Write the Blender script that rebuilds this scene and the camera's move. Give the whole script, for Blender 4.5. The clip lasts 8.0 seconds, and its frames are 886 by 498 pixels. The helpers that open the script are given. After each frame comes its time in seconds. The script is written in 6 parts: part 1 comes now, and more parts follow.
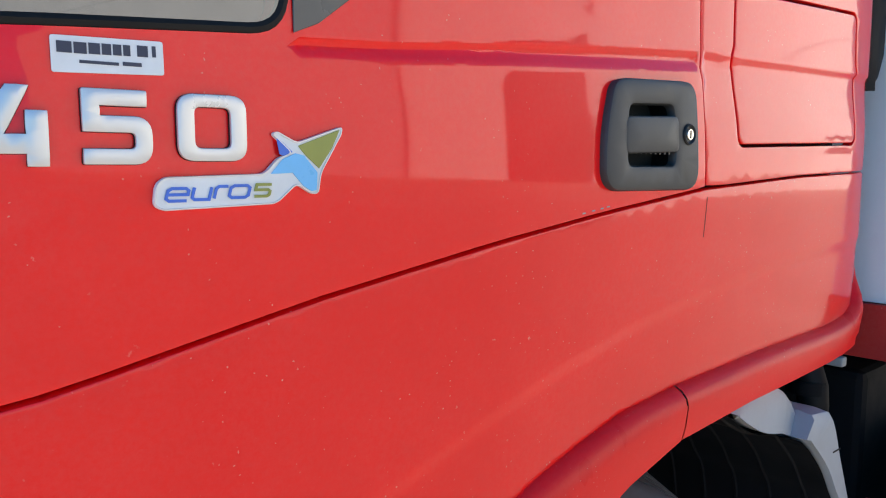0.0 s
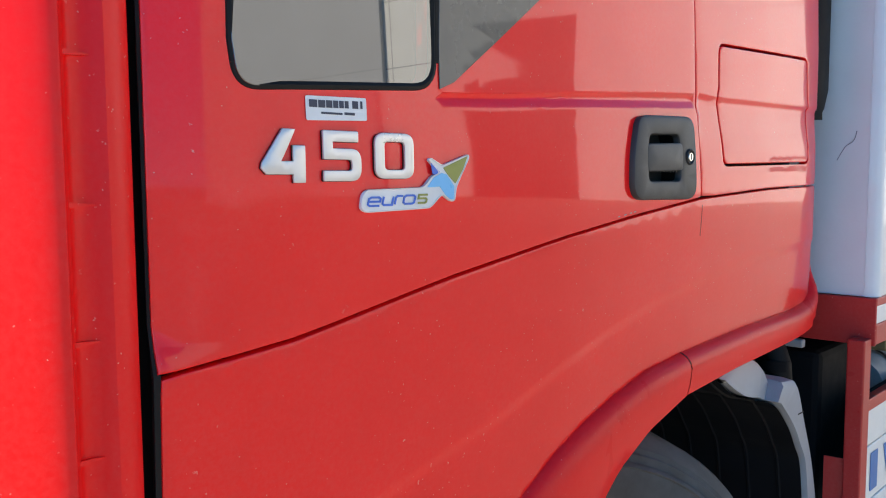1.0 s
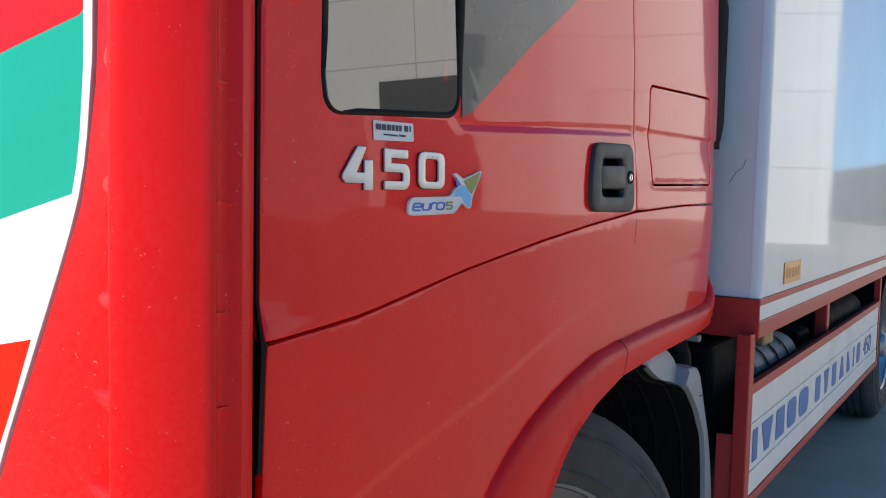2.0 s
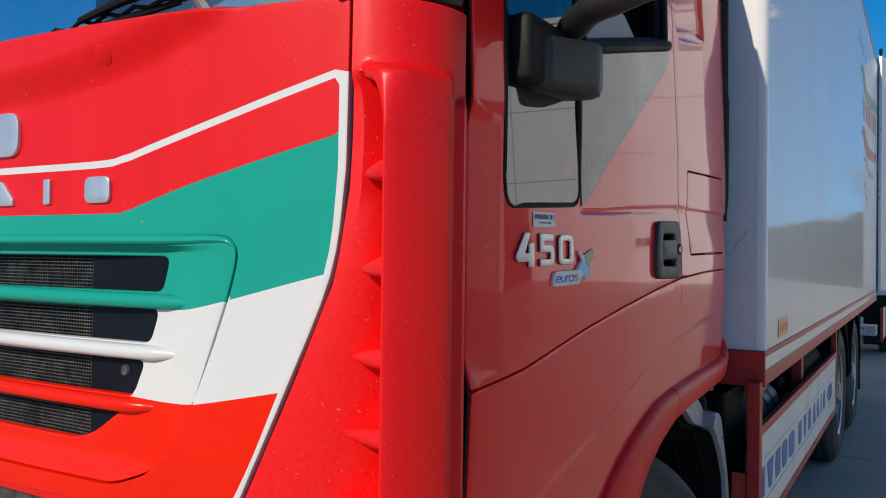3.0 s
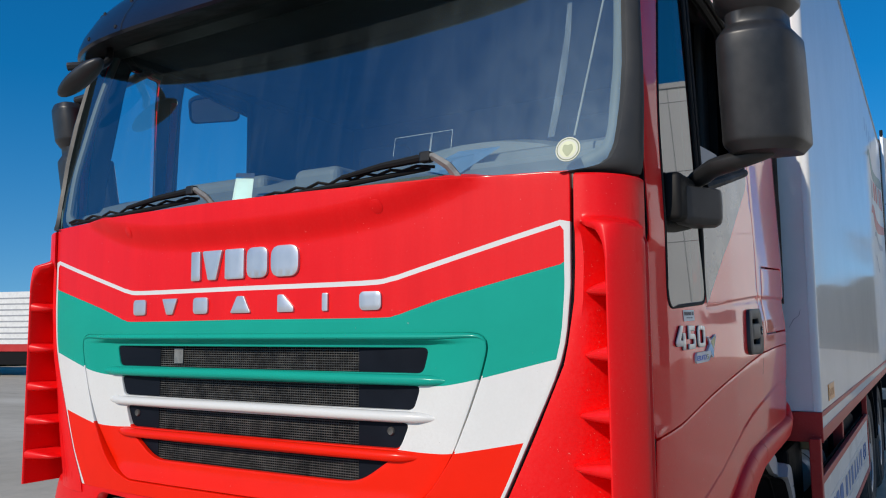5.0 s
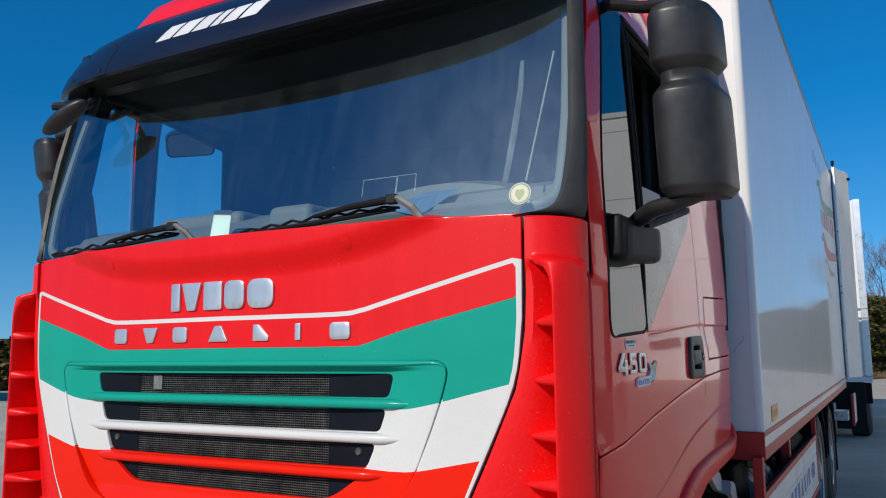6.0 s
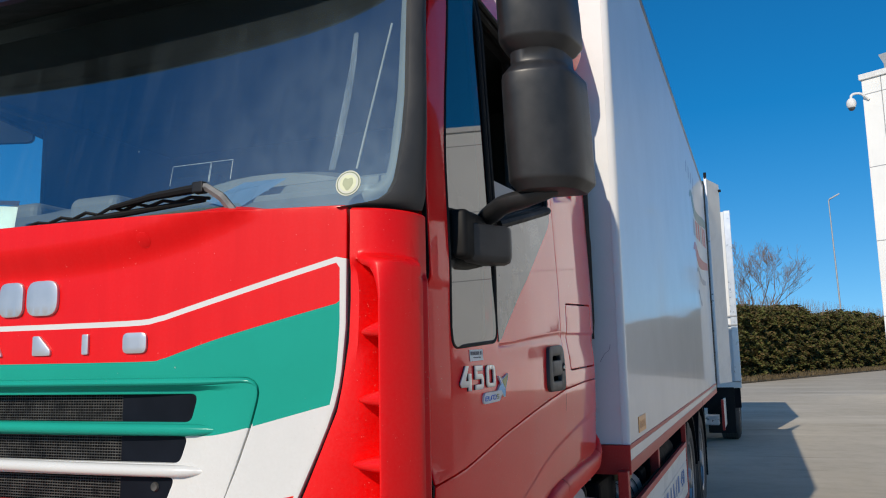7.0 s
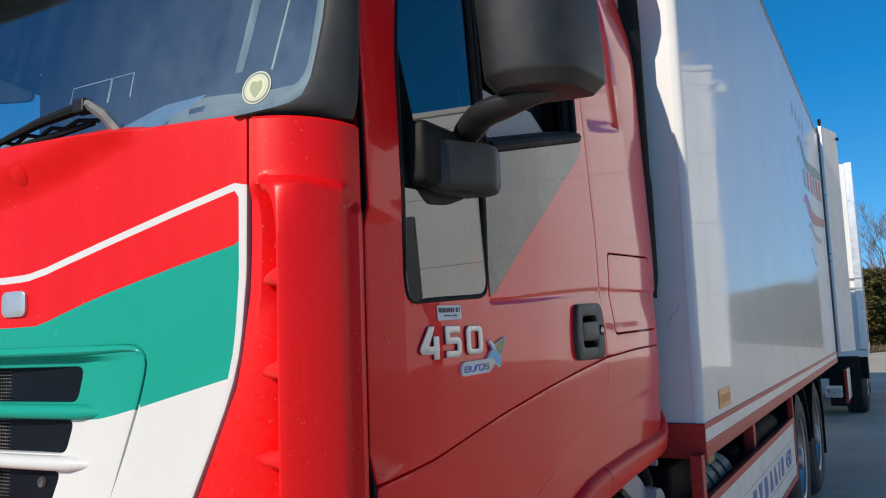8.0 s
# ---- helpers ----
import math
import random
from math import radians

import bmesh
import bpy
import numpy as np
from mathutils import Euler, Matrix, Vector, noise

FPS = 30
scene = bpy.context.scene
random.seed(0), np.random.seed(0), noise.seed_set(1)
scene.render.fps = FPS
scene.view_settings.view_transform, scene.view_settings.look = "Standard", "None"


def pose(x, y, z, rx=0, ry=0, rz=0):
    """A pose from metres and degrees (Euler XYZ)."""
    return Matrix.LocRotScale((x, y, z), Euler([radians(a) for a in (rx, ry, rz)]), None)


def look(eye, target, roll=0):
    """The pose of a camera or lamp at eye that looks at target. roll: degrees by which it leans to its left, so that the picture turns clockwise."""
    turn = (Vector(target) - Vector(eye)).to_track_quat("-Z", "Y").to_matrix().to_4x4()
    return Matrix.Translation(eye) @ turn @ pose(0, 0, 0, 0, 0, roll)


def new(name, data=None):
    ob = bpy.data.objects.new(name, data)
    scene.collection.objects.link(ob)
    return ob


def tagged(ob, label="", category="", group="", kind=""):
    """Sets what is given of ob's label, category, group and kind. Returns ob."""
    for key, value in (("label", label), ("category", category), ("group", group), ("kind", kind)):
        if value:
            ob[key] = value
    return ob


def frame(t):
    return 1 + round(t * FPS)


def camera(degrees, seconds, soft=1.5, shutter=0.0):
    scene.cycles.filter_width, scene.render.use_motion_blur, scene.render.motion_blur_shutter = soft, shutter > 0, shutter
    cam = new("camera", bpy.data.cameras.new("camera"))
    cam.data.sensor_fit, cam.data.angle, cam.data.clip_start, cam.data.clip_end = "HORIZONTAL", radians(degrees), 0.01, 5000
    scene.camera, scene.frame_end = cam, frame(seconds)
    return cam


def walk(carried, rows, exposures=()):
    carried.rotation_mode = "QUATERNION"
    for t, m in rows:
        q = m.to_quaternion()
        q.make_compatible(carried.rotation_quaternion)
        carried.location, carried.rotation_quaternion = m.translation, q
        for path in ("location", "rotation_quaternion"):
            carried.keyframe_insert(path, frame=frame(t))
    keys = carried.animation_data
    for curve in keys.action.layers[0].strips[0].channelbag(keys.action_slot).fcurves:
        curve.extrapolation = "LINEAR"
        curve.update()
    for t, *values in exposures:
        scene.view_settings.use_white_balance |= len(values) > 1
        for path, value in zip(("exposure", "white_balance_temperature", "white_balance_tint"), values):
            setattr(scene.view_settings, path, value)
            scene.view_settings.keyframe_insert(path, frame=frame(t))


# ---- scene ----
cam = camera(58.1, 8.0, soft=1.1)
EXPOSURES = [(0.0, 1.60, 8050, 10), (0.5, 1.57, 8000, 10), (1.0, 1.41, 7900, 10), (1.2, 1.34, 7850, 10), (2.3, 0.43, 7450, 10), (2.5, 0.26, 7400, 10), (3.0, 0.0, 7220, 10), (3.5, -0.03, 7120, 10), (4.5, -0.03, 7020, 10), (6.0, -0.02, 7020, 10), (7.0, 0.02, 7350, 10), (8.0, 0.16, 7320, 10)]
PATH = [
    (0, (1.821, 0.211, 1.453), (0.339, 1.536, 1.232), 0.3),
    (0.5, (1.927, 0.035, 1.454), (0.403, 1.316, 1.268), -0.5),
    (1, (1.924, -0.151, 1.446), (0.521, 1.265, 1.28), -0.3),
    (1.2, (1.927, -0.222, 1.438), (0.595, 1.262, 1.282), -0.2),
    (2.3, (1.899, -0.596, 1.442), (0.769, 1.05, 1.329), 1.7),
    (2.5, (1.871, -0.687, 1.444), (0.764, 0.977, 1.365), 1.8),
    (3, (1.762, -0.923, 1.463), (0.728, 0.789, 1.483), 0.7),
    (3.5, (1.767, -1.111, 1.482), (0.713, 0.583, 1.618), 0.7),
    (4, (1.79, -1.278, 1.497), (0.73, 0.413, 1.621), 0.3),
    (4.5, (1.724, -1.472, 1.506), (0.67, 0.22, 1.668), -0.1),
    (4.7, (1.683, -1.557, 1.505), (0.636, 0.138, 1.679), -0.3),
    (5.8, (1.768, -1.82, 1.51), (0.787, -0.097, 1.771), -0.5),
    (6, (1.803, -1.825, 1.517), (0.841, -0.09, 1.773), -0.6),
    (6.5, (1.837, -1.713, 1.511), (1.064, 0.116, 1.748), -0.9),
    (7, (1.825, -1.496, 1.526), (1.107, 0.35, 1.8), -1.2),
    (7.5, (1.873, -1.214, 1.508), (1.086, 0.606, 1.771), -2.3),
    (8, (1.907, -0.917, 1.489), (0.938, 0.818, 1.707), -2.1),
]
walk(cam, [(t, look(eye, target, roll)) for t, eye, target, roll in PATH], EXPOSURES)

# ---- world, sun ----
SUN_TO = Vector((-1.05, -6.48, 3.80)).normalized()
world = bpy.data.worlds.new("world")
scene.world = world
world.use_nodes = True
wn = world.node_tree.nodes
sky = wn.new("ShaderNodeTexSky")
sky.sky_type = "NISHITA"
sky.sun_disc = False
sky.sun_elevation = math.asin(SUN_TO.z)
sky.sun_rotation = math.atan2(SUN_TO.x, SUN_TO.y)
sky.air_density, sky.dust_density, sky.ozone_density = 1.0, 0.1, 3.0
# the haze at the horizon is thin: look a little higher into the sky
wtc = wn.new("ShaderNodeTexCoord")
lift = wn.new("ShaderNodeVectorMath")
lift.operation = "MULTIPLY_ADD"
lift.inputs[1].default_value = (1.0, 1.0, 0.85)
lift.inputs[2].default_value = (0.0, 0.0, 0.13)
world.node_tree.links.new(wtc.outputs["Generated"], lift.inputs[0])
world.node_tree.links.new(lift.outputs[0], sky.inputs["Vector"])
wn["Background"].inputs["Strength"].default_value = 0.13
rich = wn.new("ShaderNodeHueSaturation")
rich.inputs["Hue"].default_value = 0.503
rich.inputs["Saturation"].default_value = 1.47
world.node_tree.links.new(sky.outputs["Color"], rich.inputs["Color"])
world.node_tree.links.new(rich.outputs["Color"], wn["Background"].inputs["Color"])
sun_data = bpy.data.lights.new("sun", "SUN")
sun_data.energy, sun_data.angle, sun_data.color = 3.6, radians(0.5), (1.0, 0.95, 0.88)
sun = new("sun", sun_data)
sun.matrix_basis = look(SUN_TO * 40, (0, 0, 0))


# ---- materials ----
def nodes_of(name):
    m = bpy.data.materials.new(name)
    m.use_nodes = True
    t = m.node_tree
    return m, t, t.nodes, t.nodes["Principled BSDF"]


def link(t, a, b):
    t.links.new(a, b)


def noise_node(t, scale, detail=4.0, rough=0.6, stretch=None):
    tc = t.nodes.new("ShaderNodeTexCoord")
    n = t.nodes.new("ShaderNodeTexNoise")
    n.inputs["Scale"].default_value = scale
    n.inputs["Detail"].default_value = detail
    n.inputs["Roughness"].default_value = rough
    if stretch:
        mp = t.nodes.new("ShaderNodeMapping")
        mp.inputs["Scale"].default_value = stretch
        link(t, tc.outputs["Object"], mp.inputs["Vector"])
        link(t, mp.outputs["Vector"], n.inputs["Vector"])
    else:
        link(t, tc.outputs["Object"], n.inputs["Vector"])
    return n


def ramp(t, src, stops):
    r = t.nodes.new("ShaderNodeValToRGB")
    e = r.color_ramp.elements
    while len(e) < len(stops):
        e.new(0.5)
    for k, (p, v) in enumerate(stops):
        e[k].position = p
        e[k].color = v if len(v) == 4 else (*v, 1.0)
    link(t, src, r.inputs["Fac"])
    return r


def grey(v):
    return (v, v, v, 1.0)


def mixed(t, fac, a, b):
    m = t.nodes.new("ShaderNodeMix")
    m.data_type = "RGBA"
    for k, v in ((0, fac), (6, a), (7, b)):
        if hasattr(v, "links"):
            link(t, v, m.inputs[k])
        elif k == 0:
            m.inputs[k].default_value = v
        else:
            m.inputs[k].default_value = (*v, 1.0) if len(v) == 3 else v
    return m.outputs[2]


def bumped(t, b, src, strength, dist):
    bp = t.nodes.new("ShaderNodeBump")
    bp.inputs["Strength"].default_value = strength
    bp.inputs["Distance"].default_value = dist
    link(t, src, bp.inputs["Height"])
    link(t, bp.outputs["Normal"], b.inputs["Normal"])
    return bp


def paint(name, col, rough=0.35, coat=1.0, coat_rough=0.06, dust=0.05, dust_col=(0.55, 0.48, 0.42), specks=0.0, streak=None, coat_ior=1.45, chip=(0.75, 0.5, 0.42), spec=0.2):
    """Vehicle paint: coloured base, clear coat, a film of dust, pale stone chips."""
    m, t, n, b = nodes_of(name)
    big = noise_node(t, 2.2, 5.0, 0.65, streak)
    fine = noise_node(t, 140.0, 3.0, 0.7)
    c1 = mixed(t, ramp(t, big.outputs["Fac"], [(0.3, grey(0)), (0.75, grey(1))]).outputs["Color"], [v * 0.93 for v in col], [min(1, v * 1.06) for v in col])
    dirt = t.nodes.new("ShaderNodeMath")
    dirt.operation = "MULTIPLY"
    link(t, ramp(t, big.outputs["Fac"], [(0.35, grey(0.2)), (0.8, grey(1))]).outputs["Color"], dirt.inputs[0])
    link(t, ramp(t, fine.outputs["Fac"], [(0.35, grey(0)), (0.75, grey(dust * 2))]).outputs["Color"], dirt.inputs[1])
    c2 = mixed(t, dirt.outputs[0], c1, dust_col)
    # stone chips: few large ragged ones, many tiny ones
    for cells, share, core, rim, ragged in ((44.0, specks * 0.6, 0.02, 0.10, 0.014), (92.0, specks, 0.03, 0.11, 0.006)) if specks else ():
        tc = t.nodes.new("ShaderNodeTexCoord")
        v = t.nodes.new("ShaderNodeTexVoronoi")
        v.inputs["Scale"].default_value = cells
        wob = noise_node(t, 130.0, 3.0)
        add = t.nodes.new("ShaderNodeVectorMath")
        add.operation = "MULTIPLY_ADD"
        link(t, wob.outputs["Color"], add.inputs[0])
        add.inputs[1].default_value = (ragged, ragged, ragged)
        link(t, tc.outputs["Object"], add.inputs[2])
        link(t, add.outputs[0], v.inputs["Vector"])
        sep = t.nodes.new("ShaderNodeSeparateColor")
        link(t, v.outputs["Color"], sep.inputs["Color"])
        pick = t.nodes.new("ShaderNodeMath")
        pick.operation = "GREATER_THAN"
        link(t, sep.outputs[0], pick.inputs[0])
        pick.inputs[1].default_value = 1.0 - share
        near = ramp(t, v.outputs["Distance"], [(core, grey(0.7)), (rim, grey(0))])
        both = t.nodes.new("ShaderNodeMath")
        both.operation = "MULTIPLY"
        link(t, pick.outputs[0], both.inputs[0])
        link(t, near.outputs["Color"], both.inputs[1])
        clump = t.nodes.new("ShaderNodeMath")
        clump.operation = "MULTIPLY"
        link(t, both.outputs[0], clump.inputs[0])
        link(t, ramp(t, noise_node(t, 6.0, 3.0, 0.6).outputs["Fac"], [(0.42, grey(0.05)), (0.62, grey(1))]).outputs["Color"], clump.inputs[1])
        c2 = mixed(t, clump.outputs[0], c2, chip)
    link(t, c2, b.inputs["Base Color"])
    b.inputs["Roughness"].default_value = rough
    b.inputs["Coat Weight"].default_value = coat
    b.inputs["Specular IOR Level"].default_value = spec
    b.inputs["Coat IOR"].default_value = coat_ior
    cr = ramp(t, big.outputs["Fac"], [(0.3, grey(coat_rough)), (0.8, grey(coat_rough * 1.9))])
    link(t, cr.outputs["Color"], b.inputs["Coat Roughness"])
    wave = noise_node(t, 5.0, 1.0, 0.4)
    bp = t.nodes.new("ShaderNodeBump")
    bp.inputs["Strength"].default_value, bp.inputs["Distance"].default_value = 0.25, 0.0015
    link(t, wave.outputs["Fac"], bp.inputs["Height"])
    link(t, bp.outputs["Normal"], b.inputs["Coat Normal"])
    return m


def plain(name, col, rough=0.5, metal=0.0, var=0.12, scale=8.0, bump=0.0, bscale=120.0, bdist=0.001, coat=0.0, shine=0.5):
    m, t, n, b = nodes_of(name)
    big = noise_node(t, scale, 6.0, 0.65)
    c = mixed(t, ramp(t, big.outputs["Fac"], [(0.3, grey(0)), (0.72, grey(1))]).outputs["Color"], [v * (1 - var) for v in col], [min(1, v * (1 + var)) for v in col])
    link(t, c, b.inputs["Base Color"])
    r = ramp(t, big.outputs["Fac"], [(0.3, grey(max(0.02, rough * 0.85))), (0.75, grey(min(1, rough * 1.2)))])
    link(t, r.outputs["Color"], b.inputs["Roughness"])
    b.inputs["Metallic"].default_value = metal
    b.inputs["Coat Weight"].default_value = coat
    b.inputs["Specular IOR Level"].default_value = shine
    if bump:
        bumped(t, b, noise_node(t, bscale, 3.0).outputs["Fac"], bump, bdist)
    return m


def glass(name, tint, film=0.03, ior=1.5, gloss=None, edge=0.0, sheen=(0.8, 0.8, 0.8)):
    """A pane: clear tinted transmission, mirror gloss by Fresnel, a thin film of dust."""
    m, t, n, b = nodes_of(name)
    n.remove(b)
    tr = n.new("ShaderNodeBsdfTransparent")
    tr.inputs["Color"].default_value = (*tint, 1)
    gl = n.new("ShaderNodeBsdfGlossy")
    gl.inputs["Roughness"].default_value = 0.015
    gl.inputs["Color"].default_value = (*sheen, 1)
    fr = n.new("ShaderNodeFresnel")
    fr.inputs["IOR"].default_value = ior
    mx = n.new("ShaderNodeMixShader")
    if gloss is None:
        link(t, fr.outputs[0], mx.inputs[0])
    else:
        mx.inputs[0].default_value = gloss
    link(t, tr.outputs[0], mx.inputs[1])
    link(t, gl.outputs[0], mx.inputs[2])
    df = n.new("ShaderNodeBsdfDiffuse")
    df.inputs["Color"].default_value = (0.48, 0.62, 0.68, 1)
    streak = noise_node(t, 3.0, 6.0, 0.7, (2.4, 1.0, 0.9))
    spot = noise_node(t, 120.0, 2.0, 0.6)
    a = ramp(t, streak.outputs["Fac"], [(0.34, grey(film * 0.18)), (0.85, grey(film))])
    s = ramp(t, spot.outputs["Fac"], [(0.715, grey(0)), (0.78, grey(min(0.5, film * 9)))])
    runs = noise_node(t, 3.0, 7.0, 0.72, (9.0, 1.0, 0.6))
    u = ramp(t, runs.outputs["Fac"], [(0.50, grey(0)), (0.80, grey(film * 0.75))])
    ad0 = n.new("ShaderNodeMath")
    ad0.operation = "ADD"
    ad = n.new("ShaderNodeMath")
    ad.operation = "ADD"
    link(t, a.outputs["Color"], ad0.inputs[0])
    link(t, u.outputs["Color"], ad0.inputs[1])
    link(t, ad0.outputs[0], ad.inputs[0])
    link(t, s.outputs["Color"], ad.inputs[1])
    total = ad.outputs[0]
    if edge:
        # dust film thickened to the right and lower down, painting in haze
        tc = n.new("ShaderNodeTexCoord")
        sx = n.new("ShaderNodeSeparateXYZ")
        mr = n.new("ShaderNodeMapRange")
        mr.interpolation_type = "SMOOTHSTEP"
        mr.inputs[1].default_value, mr.inputs[2].default_value, mr.inputs[3].default_value, mr.inputs[4].default_value = 0.2, 1.05, 0.0, edge
        link(t, tc.outputs["Object"], sx.inputs[0])
        link(t, sx.outputs[0], mr.inputs[0])
        patch = ramp(t, noise_node(t, 7.0, 8.0, 0.72, (1.3, 1.0, 0.8)).outputs["Fac"], [(0.3, grey(0.35)), (0.75, grey(1))])
        mu = n.new("ShaderNodeMath")
        mu.operation = "MULTIPLY_ADD"
        low = n.new("ShaderNodeMapRange")
        low.inputs[1].default_value, low.inputs[2].default_value, low.inputs[3].default_value, low.inputs[4].default_value = 1.92, 2.45, 1.0, 0.15
        link(t, sx.outputs[2], low.inputs[0])
        fade = n.new("ShaderNodeMath")
        fade.operation = "MULTIPLY"
        link(t, low.outputs[0], fade.inputs[0])
        link(t, patch.outputs["Color"], fade.inputs[1])
        link(t, fade.outputs[0], mu.inputs[0])
        link(t, mr.outputs[0], mu.inputs[1])
        link(t, total, mu.inputs[2])
        total = mu.outputs[0]
    mx2 = n.new("ShaderNodeMixShader")
    link(t, total, mx2.inputs[0])
    link(t, mx.outputs[0], mx2.inputs[1])
    link(t, df.outputs[0], mx2.inputs[2])
    link(t, mx2.outputs[0], n["Material Output"].inputs["Surface"])
    return m


RED = paint("red_paint", (0.92, 0.004, 0.006), specks=0.3, dust=0.028, coat=0.9, coat_rough=0.03, coat_ior=1.42, spec=0.14)
RED_SKIRT = paint("red_chipped_paint", (0.92, 0.004, 0.006), specks=0.8, dust=0.034, coat=0.85, coat_rough=0.05, coat_ior=1.41, spec=0.14)
RED_FRONT = paint("red_front_paint", (0.75, 0.002, 0.004), rough=0.5, coat=0.3, coat_rough=0.10, specks=0.2, dust=0.016, coat_ior=1.4, spec=0.16, streak=(5.0, 1.0, 0.6))
RED_SCUFFED = paint("red_scuffed_plastic", (0.82, 0.002, 0.004), rough=0.5, coat=0.3, coat_rough=0.22, specks=0.75, dust=0.025, spec=0.18, streak=(1.0, 1.0, 0.35))
ORANGE = paint("orange_red_paint", (0.80, 0.012, 0.001), rough=0.45, coat=0.3, coat_rough=0.12, dust=0.006, specks=0.12, spec=0.08)
GREEN = paint("green_paint", (0.0, 0.315, 0.235), rough=0.45, coat=0.2, coat_rough=0.12, dust=0.002, specks=0.08, spec=0.05)
WHITE = paint("white_paint", (0.66, 0.655, 0.63), rough=0.45, coat=0.5, coat_rough=0.15, dust=0.10, specks=0.3, chip=(0.12, 0.10, 0.08), dust_col=(0.4, 0.36, 0.3))
NAVY = paint("navy_visor_paint", (0.006, 0.008, 0.022), rough=0.35, coat=0.4, coat_rough=0.1, dust=0.01, coat_ior=1.4)
FRAME_RED = paint("red_frame_paint", (0.48, 0.022, 0.018), rough=0.5, coat=0.35, coat_rough=0.25, dust=0.05, specks=0.3)
BOX_WHITE = paint("white_box_panel", (0.70, 0.71, 0.70), rough=0.4, coat=0.62, coat_rough=0.03, dust=0.03, dust_col=(0.3, 0.3, 0.28))
GUARD_WHITE = paint("white_guard_board", (0.76, 0.75, 0.70), rough=0.5, coat=0.15, coat_rough=0.2, dust=0.08, dust_col=(0.35, 0.32, 0.28), specks=0.15, chip=(0.2, 0.15, 0.12))
BLACK = plain("black_textured_plastic", (0.009, 0.009, 0.0098), 0.46, var=0.25, shine=0.32, bump=0.25, bscale=500.0, bdist=0.0006)
MIRROR_BLACK = plain("dusty_black_mirror_plastic", (0.020, 0.0205, 0.022), 0.42, var=0.35, scale=14.0, shine=0.5, bump=0.2, bscale=500.0, bdist=0.0005)
PILLAR = plain("black_pillar_plastic", (0.042, 0.041, 0.039), 0.55, var=0.2, shine=0.45, bump=0.25, bscale=500.0, bdist=0.0006)
# black rubber, also set where gaps and edges lie in shade
BLACK_MATT = plain("black_rubber_and_shade", (0.006, 0.006, 0.006), 0.65, shine=0.25)
TRIM = plain("dark_grey_door_trim", (0.042, 0.042, 0.040), 0.28, var=0.06, coat=0.45)
HANDLE = plain("dark_grey_handle_plastic", (0.028, 0.03, 0.032), 0.5, var=0.12, bump=0.2, bscale=700.0, bdist=0.0004)
DARK = plain("dark_chassis", (0.006, 0.006, 0.007), 0.75, var=0.4, shine=0.15)
PLATE_BLUE = plain("dark_blue_grille_plate", (0.004, 0.006, 0.011), 0.55, var=0.3, shine=0.12)
MESHGREY = plain("dusty_grille_mesh", (0.055, 0.053, 0.049), 0.6, var=0.9, scale=26.0)
CHROME = plain("brushed_silver_letter", (0.60, 0.60, 0.61), 0.32, metal=0.65, var=0.08)
SILVER = plain("silver_badge", (0.60, 0.60, 0.59), 0.3, metal=0.55, var=0.03)
ALU = plain("aluminium_profile", (0.62, 0.64, 0.66), 0.3, metal=0.7, var=0.08)
RAIL = plain("weathered_grey_rail", (0.16, 0.16, 0.17), 0.5, var=0.2)
TYRE = plain("tyre_rubber", (0.07, 0.068, 0.064), 0.75, shine=0.3, var=0.35, scale=14.0, bump=0.3, bscale=90.0)
RIM = plain("steel_rim", (0.42, 0.42, 0.42), 0.4, metal=0.8, var=0.15)
GUARD = plain("grey_mudguard_plastic", (0.30, 0.31, 0.32), 0.5, var=0.1, bump=0.2)
TANK = plain("grey_tank", (0.40, 0.40, 0.385), 0.5, var=0.2)
AMBER = plain("amber_lens", (0.80, 0.30, 0.03), 0.3, coat=0.3)
BLUE = plain("blue_lettering", (0.015, 0.15, 0.42), 0.4)
WIPER_GREY = plain("worn_dark_metal", (0.17, 0.17, 0.165), 0.5, var=0.3, scale=40.0)
PRINT_AMBER = plain("dark_amber_print", (0.50, 0.16, 0.02), 0.4)
SKYBLUE = plain("light_blue_enamel", (0.12, 0.48, 0.80), 0.3)
OLIVE = plain("olive_enamel", (0.26, 0.27, 0.05), 0.3)
TEXTBLUE = plain("royal_blue_enamel", (0.02, 0.13, 0.55), 0.3)
BLUE_SHEET = plain("faded_blue_sheet", (0.10, 0.20, 0.36), 0.5)
STICKER = plain("white_sticker", (0.70, 0.70, 0.69), 0.4)
DISC = plain("faded_sticker", (0.50, 0.52, 0.44), 0.5)
INK = plain("dark_sticker_print", (0.03, 0.035, 0.06), 0.5)
DASH = plain("grey_dashboard", (0.13, 0.145, 0.145), 0.6, bump=0.2)
DASH_LIGHT = plain("light_grey_dashboard", (0.15, 0.165, 0.165), 0.6)
PILLAR_LINING = plain("grey_pillar_lining", (0.15, 0.165, 0.155), 0.6)
SEAT = plain("dark_seat_cloth", (0.05, 0.055, 0.07), 0.9, bump=0.4, bscale=300.0)
LINING = plain("cab_lining", (0.024, 0.027, 0.027), 0.85)
PAPER = plain("pale_paper", (0.72, 0.76, 0.70), 0.7)
LAMP = plain("headlamp_lens", (0.55, 0.56, 0.56), 0.12, coat=1.0)
SCREEN = glass("windscreen_glass", (0.80, 0.98, 0.97), film=0.027, ior=2.65, edge=0.21, sheen=(0.56, 0.86, 1.0))
PANE = glass("door_glass", (0.10, 0.11, 0.11), film=0.012, ior=2.55)
PANE_FAR = glass("clear_door_glass", (0.94, 0.98, 0.98), film=0.01, gloss=0.06)
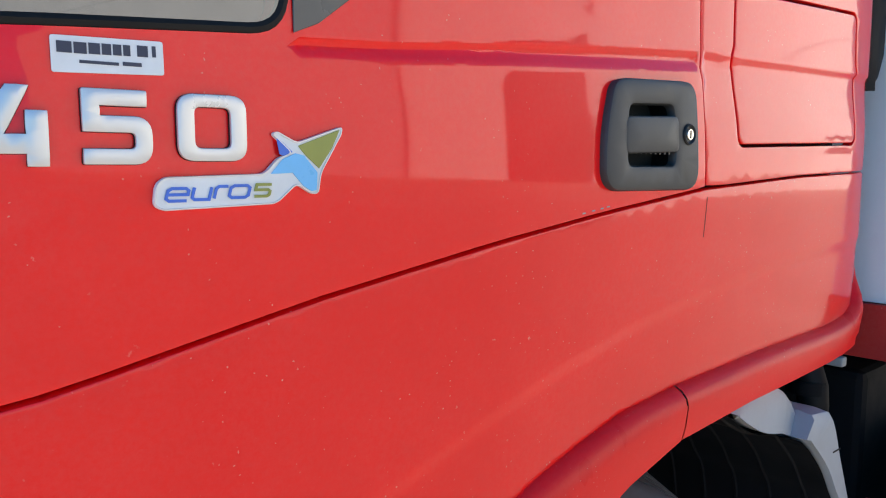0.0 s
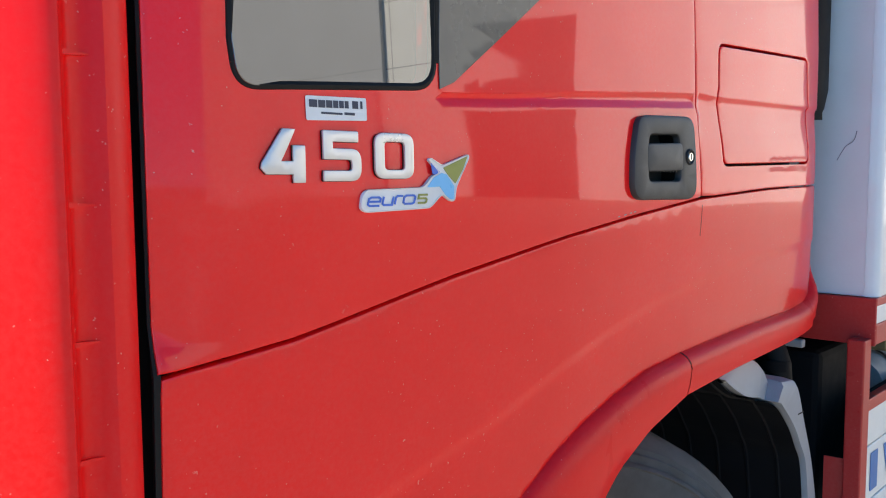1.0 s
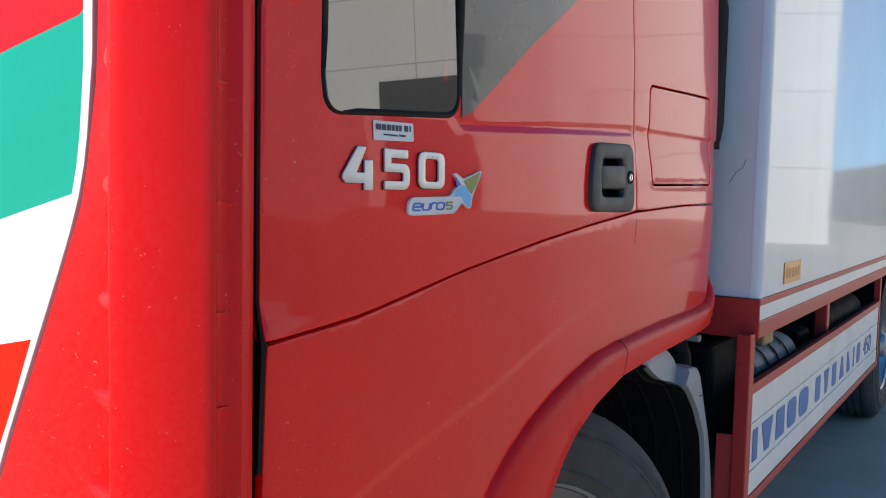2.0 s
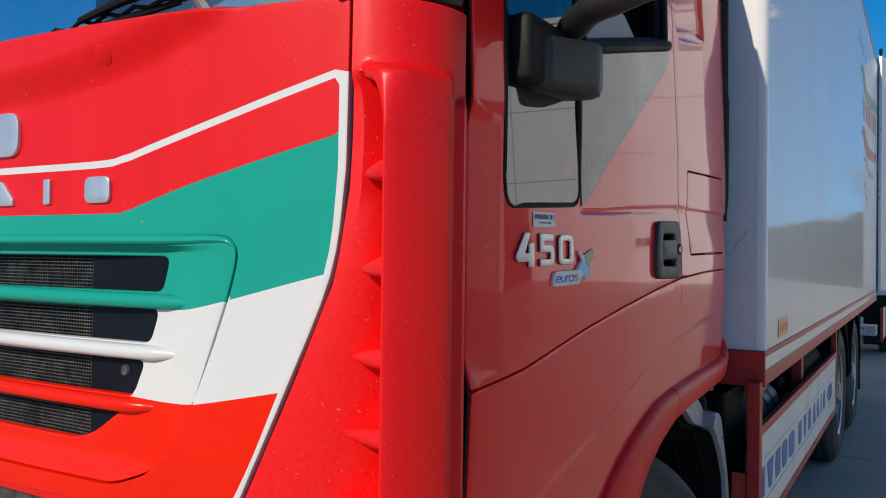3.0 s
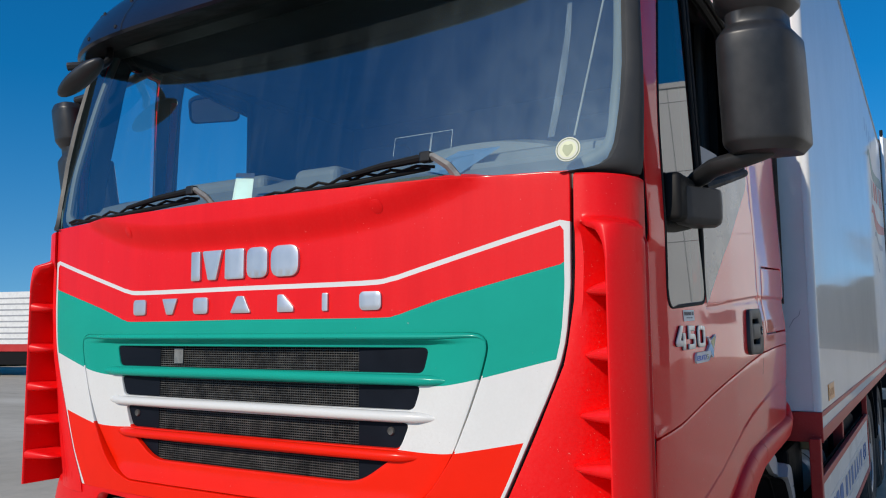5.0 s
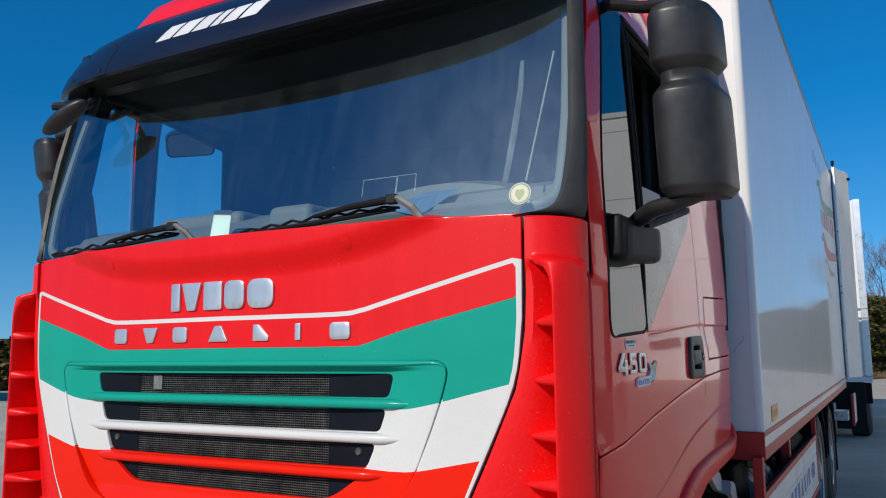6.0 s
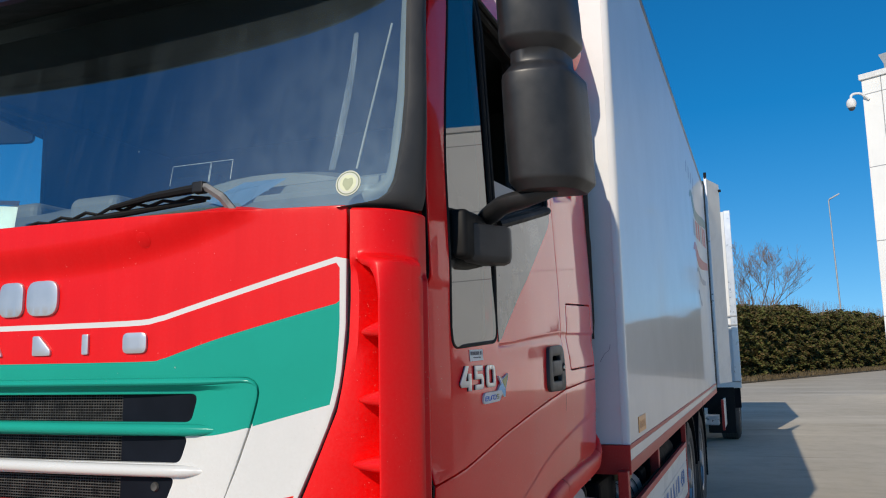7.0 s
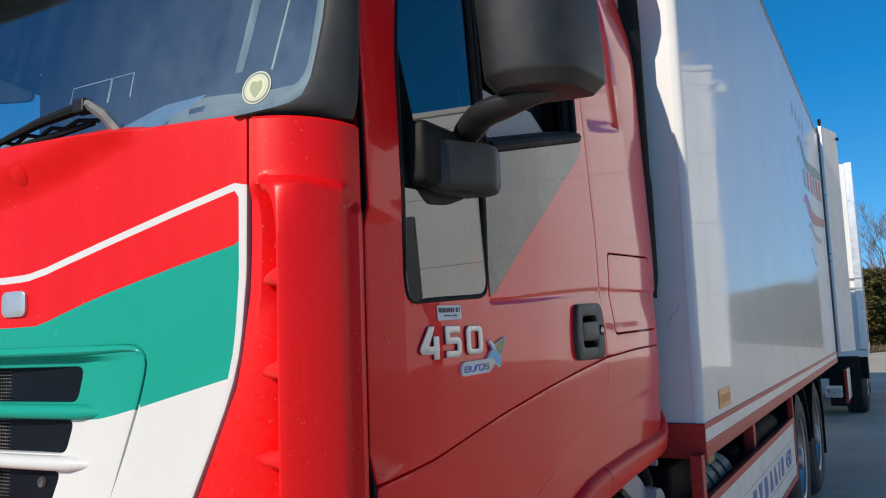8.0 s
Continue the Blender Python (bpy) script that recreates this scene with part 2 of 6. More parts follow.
# plain grey stands in for the pale yard this mirror would reflect
GREY_MIRROR = plain("grey_reflection_glass", (0.34, 0.36, 0.33), 0.35, metal=0.3)
SMEAR = glass("pale_glint_smear", (0.94, 0.97, 0.97), film=0.45, gloss=0.03)
MIRROR = plain("mirror_glass", (0.85, 0.87, 0.88), 0.02, metal=1.0, var=0.0)
LEVER_KEY = plain("steel_key_barrel", (0.7, 0.68, 0.62), 0.25, metal=0.9)
GFX_RED = plain("red_box_graphic", (0.45, 0.03, 0.02), 0.5, coat=0.25)
GFX_GREEN = plain("green_box_graphic", (0.06, 0.18, 0.16), 0.5, coat=0.25)
GFX_GREY = plain("grey_box_graphic", (0.2, 0.23, 0.26), 0.5, coat=0.25)
BARK = plain("grey_bark", (0.17, 0.13, 0.11), 0.85, var=0.3, bump=0.5, bscale=30.0)
LEAF_A = plain("hedge_leaf", (0.088, 0.096, 0.028), 0.7, shine=0.25, var=0.6, scale=1.6)
LEAF_B = plain("hedge_leaf_brown", (0.13, 0.092, 0.038), 0.7, shine=0.25, var=0.5, scale=1.6)
VERGE = plain("verge_grass", (0.105, 0.078, 0.042), 0.9, var=0.6, scale=3.0)
POLE = plain("galvanised_steel", (0.40, 0.41, 0.41), 0.5, metal=0.4)
WALLP = plain("pale_concrete_panel", (0.80, 0.80, 0.77), 0.7, var=0.06, scale=0.6, bump=0.2, bscale=20.0)
CLADDING = plain("grey_hall_cladding", (0.44, 0.45, 0.46), 0.6, var=0.08, scale=0.5)
FARWHITE = plain("far_white_render", (0.7, 0.7, 0.68), 0.8)
DARK_HALL = plain("dark_hall_surface", (0.05, 0.055, 0.06), 0.5, var=0.2)


def concrete():
    m, t, n, b = nodes_of("yard_concrete")
    big = noise_node(t, 0.22, 6.0, 0.6, (1.0, 0.35, 1.0))
    mid = noise_node(t, 2.5, 7.0, 0.7)
    fine = noise_node(t, 90.0, 3.0, 0.7)
    c = mixed(t, ramp(t, big.outputs["Fac"], [(0.35, grey(0)), (0.68, grey(1))]).outputs["Color"], (0.41, 0.36, 0.28), (0.53, 0.475, 0.385))
    c = mixed(t, ramp(t, mid.outputs["Fac"], [(0.45, grey(0)), (0.8, grey(0.5))]).outputs["Color"], c, (0.26, 0.23, 0.185))
    c = mixed(t, ramp(t, fine.outputs["Fac"], [(0.4, grey(0)), (0.7, grey(0.25))]).outputs["Color"], c, (0.45, 0.43, 0.39))
    stain = noise_node(t, 0.9, 6.0, 0.7, (0.22, 1.5, 1.0))
    c = mixed(t, ramp(t, stain.outputs["Fac"], [(0.60, grey(0)), (0.72, grey(0.55))]).outputs["Color"], c, (0.17, 0.155, 0.13))
    pale = noise_node(t, 0.35, 5.0, 0.6, (0.3, 1.2, 1.0))
    c = mixed(t, ramp(t, pale.outputs["Fac"], [(0.52, grey(0)), (0.70, grey(0.6))]).outputs["Color"], c, (0.66, 0.61, 0.51))
    link(t, c, b.inputs["Base Color"])
    b.inputs["Roughness"].default_value = 0.9
    b.inputs["Specular IOR Level"].default_value = 0.2
    bumped(t, b, fine.outputs["Fac"], 0.4, 0.004)
    return m


CONCRETE = concrete()


# ---- mesh helpers ----
from mathutils import geometry


def lin(a, b, n, endpoint=True):
    return np.linspace(a, b, n, endpoint=endpoint).tolist()


def world_of(ob):
    m = ob.matrix_basis.copy()
    while ob.parent:
        m = ob.parent.matrix_basis @ ob.matrix_parent_inverse @ m
        ob = ob.parent
    return m


# sheets whose broad faces rule the shading at their edges
FLAT_SHADED = {"door", "door_skirt", "quarter_panel", "locker_hatch", "front_panel", "grille"}


def part(name, bm, mats, parent=None, label="", smooth=False):
    me = bpy.data.meshes.new(name)
    if smooth:
        for fc in bm.faces:
            fc.smooth = True
    bm.to_mesh(me)
    bm.free()
    for m in mats if isinstance(mats, (list, tuple)) else [mats]:
        me.materials.append(m)
    ob = new(name, me)
    if smooth:
        me.set_sharp_from_angle(angle=radians(38))
        if name in FLAT_SHADED:
            ob.modifiers.new("even_normals", "WEIGHTED_NORMAL").keep_sharp = True
    if parent:
        ob.parent = parent
        ob.matrix_parent_inverse = world_of(parent).inverted()
    if label:
        ob["label"] = label
    return ob


def thing(name, at, label, category, group="", kind=""):
    e = new(name)
    e.empty_display_size = 0.2
    e.matrix_basis = pose(*at)
    return tagged(e, label, category, group, kind)


def box_bm(lo, hi, bevel=0.0, seg=2, bm=None):
    own = bm or bmesh.new()
    c = [(a + b) / 2 for a, b in zip(lo, hi)]
    s = [abs(b - a) for a, b in zip(lo, hi)]
    r = bmesh.ops.create_cube(own, size=1.0, matrix=Matrix.Translation(c) @ Matrix.Diagonal((*s, 1)))
    if bevel:
        es = list({e for v in r["verts"] for e in v.link_edges})
        bmesh.ops.bevel(own, geom=es, offset=bevel, segments=seg, affect="EDGES", profile=0.5)
    return own


def tube_bm(points, radii, sides=12, bm=None, caps=True, flat=1.0):
    """A round bar along points, with a radius at each; flat: how far it is squashed across."""
    own = bm or bmesh.new()
    pts = [Vector(p) for p in points]
    if not hasattr(radii, "__len__"):
        radii = [radii] * len(pts)
    rings = []
    up = None
    for k, p in enumerate(pts):
        d = (pts[min(k + 1, len(pts) - 1)] - pts[max(k - 1, 0)]).normalized()
        if up is None:
            up = Vector((0, 0, 1)) if abs(d.z) < 0.9 else Vector((1, 0, 0))
        a = d.cross(up).normalized()
        b = a.cross(d).normalized()
        up = b
        rings.append([own.verts.new(p + radii[k] * (math.cos(w) * a + flat * math.sin(w) * b)) for w in (2 * math.pi * j / sides for j in range(sides))])
    for r0, r1 in zip(rings, rings[1:]):
        for j in range(sides):
            own.faces.new((r0[j], r0[(j + 1) % sides], r1[(j + 1) % sides], r1[j]))
    if caps:
        own.faces.new(rings[0][::-1])
        own.faces.new(rings[-1])
    return own


def lathe_bm(profile, axis_at, sides=48, bm=None, close=False):
    """Turns a profile of (radius, x) round an axis along x through axis_at."""
    own = bm or bmesh.new()
    rings = []
    for r, x in profile:
        rings.append([own.verts.new((axis_at[0] + x, axis_at[1] + r * math.cos(w), axis_at[2] + r * math.sin(w))) for w in (2 * math.pi * j / sides for j in range(sides))])
    for r0, r1 in zip(rings, rings[1:]):
        for j in range(sides):
            own.faces.new((r0[j], r1[j], r1[(j + 1) % sides], r0[(j + 1) % sides]))
    bmesh.ops.recalc_face_normals(own, faces=own.faces)
    return own


def loft_bm(rings, close=True, caps=True, bm=None):
    own = bm or bmesh.new()
    vs = [[own.verts.new(p) for p in r] for r in rings]
    n = len(vs[0])
    for a, b in zip(vs, vs[1:]):
        for j in range(n if close else n - 1):
            own.faces.new((a[j], a[(j + 1) % n], b[(j + 1) % n], b[j]))
    if caps and close:
        own.faces.new(vs[0][::-1])
        own.faces.new(vs[-1])
    bmesh.ops.recalc_face_normals(own, faces=own.faces)
    return own


def smooth_path(pts, per=6):
    """Catmull-Rom through the points."""
    p = [Vector(q) for q in pts]
    out = []
    for k in range(len(p) - 1):
        a, b, c, d = p[max(k - 1, 0)], p[k], p[k + 1], p[min(k + 2, len(p) - 1)]
        for j in range(per):
            s = j / per
            out.append(0.5 * (2 * b + (c - a) * s + (2 * a - 5 * b + 4 * c - d) * s * s + (3 * b - a - 3 * c + d) * s ** 3))
    out.append(p[-1])
    return out


def curve2(pts, per=6):
    return [(v.x, v.y) for v in smooth_path([(a, b, 0) for a, b in pts], per)]


def rounded(loop, radius, seg=5):
    """A 2D loop with its corners rounded."""
    out, n = [], len(loop)
    for k in range(n):
        p0, p1, p2 = (Vector(loop[(k + d) % n]) for d in (-1, 0, 1))
        a, b = p0 - p1, p2 - p1
        r = radius[k] if hasattr(radius, "__len__") else radius
        if r <= 0 or a.length < 1e-6 or b.length < 1e-6:
            out.append(tuple(p1))
            continue
        d = min(r, a.length * 0.49, b.length * 0.49)
        s, e = p1 + a.normalized() * d, p1 + b.normalized() * d
        for j in range(seg + 1):
            w = j / seg
            out.append(tuple((1 - w) ** 2 * s + 2 * w * (1 - w) * p1 + w * w * e))
    return out


def resample(loop, step, closed=True):
    out, n = [], len(loop)
    for k in range(n if closed else n - 1):
        a, b = Vector(loop[k]), Vector(loop[(k + 1) % n])
        m = max(1, math.ceil((b - a).length / step))
        out += [tuple(a.lerp(b, j / m)) for j in range(m)]
    if not closed:
        out.append(tuple(loop[-1]))
    return out


def area2(loop):
    return sum(a[0] * b[1] - b[0] * a[1] for a, b in zip(loop, loop[1:] + loop[:1])) / 2


def outward(loop):
    """Outward unit normals of a 2D loop at its points."""
    s = 1 if area2(loop) > 0 else -1
    res, n = [], len(loop)
    for k in range(n):
        d = Vector(loop[(k + 1) % n]) - Vector(loop[k - 1])
        res.append(Vector((d.y, -d.x)).normalized() * s if d.length else Vector((0, 0)))
    return res


def shrunk(loop, d):
    return [tuple(Vector(p) - q * d) for p, q in zip(loop, outward(loop))]


def inside(loop, pts):
    x, y = pts[:, 0], pts[:, 1]
    res = np.zeros(len(pts), bool)
    for (x0, y0), (x1, y1) in zip(loop, loop[1:] + loop[:1]):
        if y0 == y1:
            continue
        hit = (y0 > y) != (y1 > y)
        res ^= hit & (x < (x1 - x0) * (y - y0) / (y1 - y0) + x0)
    return res


def near_loop(loop, pts):
    a = np.array(loop)
    b = np.roll(a, -1, 0)
    d = b - a
    ll = np.maximum((d ** 2).sum(1), 1e-12)
    best = np.full(len(pts), 9e9)
    for k in range(len(a)):
        w = np.clip(((pts - a[k]) @ d[k]) / ll[k], 0, 1)[:, None]
        best = np.minimum(best, np.hypot(*(pts - a[k] - w * d[k]).T))
    return best


def panel(outer, surf, us, vs, holes=(), lines=(), which=None, r=0.003, depth=0.015, seg=0.03, off=0.0):
    """A sheet over a 2D outline, laid on surf(u, v, off), with rounded edges that turn back by depth.
    lines: 2D polylines kept as edges; which(u, v): the material slot of a face."""
    loops = [resample(list(lp), seg) for lp in (outer, *holes)]
    pts, edges = [], []
    for lp in loops:
        o = len(pts)
        pts += lp
        edges += [(o + k, o + (k + 1) % len(lp)) for k in range(len(lp))]
    fixed = len(pts)
    for ln in lines:
        q = resample(list(ln), seg, closed=False)
        o = len(pts)
        pts += q
        edges += [(o + k, o + k + 1) for k in range(len(q) - 1)]
    grid = np.array([(u, v) for u in us for v in vs])
    grid = grid.reshape(-1, 2)
    ok = inside(loops[0], grid)
    for lp in loops[1:]:
        ok &= ~inside(lp, grid)
    grid = grid[ok]
    for lp in loops:
        if len(grid):
            grid = grid[near_loop(lp, grid) > 0.0035]
    pts += [tuple(g) for g in grid]
    vv, ee, ff, *_ = geometry.delaunay_2d_cdt([Vector(p) for p in pts], edges, [], 0, 1e-5)
    arr = np.array([tuple(v) for v in vv])
    tri = np.array([list(fc) for fc in ff])
    cen = arr[tri].mean(1)
    ok = inside(loops[0], cen)
    for lp in loops[1:]:
        ok &= ~inside(lp, cen)
    bm = bmesh.new()
    verts = [bm.verts.new(surf(u, v, off)) for u, v in arr.tolist()]
    bm.verts.ensure_lookup_table()
    for fc, (cu, cv) in zip(tri[ok].tolist(), cen[ok].tolist()):
        try:
            face = bm.faces.new([verts[k] for k in fc])
        except ValueError:
            continue
        if which:
            face.material_index = which(cu, cv)
    # rims
    for j, lp in enumerate(loops):
        idx = [int(np.argmin(((arr - p) ** 2).sum(1))) for p in np.array(lp)]
        nrm = outward(lp)
        if j:
            nrm = [-q for q in nrm]
        ring = [verts[k] for k in idx]
        for du, dd in ((0.7 * r, -0.3 * r), (r, -r), (r, -depth)):
            nxt = [bm.verts.new(surf(p[0] + q.x * du, p[1] + q.y * du, off + dd)) for p, q in zip(lp, nrm)]
            for k in range(len(lp)):
                k2 = (k + 1) % len(lp)
                if ring[k] is ring[k2]:
                    continue
                face = bm.faces.new((ring[k], ring[k2], nxt[k2], nxt[k]))
                if which:
                    m = (np.array(lp[k]) + np.array(lp[k2])) / 2 - 0.004 * np.array(nrm[k])
                    face.material_index = which(m[0], m[1])
            ring = nxt
    loose = [v for v in bm.verts if not v.link_faces]
    bmesh.ops.delete(bm, geom=loose, context="VERTS")
    bmesh.ops.recalc_face_normals(bm, faces=bm.faces)
    return bm


def spread(a, b, step):
    n = max(2, int(abs(b - a) / step) + 1)
    return lin(a, b, n)


def smoothstep(x, a, b):
    w = min(1.0, max(0.0, (x - a) / (b - a)))
    return w * w * (3 - 2 * w)


def text_bm(body, height, width, depth):
    """Letters in the built-in font as a mesh of that height and width, lying in x and y, from the origin."""
    cu = bpy.data.curves.new("letters", "FONT")
    cu.body, cu.extrude, cu.size = body, 0.01, 1.0
    ob = new("letters", cu)
    dg = bpy.context.evaluated_depsgraph_get()
    me = bpy.data.meshes.new_from_object(ob.evaluated_get(dg))
    bm = bmesh.new()
    bm.from_mesh(me)
    bpy.data.objects.remove(ob)
    bpy.data.curves.remove(cu)
    bpy.data.meshes.remove(me)
    xs = [v.co.x for v in bm.verts]
    ys = [v.co.y for v in bm.verts]
    for v in bm.verts:
        v.co.x = (v.co.x - min(xs)) / (max(xs) - min(xs)) * width
        v.co.y = (v.co.y - min(ys)) / (max(ys) - min(ys)) * height
        v.co.z = depth if v.co.z > 0 else 0.0
    return bm


# ---- cab surfaces ----
SY = [0.15, 0.23, 0.31, 0.40, 0.60, 0.90, 1.30, 1.60, 1.86, 1.93, 1.97, 2.00, 2.02]
SX = [1.108, 1.128, 1.1385, 1.146, 1.159, 1.174, 1.180, 1.180, 1.177, 1.171, 1.158, 1.13, 1.08]
SEAM = [(0.10, 1.215), (0.221, 1.237), (0.387, 1.259), (0.622, 1.311), (0.872, 1.355), (1.068, 1.382), (1.302, 1.409), (1.60, 1.424), (2.05, 1.434)]
SOFT = [(0.20, 0.92), (0.509, 1.034), (0.619, 1.067), (0.738, 1.100), (0.874, 1.152), (1.001, 1.191), (1.147, 1.225), (1.306, 1.251), (1.60, 1.285), (2.05, 1.303)]
WAIST = [(0.20, 1.545), (0.594, 1.563), (0.714, 1.569), (0.878, 1.583), (1.093, 1.599), (1.284, 1.611), (1.364, 1.610), (1.834, 1.620), (2.05, 1.626)]
FOLD = (0.003, -0.001, -0.004, -0.008, -0.012, -0.016, -0.022, -0.028, -0.034)


def lerp(tab, u):
    return float(np.interp(u, [p[0] for p in tab], [p[1] for p in tab]))


def side_x(y, z):
    x = float(np.interp(y, SY, SX)) - 0.035 * max(0.0, z - 1.75)
    # the door's leading edge is hollowed below the shoulder
    w = max(0.0, 0.312 - y)
    x -= 0.15 * w * w / (w + 0.014) * (1 - smoothstep(z, 1.69, 1.712)) * smoothstep(z, 1.243, 1.285)
    if z > 2.45:
        x -= 0.35 * (z - 2.45) ** 1.6
    # waist crease behind the window: a fold in, then out again, quickly on the door, slowly behind it
    if y > 0.55 and 1.45 < z < 1.7:
        k = 0.55 + 0.45 * smoothstep(y, 0.6, 1.25)
        d = (lerp(WAIST, y) - z) / k
        back = smoothstep(d, 0.014, 0.033) if y < 1.292 else smoothstep(d, 0.014, 0.12)
        x -= 0.0055 * smoothstep(y, 0.586, 0.606) * (smoothstep(d, 0.0, 0.011) - back)
    # sunk blank panel high on the rear quarter
    if 1.25 < y < 1.68 and z > 2.04:
        e = 1.638 - 0.16 * (z - 2.1)
        x -= 0.012 * smoothstep(y, 1.297, 1.312) * (1 - smoothstep(y, e - 0.02, e)) * smoothstep(z, 2.075 + 0.2 * (y - 1.3), 2.10 + 0.2 * (y - 1.3))
    # a slight crown below the waist, and the skirt tucked under
    q = (z - 1.45) / 0.2
    if abs(q) < 1:
        x += 0.008 * (1 - q * q) ** 2 * smoothstep(y, 0.30, 0.40) * (1 - smoothstep(y, 1.85, 1.95))
    x -= 0.04 * max(0.0, 1.24 - z)
    # softer fold above the wheel
    if z < 1.36:
        x -= 0.0042 * (1 - smoothstep(z, lerp(SOFT, y) - 0.024, lerp(SOFT, y) + 0.004))
    return x


def side_at(sgn):
    def surf(y, z, off=0.0):
        n = Vector((1.0, -(side_x(y + 0.004, z) - side_x(y - 0.004, z)) / 0.008, -(side_x(y, z + 0.03) - side_x(y, z - 0.03)) / 0.06)).normalized()
        p = Vector((side_x(y, z), y, z)) + n * off
        return Vector((sgn * p.x - 0.003 + 0.003 * sgn, p.y + 0.008, p.z + 0.004))
    return surf


FX = [0.0, 0.30, 0.48, 0.70, 0.85, 0.985, 1.05]
FY = [0.0, 0.004, 0.012, 0.033, 0.050, 0.070, 0.084]


def front_y(x, z):
    a = abs(x + 0.008)
    y = float(np.interp(a, FX, FY))
    b = 0.105 * (a / 0.74) ** 3.2
    y -= 0.030 * smoothstep(z, 1.742 + b, 1.828 + b)
    y += 0.05 * max(0.0, 1.10 - z)
    return y


def front_at(x, z, off=0.0):
    n = Vector(((front_y(x + 0.02, z) - front_y(x - 0.02, z)) / 0.04, -1.0, (front_y(x, z + 0.012) - front_y(x, z - 0.012)) / 0.024)).normalized()
    return Vector((x, front_y(x, z), z)) + n * off


# ---- ground ----
bm = bmesh.new()
bmesh.ops.create_grid(bm, x_segments=60, y_segments=60, size=300.0)
ground = tagged(part("ground", bm, CONCRETE), "pale worn concrete of the truck yard", "ground", kind="structure")

# ---- the truck ----
truck = thing("truck", (0, 4.0, 0), "red cab truck with a white box body, parked on concrete", "truck")

# front panel and its painted bands
STRIPE = [(0.0, 1.626), (0.43, 1.626), (0.521, 1.634), (0.60, 1.654), (0.968, 1.752), (0.992, 1.759)]
GTOP = [(0.0, 1.536), (0.46, 1.535), (0.53, 1.540), (0.585, 1.556), (0.70, 1.589), (0.967, 1.654), (1.0, 1.662)]
GLOW = [(0.0, 1.3635), (0.56, 1.3635), (0.64, 1.363), (0.70, 1.371), (0.776, 1.388), (0.945, 1.431), (1.0, 1.444)]
WLOW = [(0.0, 1.203), (0.45, 1.2025), (0.556, 1.199), (0.62, 1.197), (0.692, 1.203), (0.864, 1.237), (0.95, 1.256)]
EDGE_IN = [(0.98, 0.735), (1.10, 0.807), (1.236, 0.869), (1.431, 0.9515), (1.573, 0.973), (1.66, 0.9755), (1.75, 0.976)]
EDGE_OUT = [(1.00, 0.762), (1.107, 0.816), (1.242, 0.879), (1.431, 0.960), (1.573, 0.983), (1.66, 0.987), (1.88, 0.990)]


def mid(x):
    return abs(x + 0.008)


def fine_curve(tab):
    return [(p[0], p[1]) for p in curve2(tab, 4)]


EDGE_C, STRIPE_C, GTOP_C, GLOW_C, WLOW_C = [fine_curve(q) for q in (EDGE_IN, STRIPE, GTOP, GLOW, WLOW)]


def bands(x, z):
    a = mid(x)
    if z < 1.755 and a > lerp(EDGE_C, max(1.0, z)) and z < lerp(STRIPE_C, a) + 0.004:
        return 2
    if abs(z - lerp(STRIPE_C, a)) < 0.0066:
        return 2
    if z > lerp(GTOP_C, a):
        return 0
    if z > lerp(GLOW_C, a):
        return 1
    if z > lerp(WLOW_C, a):
        return 2
    return 3


def both(tab, shift=0.0):
    half = [(x - 0.008, z + shift) for x, z in curve2(tab, 4) if x <= 0.985]
    return [(-0.016 - x, z) for x, z in half[::-1]][:-1] + half


right = [(x - 0.008, z) for z, x in curve2(EDGE_OUT, 4)]
outer = rounded(right[:-1] + [(0.982, 1.872)], 0.0) + [(0.80, 1.875), (0.62, 1.875), (0.5, 1.875), (0.12, 1.878)]
outer = outer + [(-0.016 - x, z) for x, z in outer[::-1]]
GR = [(0.0, 1.487), (0.786, 1.488), (0.763, 1.40), (0.727, 1.304), (0.685, 1.207), (0.633, 1.127), (0.585, 1.075), (0.50, 1.045), (0.0, 1.04)]
gr_half = [(x - 0.008, z) for x, z in GR]
grille_loop = gr_half[1:-1] + [(-0.016 - x, z) for x, z in gr_half[1:-1][::-1]]
grille_loop = rounded(grille_loop, [0.05] + [0.03] * (len(grille_loop) - 2) + [0.05], 5)
edge_lines = []
for sg in (1, -1):
    edge_lines.append([((x - 0.008) if sg > 0 else (-x - 0.008), z) for z, x in curve2(EDGE_IN, 4) if z < 1.745])
band_lines = [both(STRIPE, 0.0066), both(STRIPE, -0.0066), both(GTOP), both(GLOW), both(WLOW)] + edge_lines
us, vs = spread(-1.0, 0.99, 0.035), spread(1.0, 1.74, 0.05) + spread(1.75, 1.88, 0.009)
bm = panel(outer, front_at, us, vs, holes=[shrunk(grille_loop, -0.0108)], lines=band_lines, which=bands, r=0.004, depth=0.03)
front_panel = part("front_panel", bm, [RED_FRONT, GREEN, WHITE, ORANGE], truck, "red front panel with green, white and orange-red bands", smooth=True)

SLOTS = [(1.462, 0.614, 1.390, 0.594), (1.366, 0.590, 1.297, 0.566), (1.272, 0.558, 1.199, 0.526), (1.173, 0.502, 1.106, 0.400)]
slot_loops = []
for k, (zt, xt, zb, xb) in enumerate(SLOTS):
    rr = [0.02, 0.02, 0.026, 0.026] if k < 3 else [0.05, 0.05, 0.012, 0.012]
    lp = [(-xb, zb), (xb, zb), (xt, zt), (-xt, zt)]
    slot_loops.append(rounded(lp, rr))


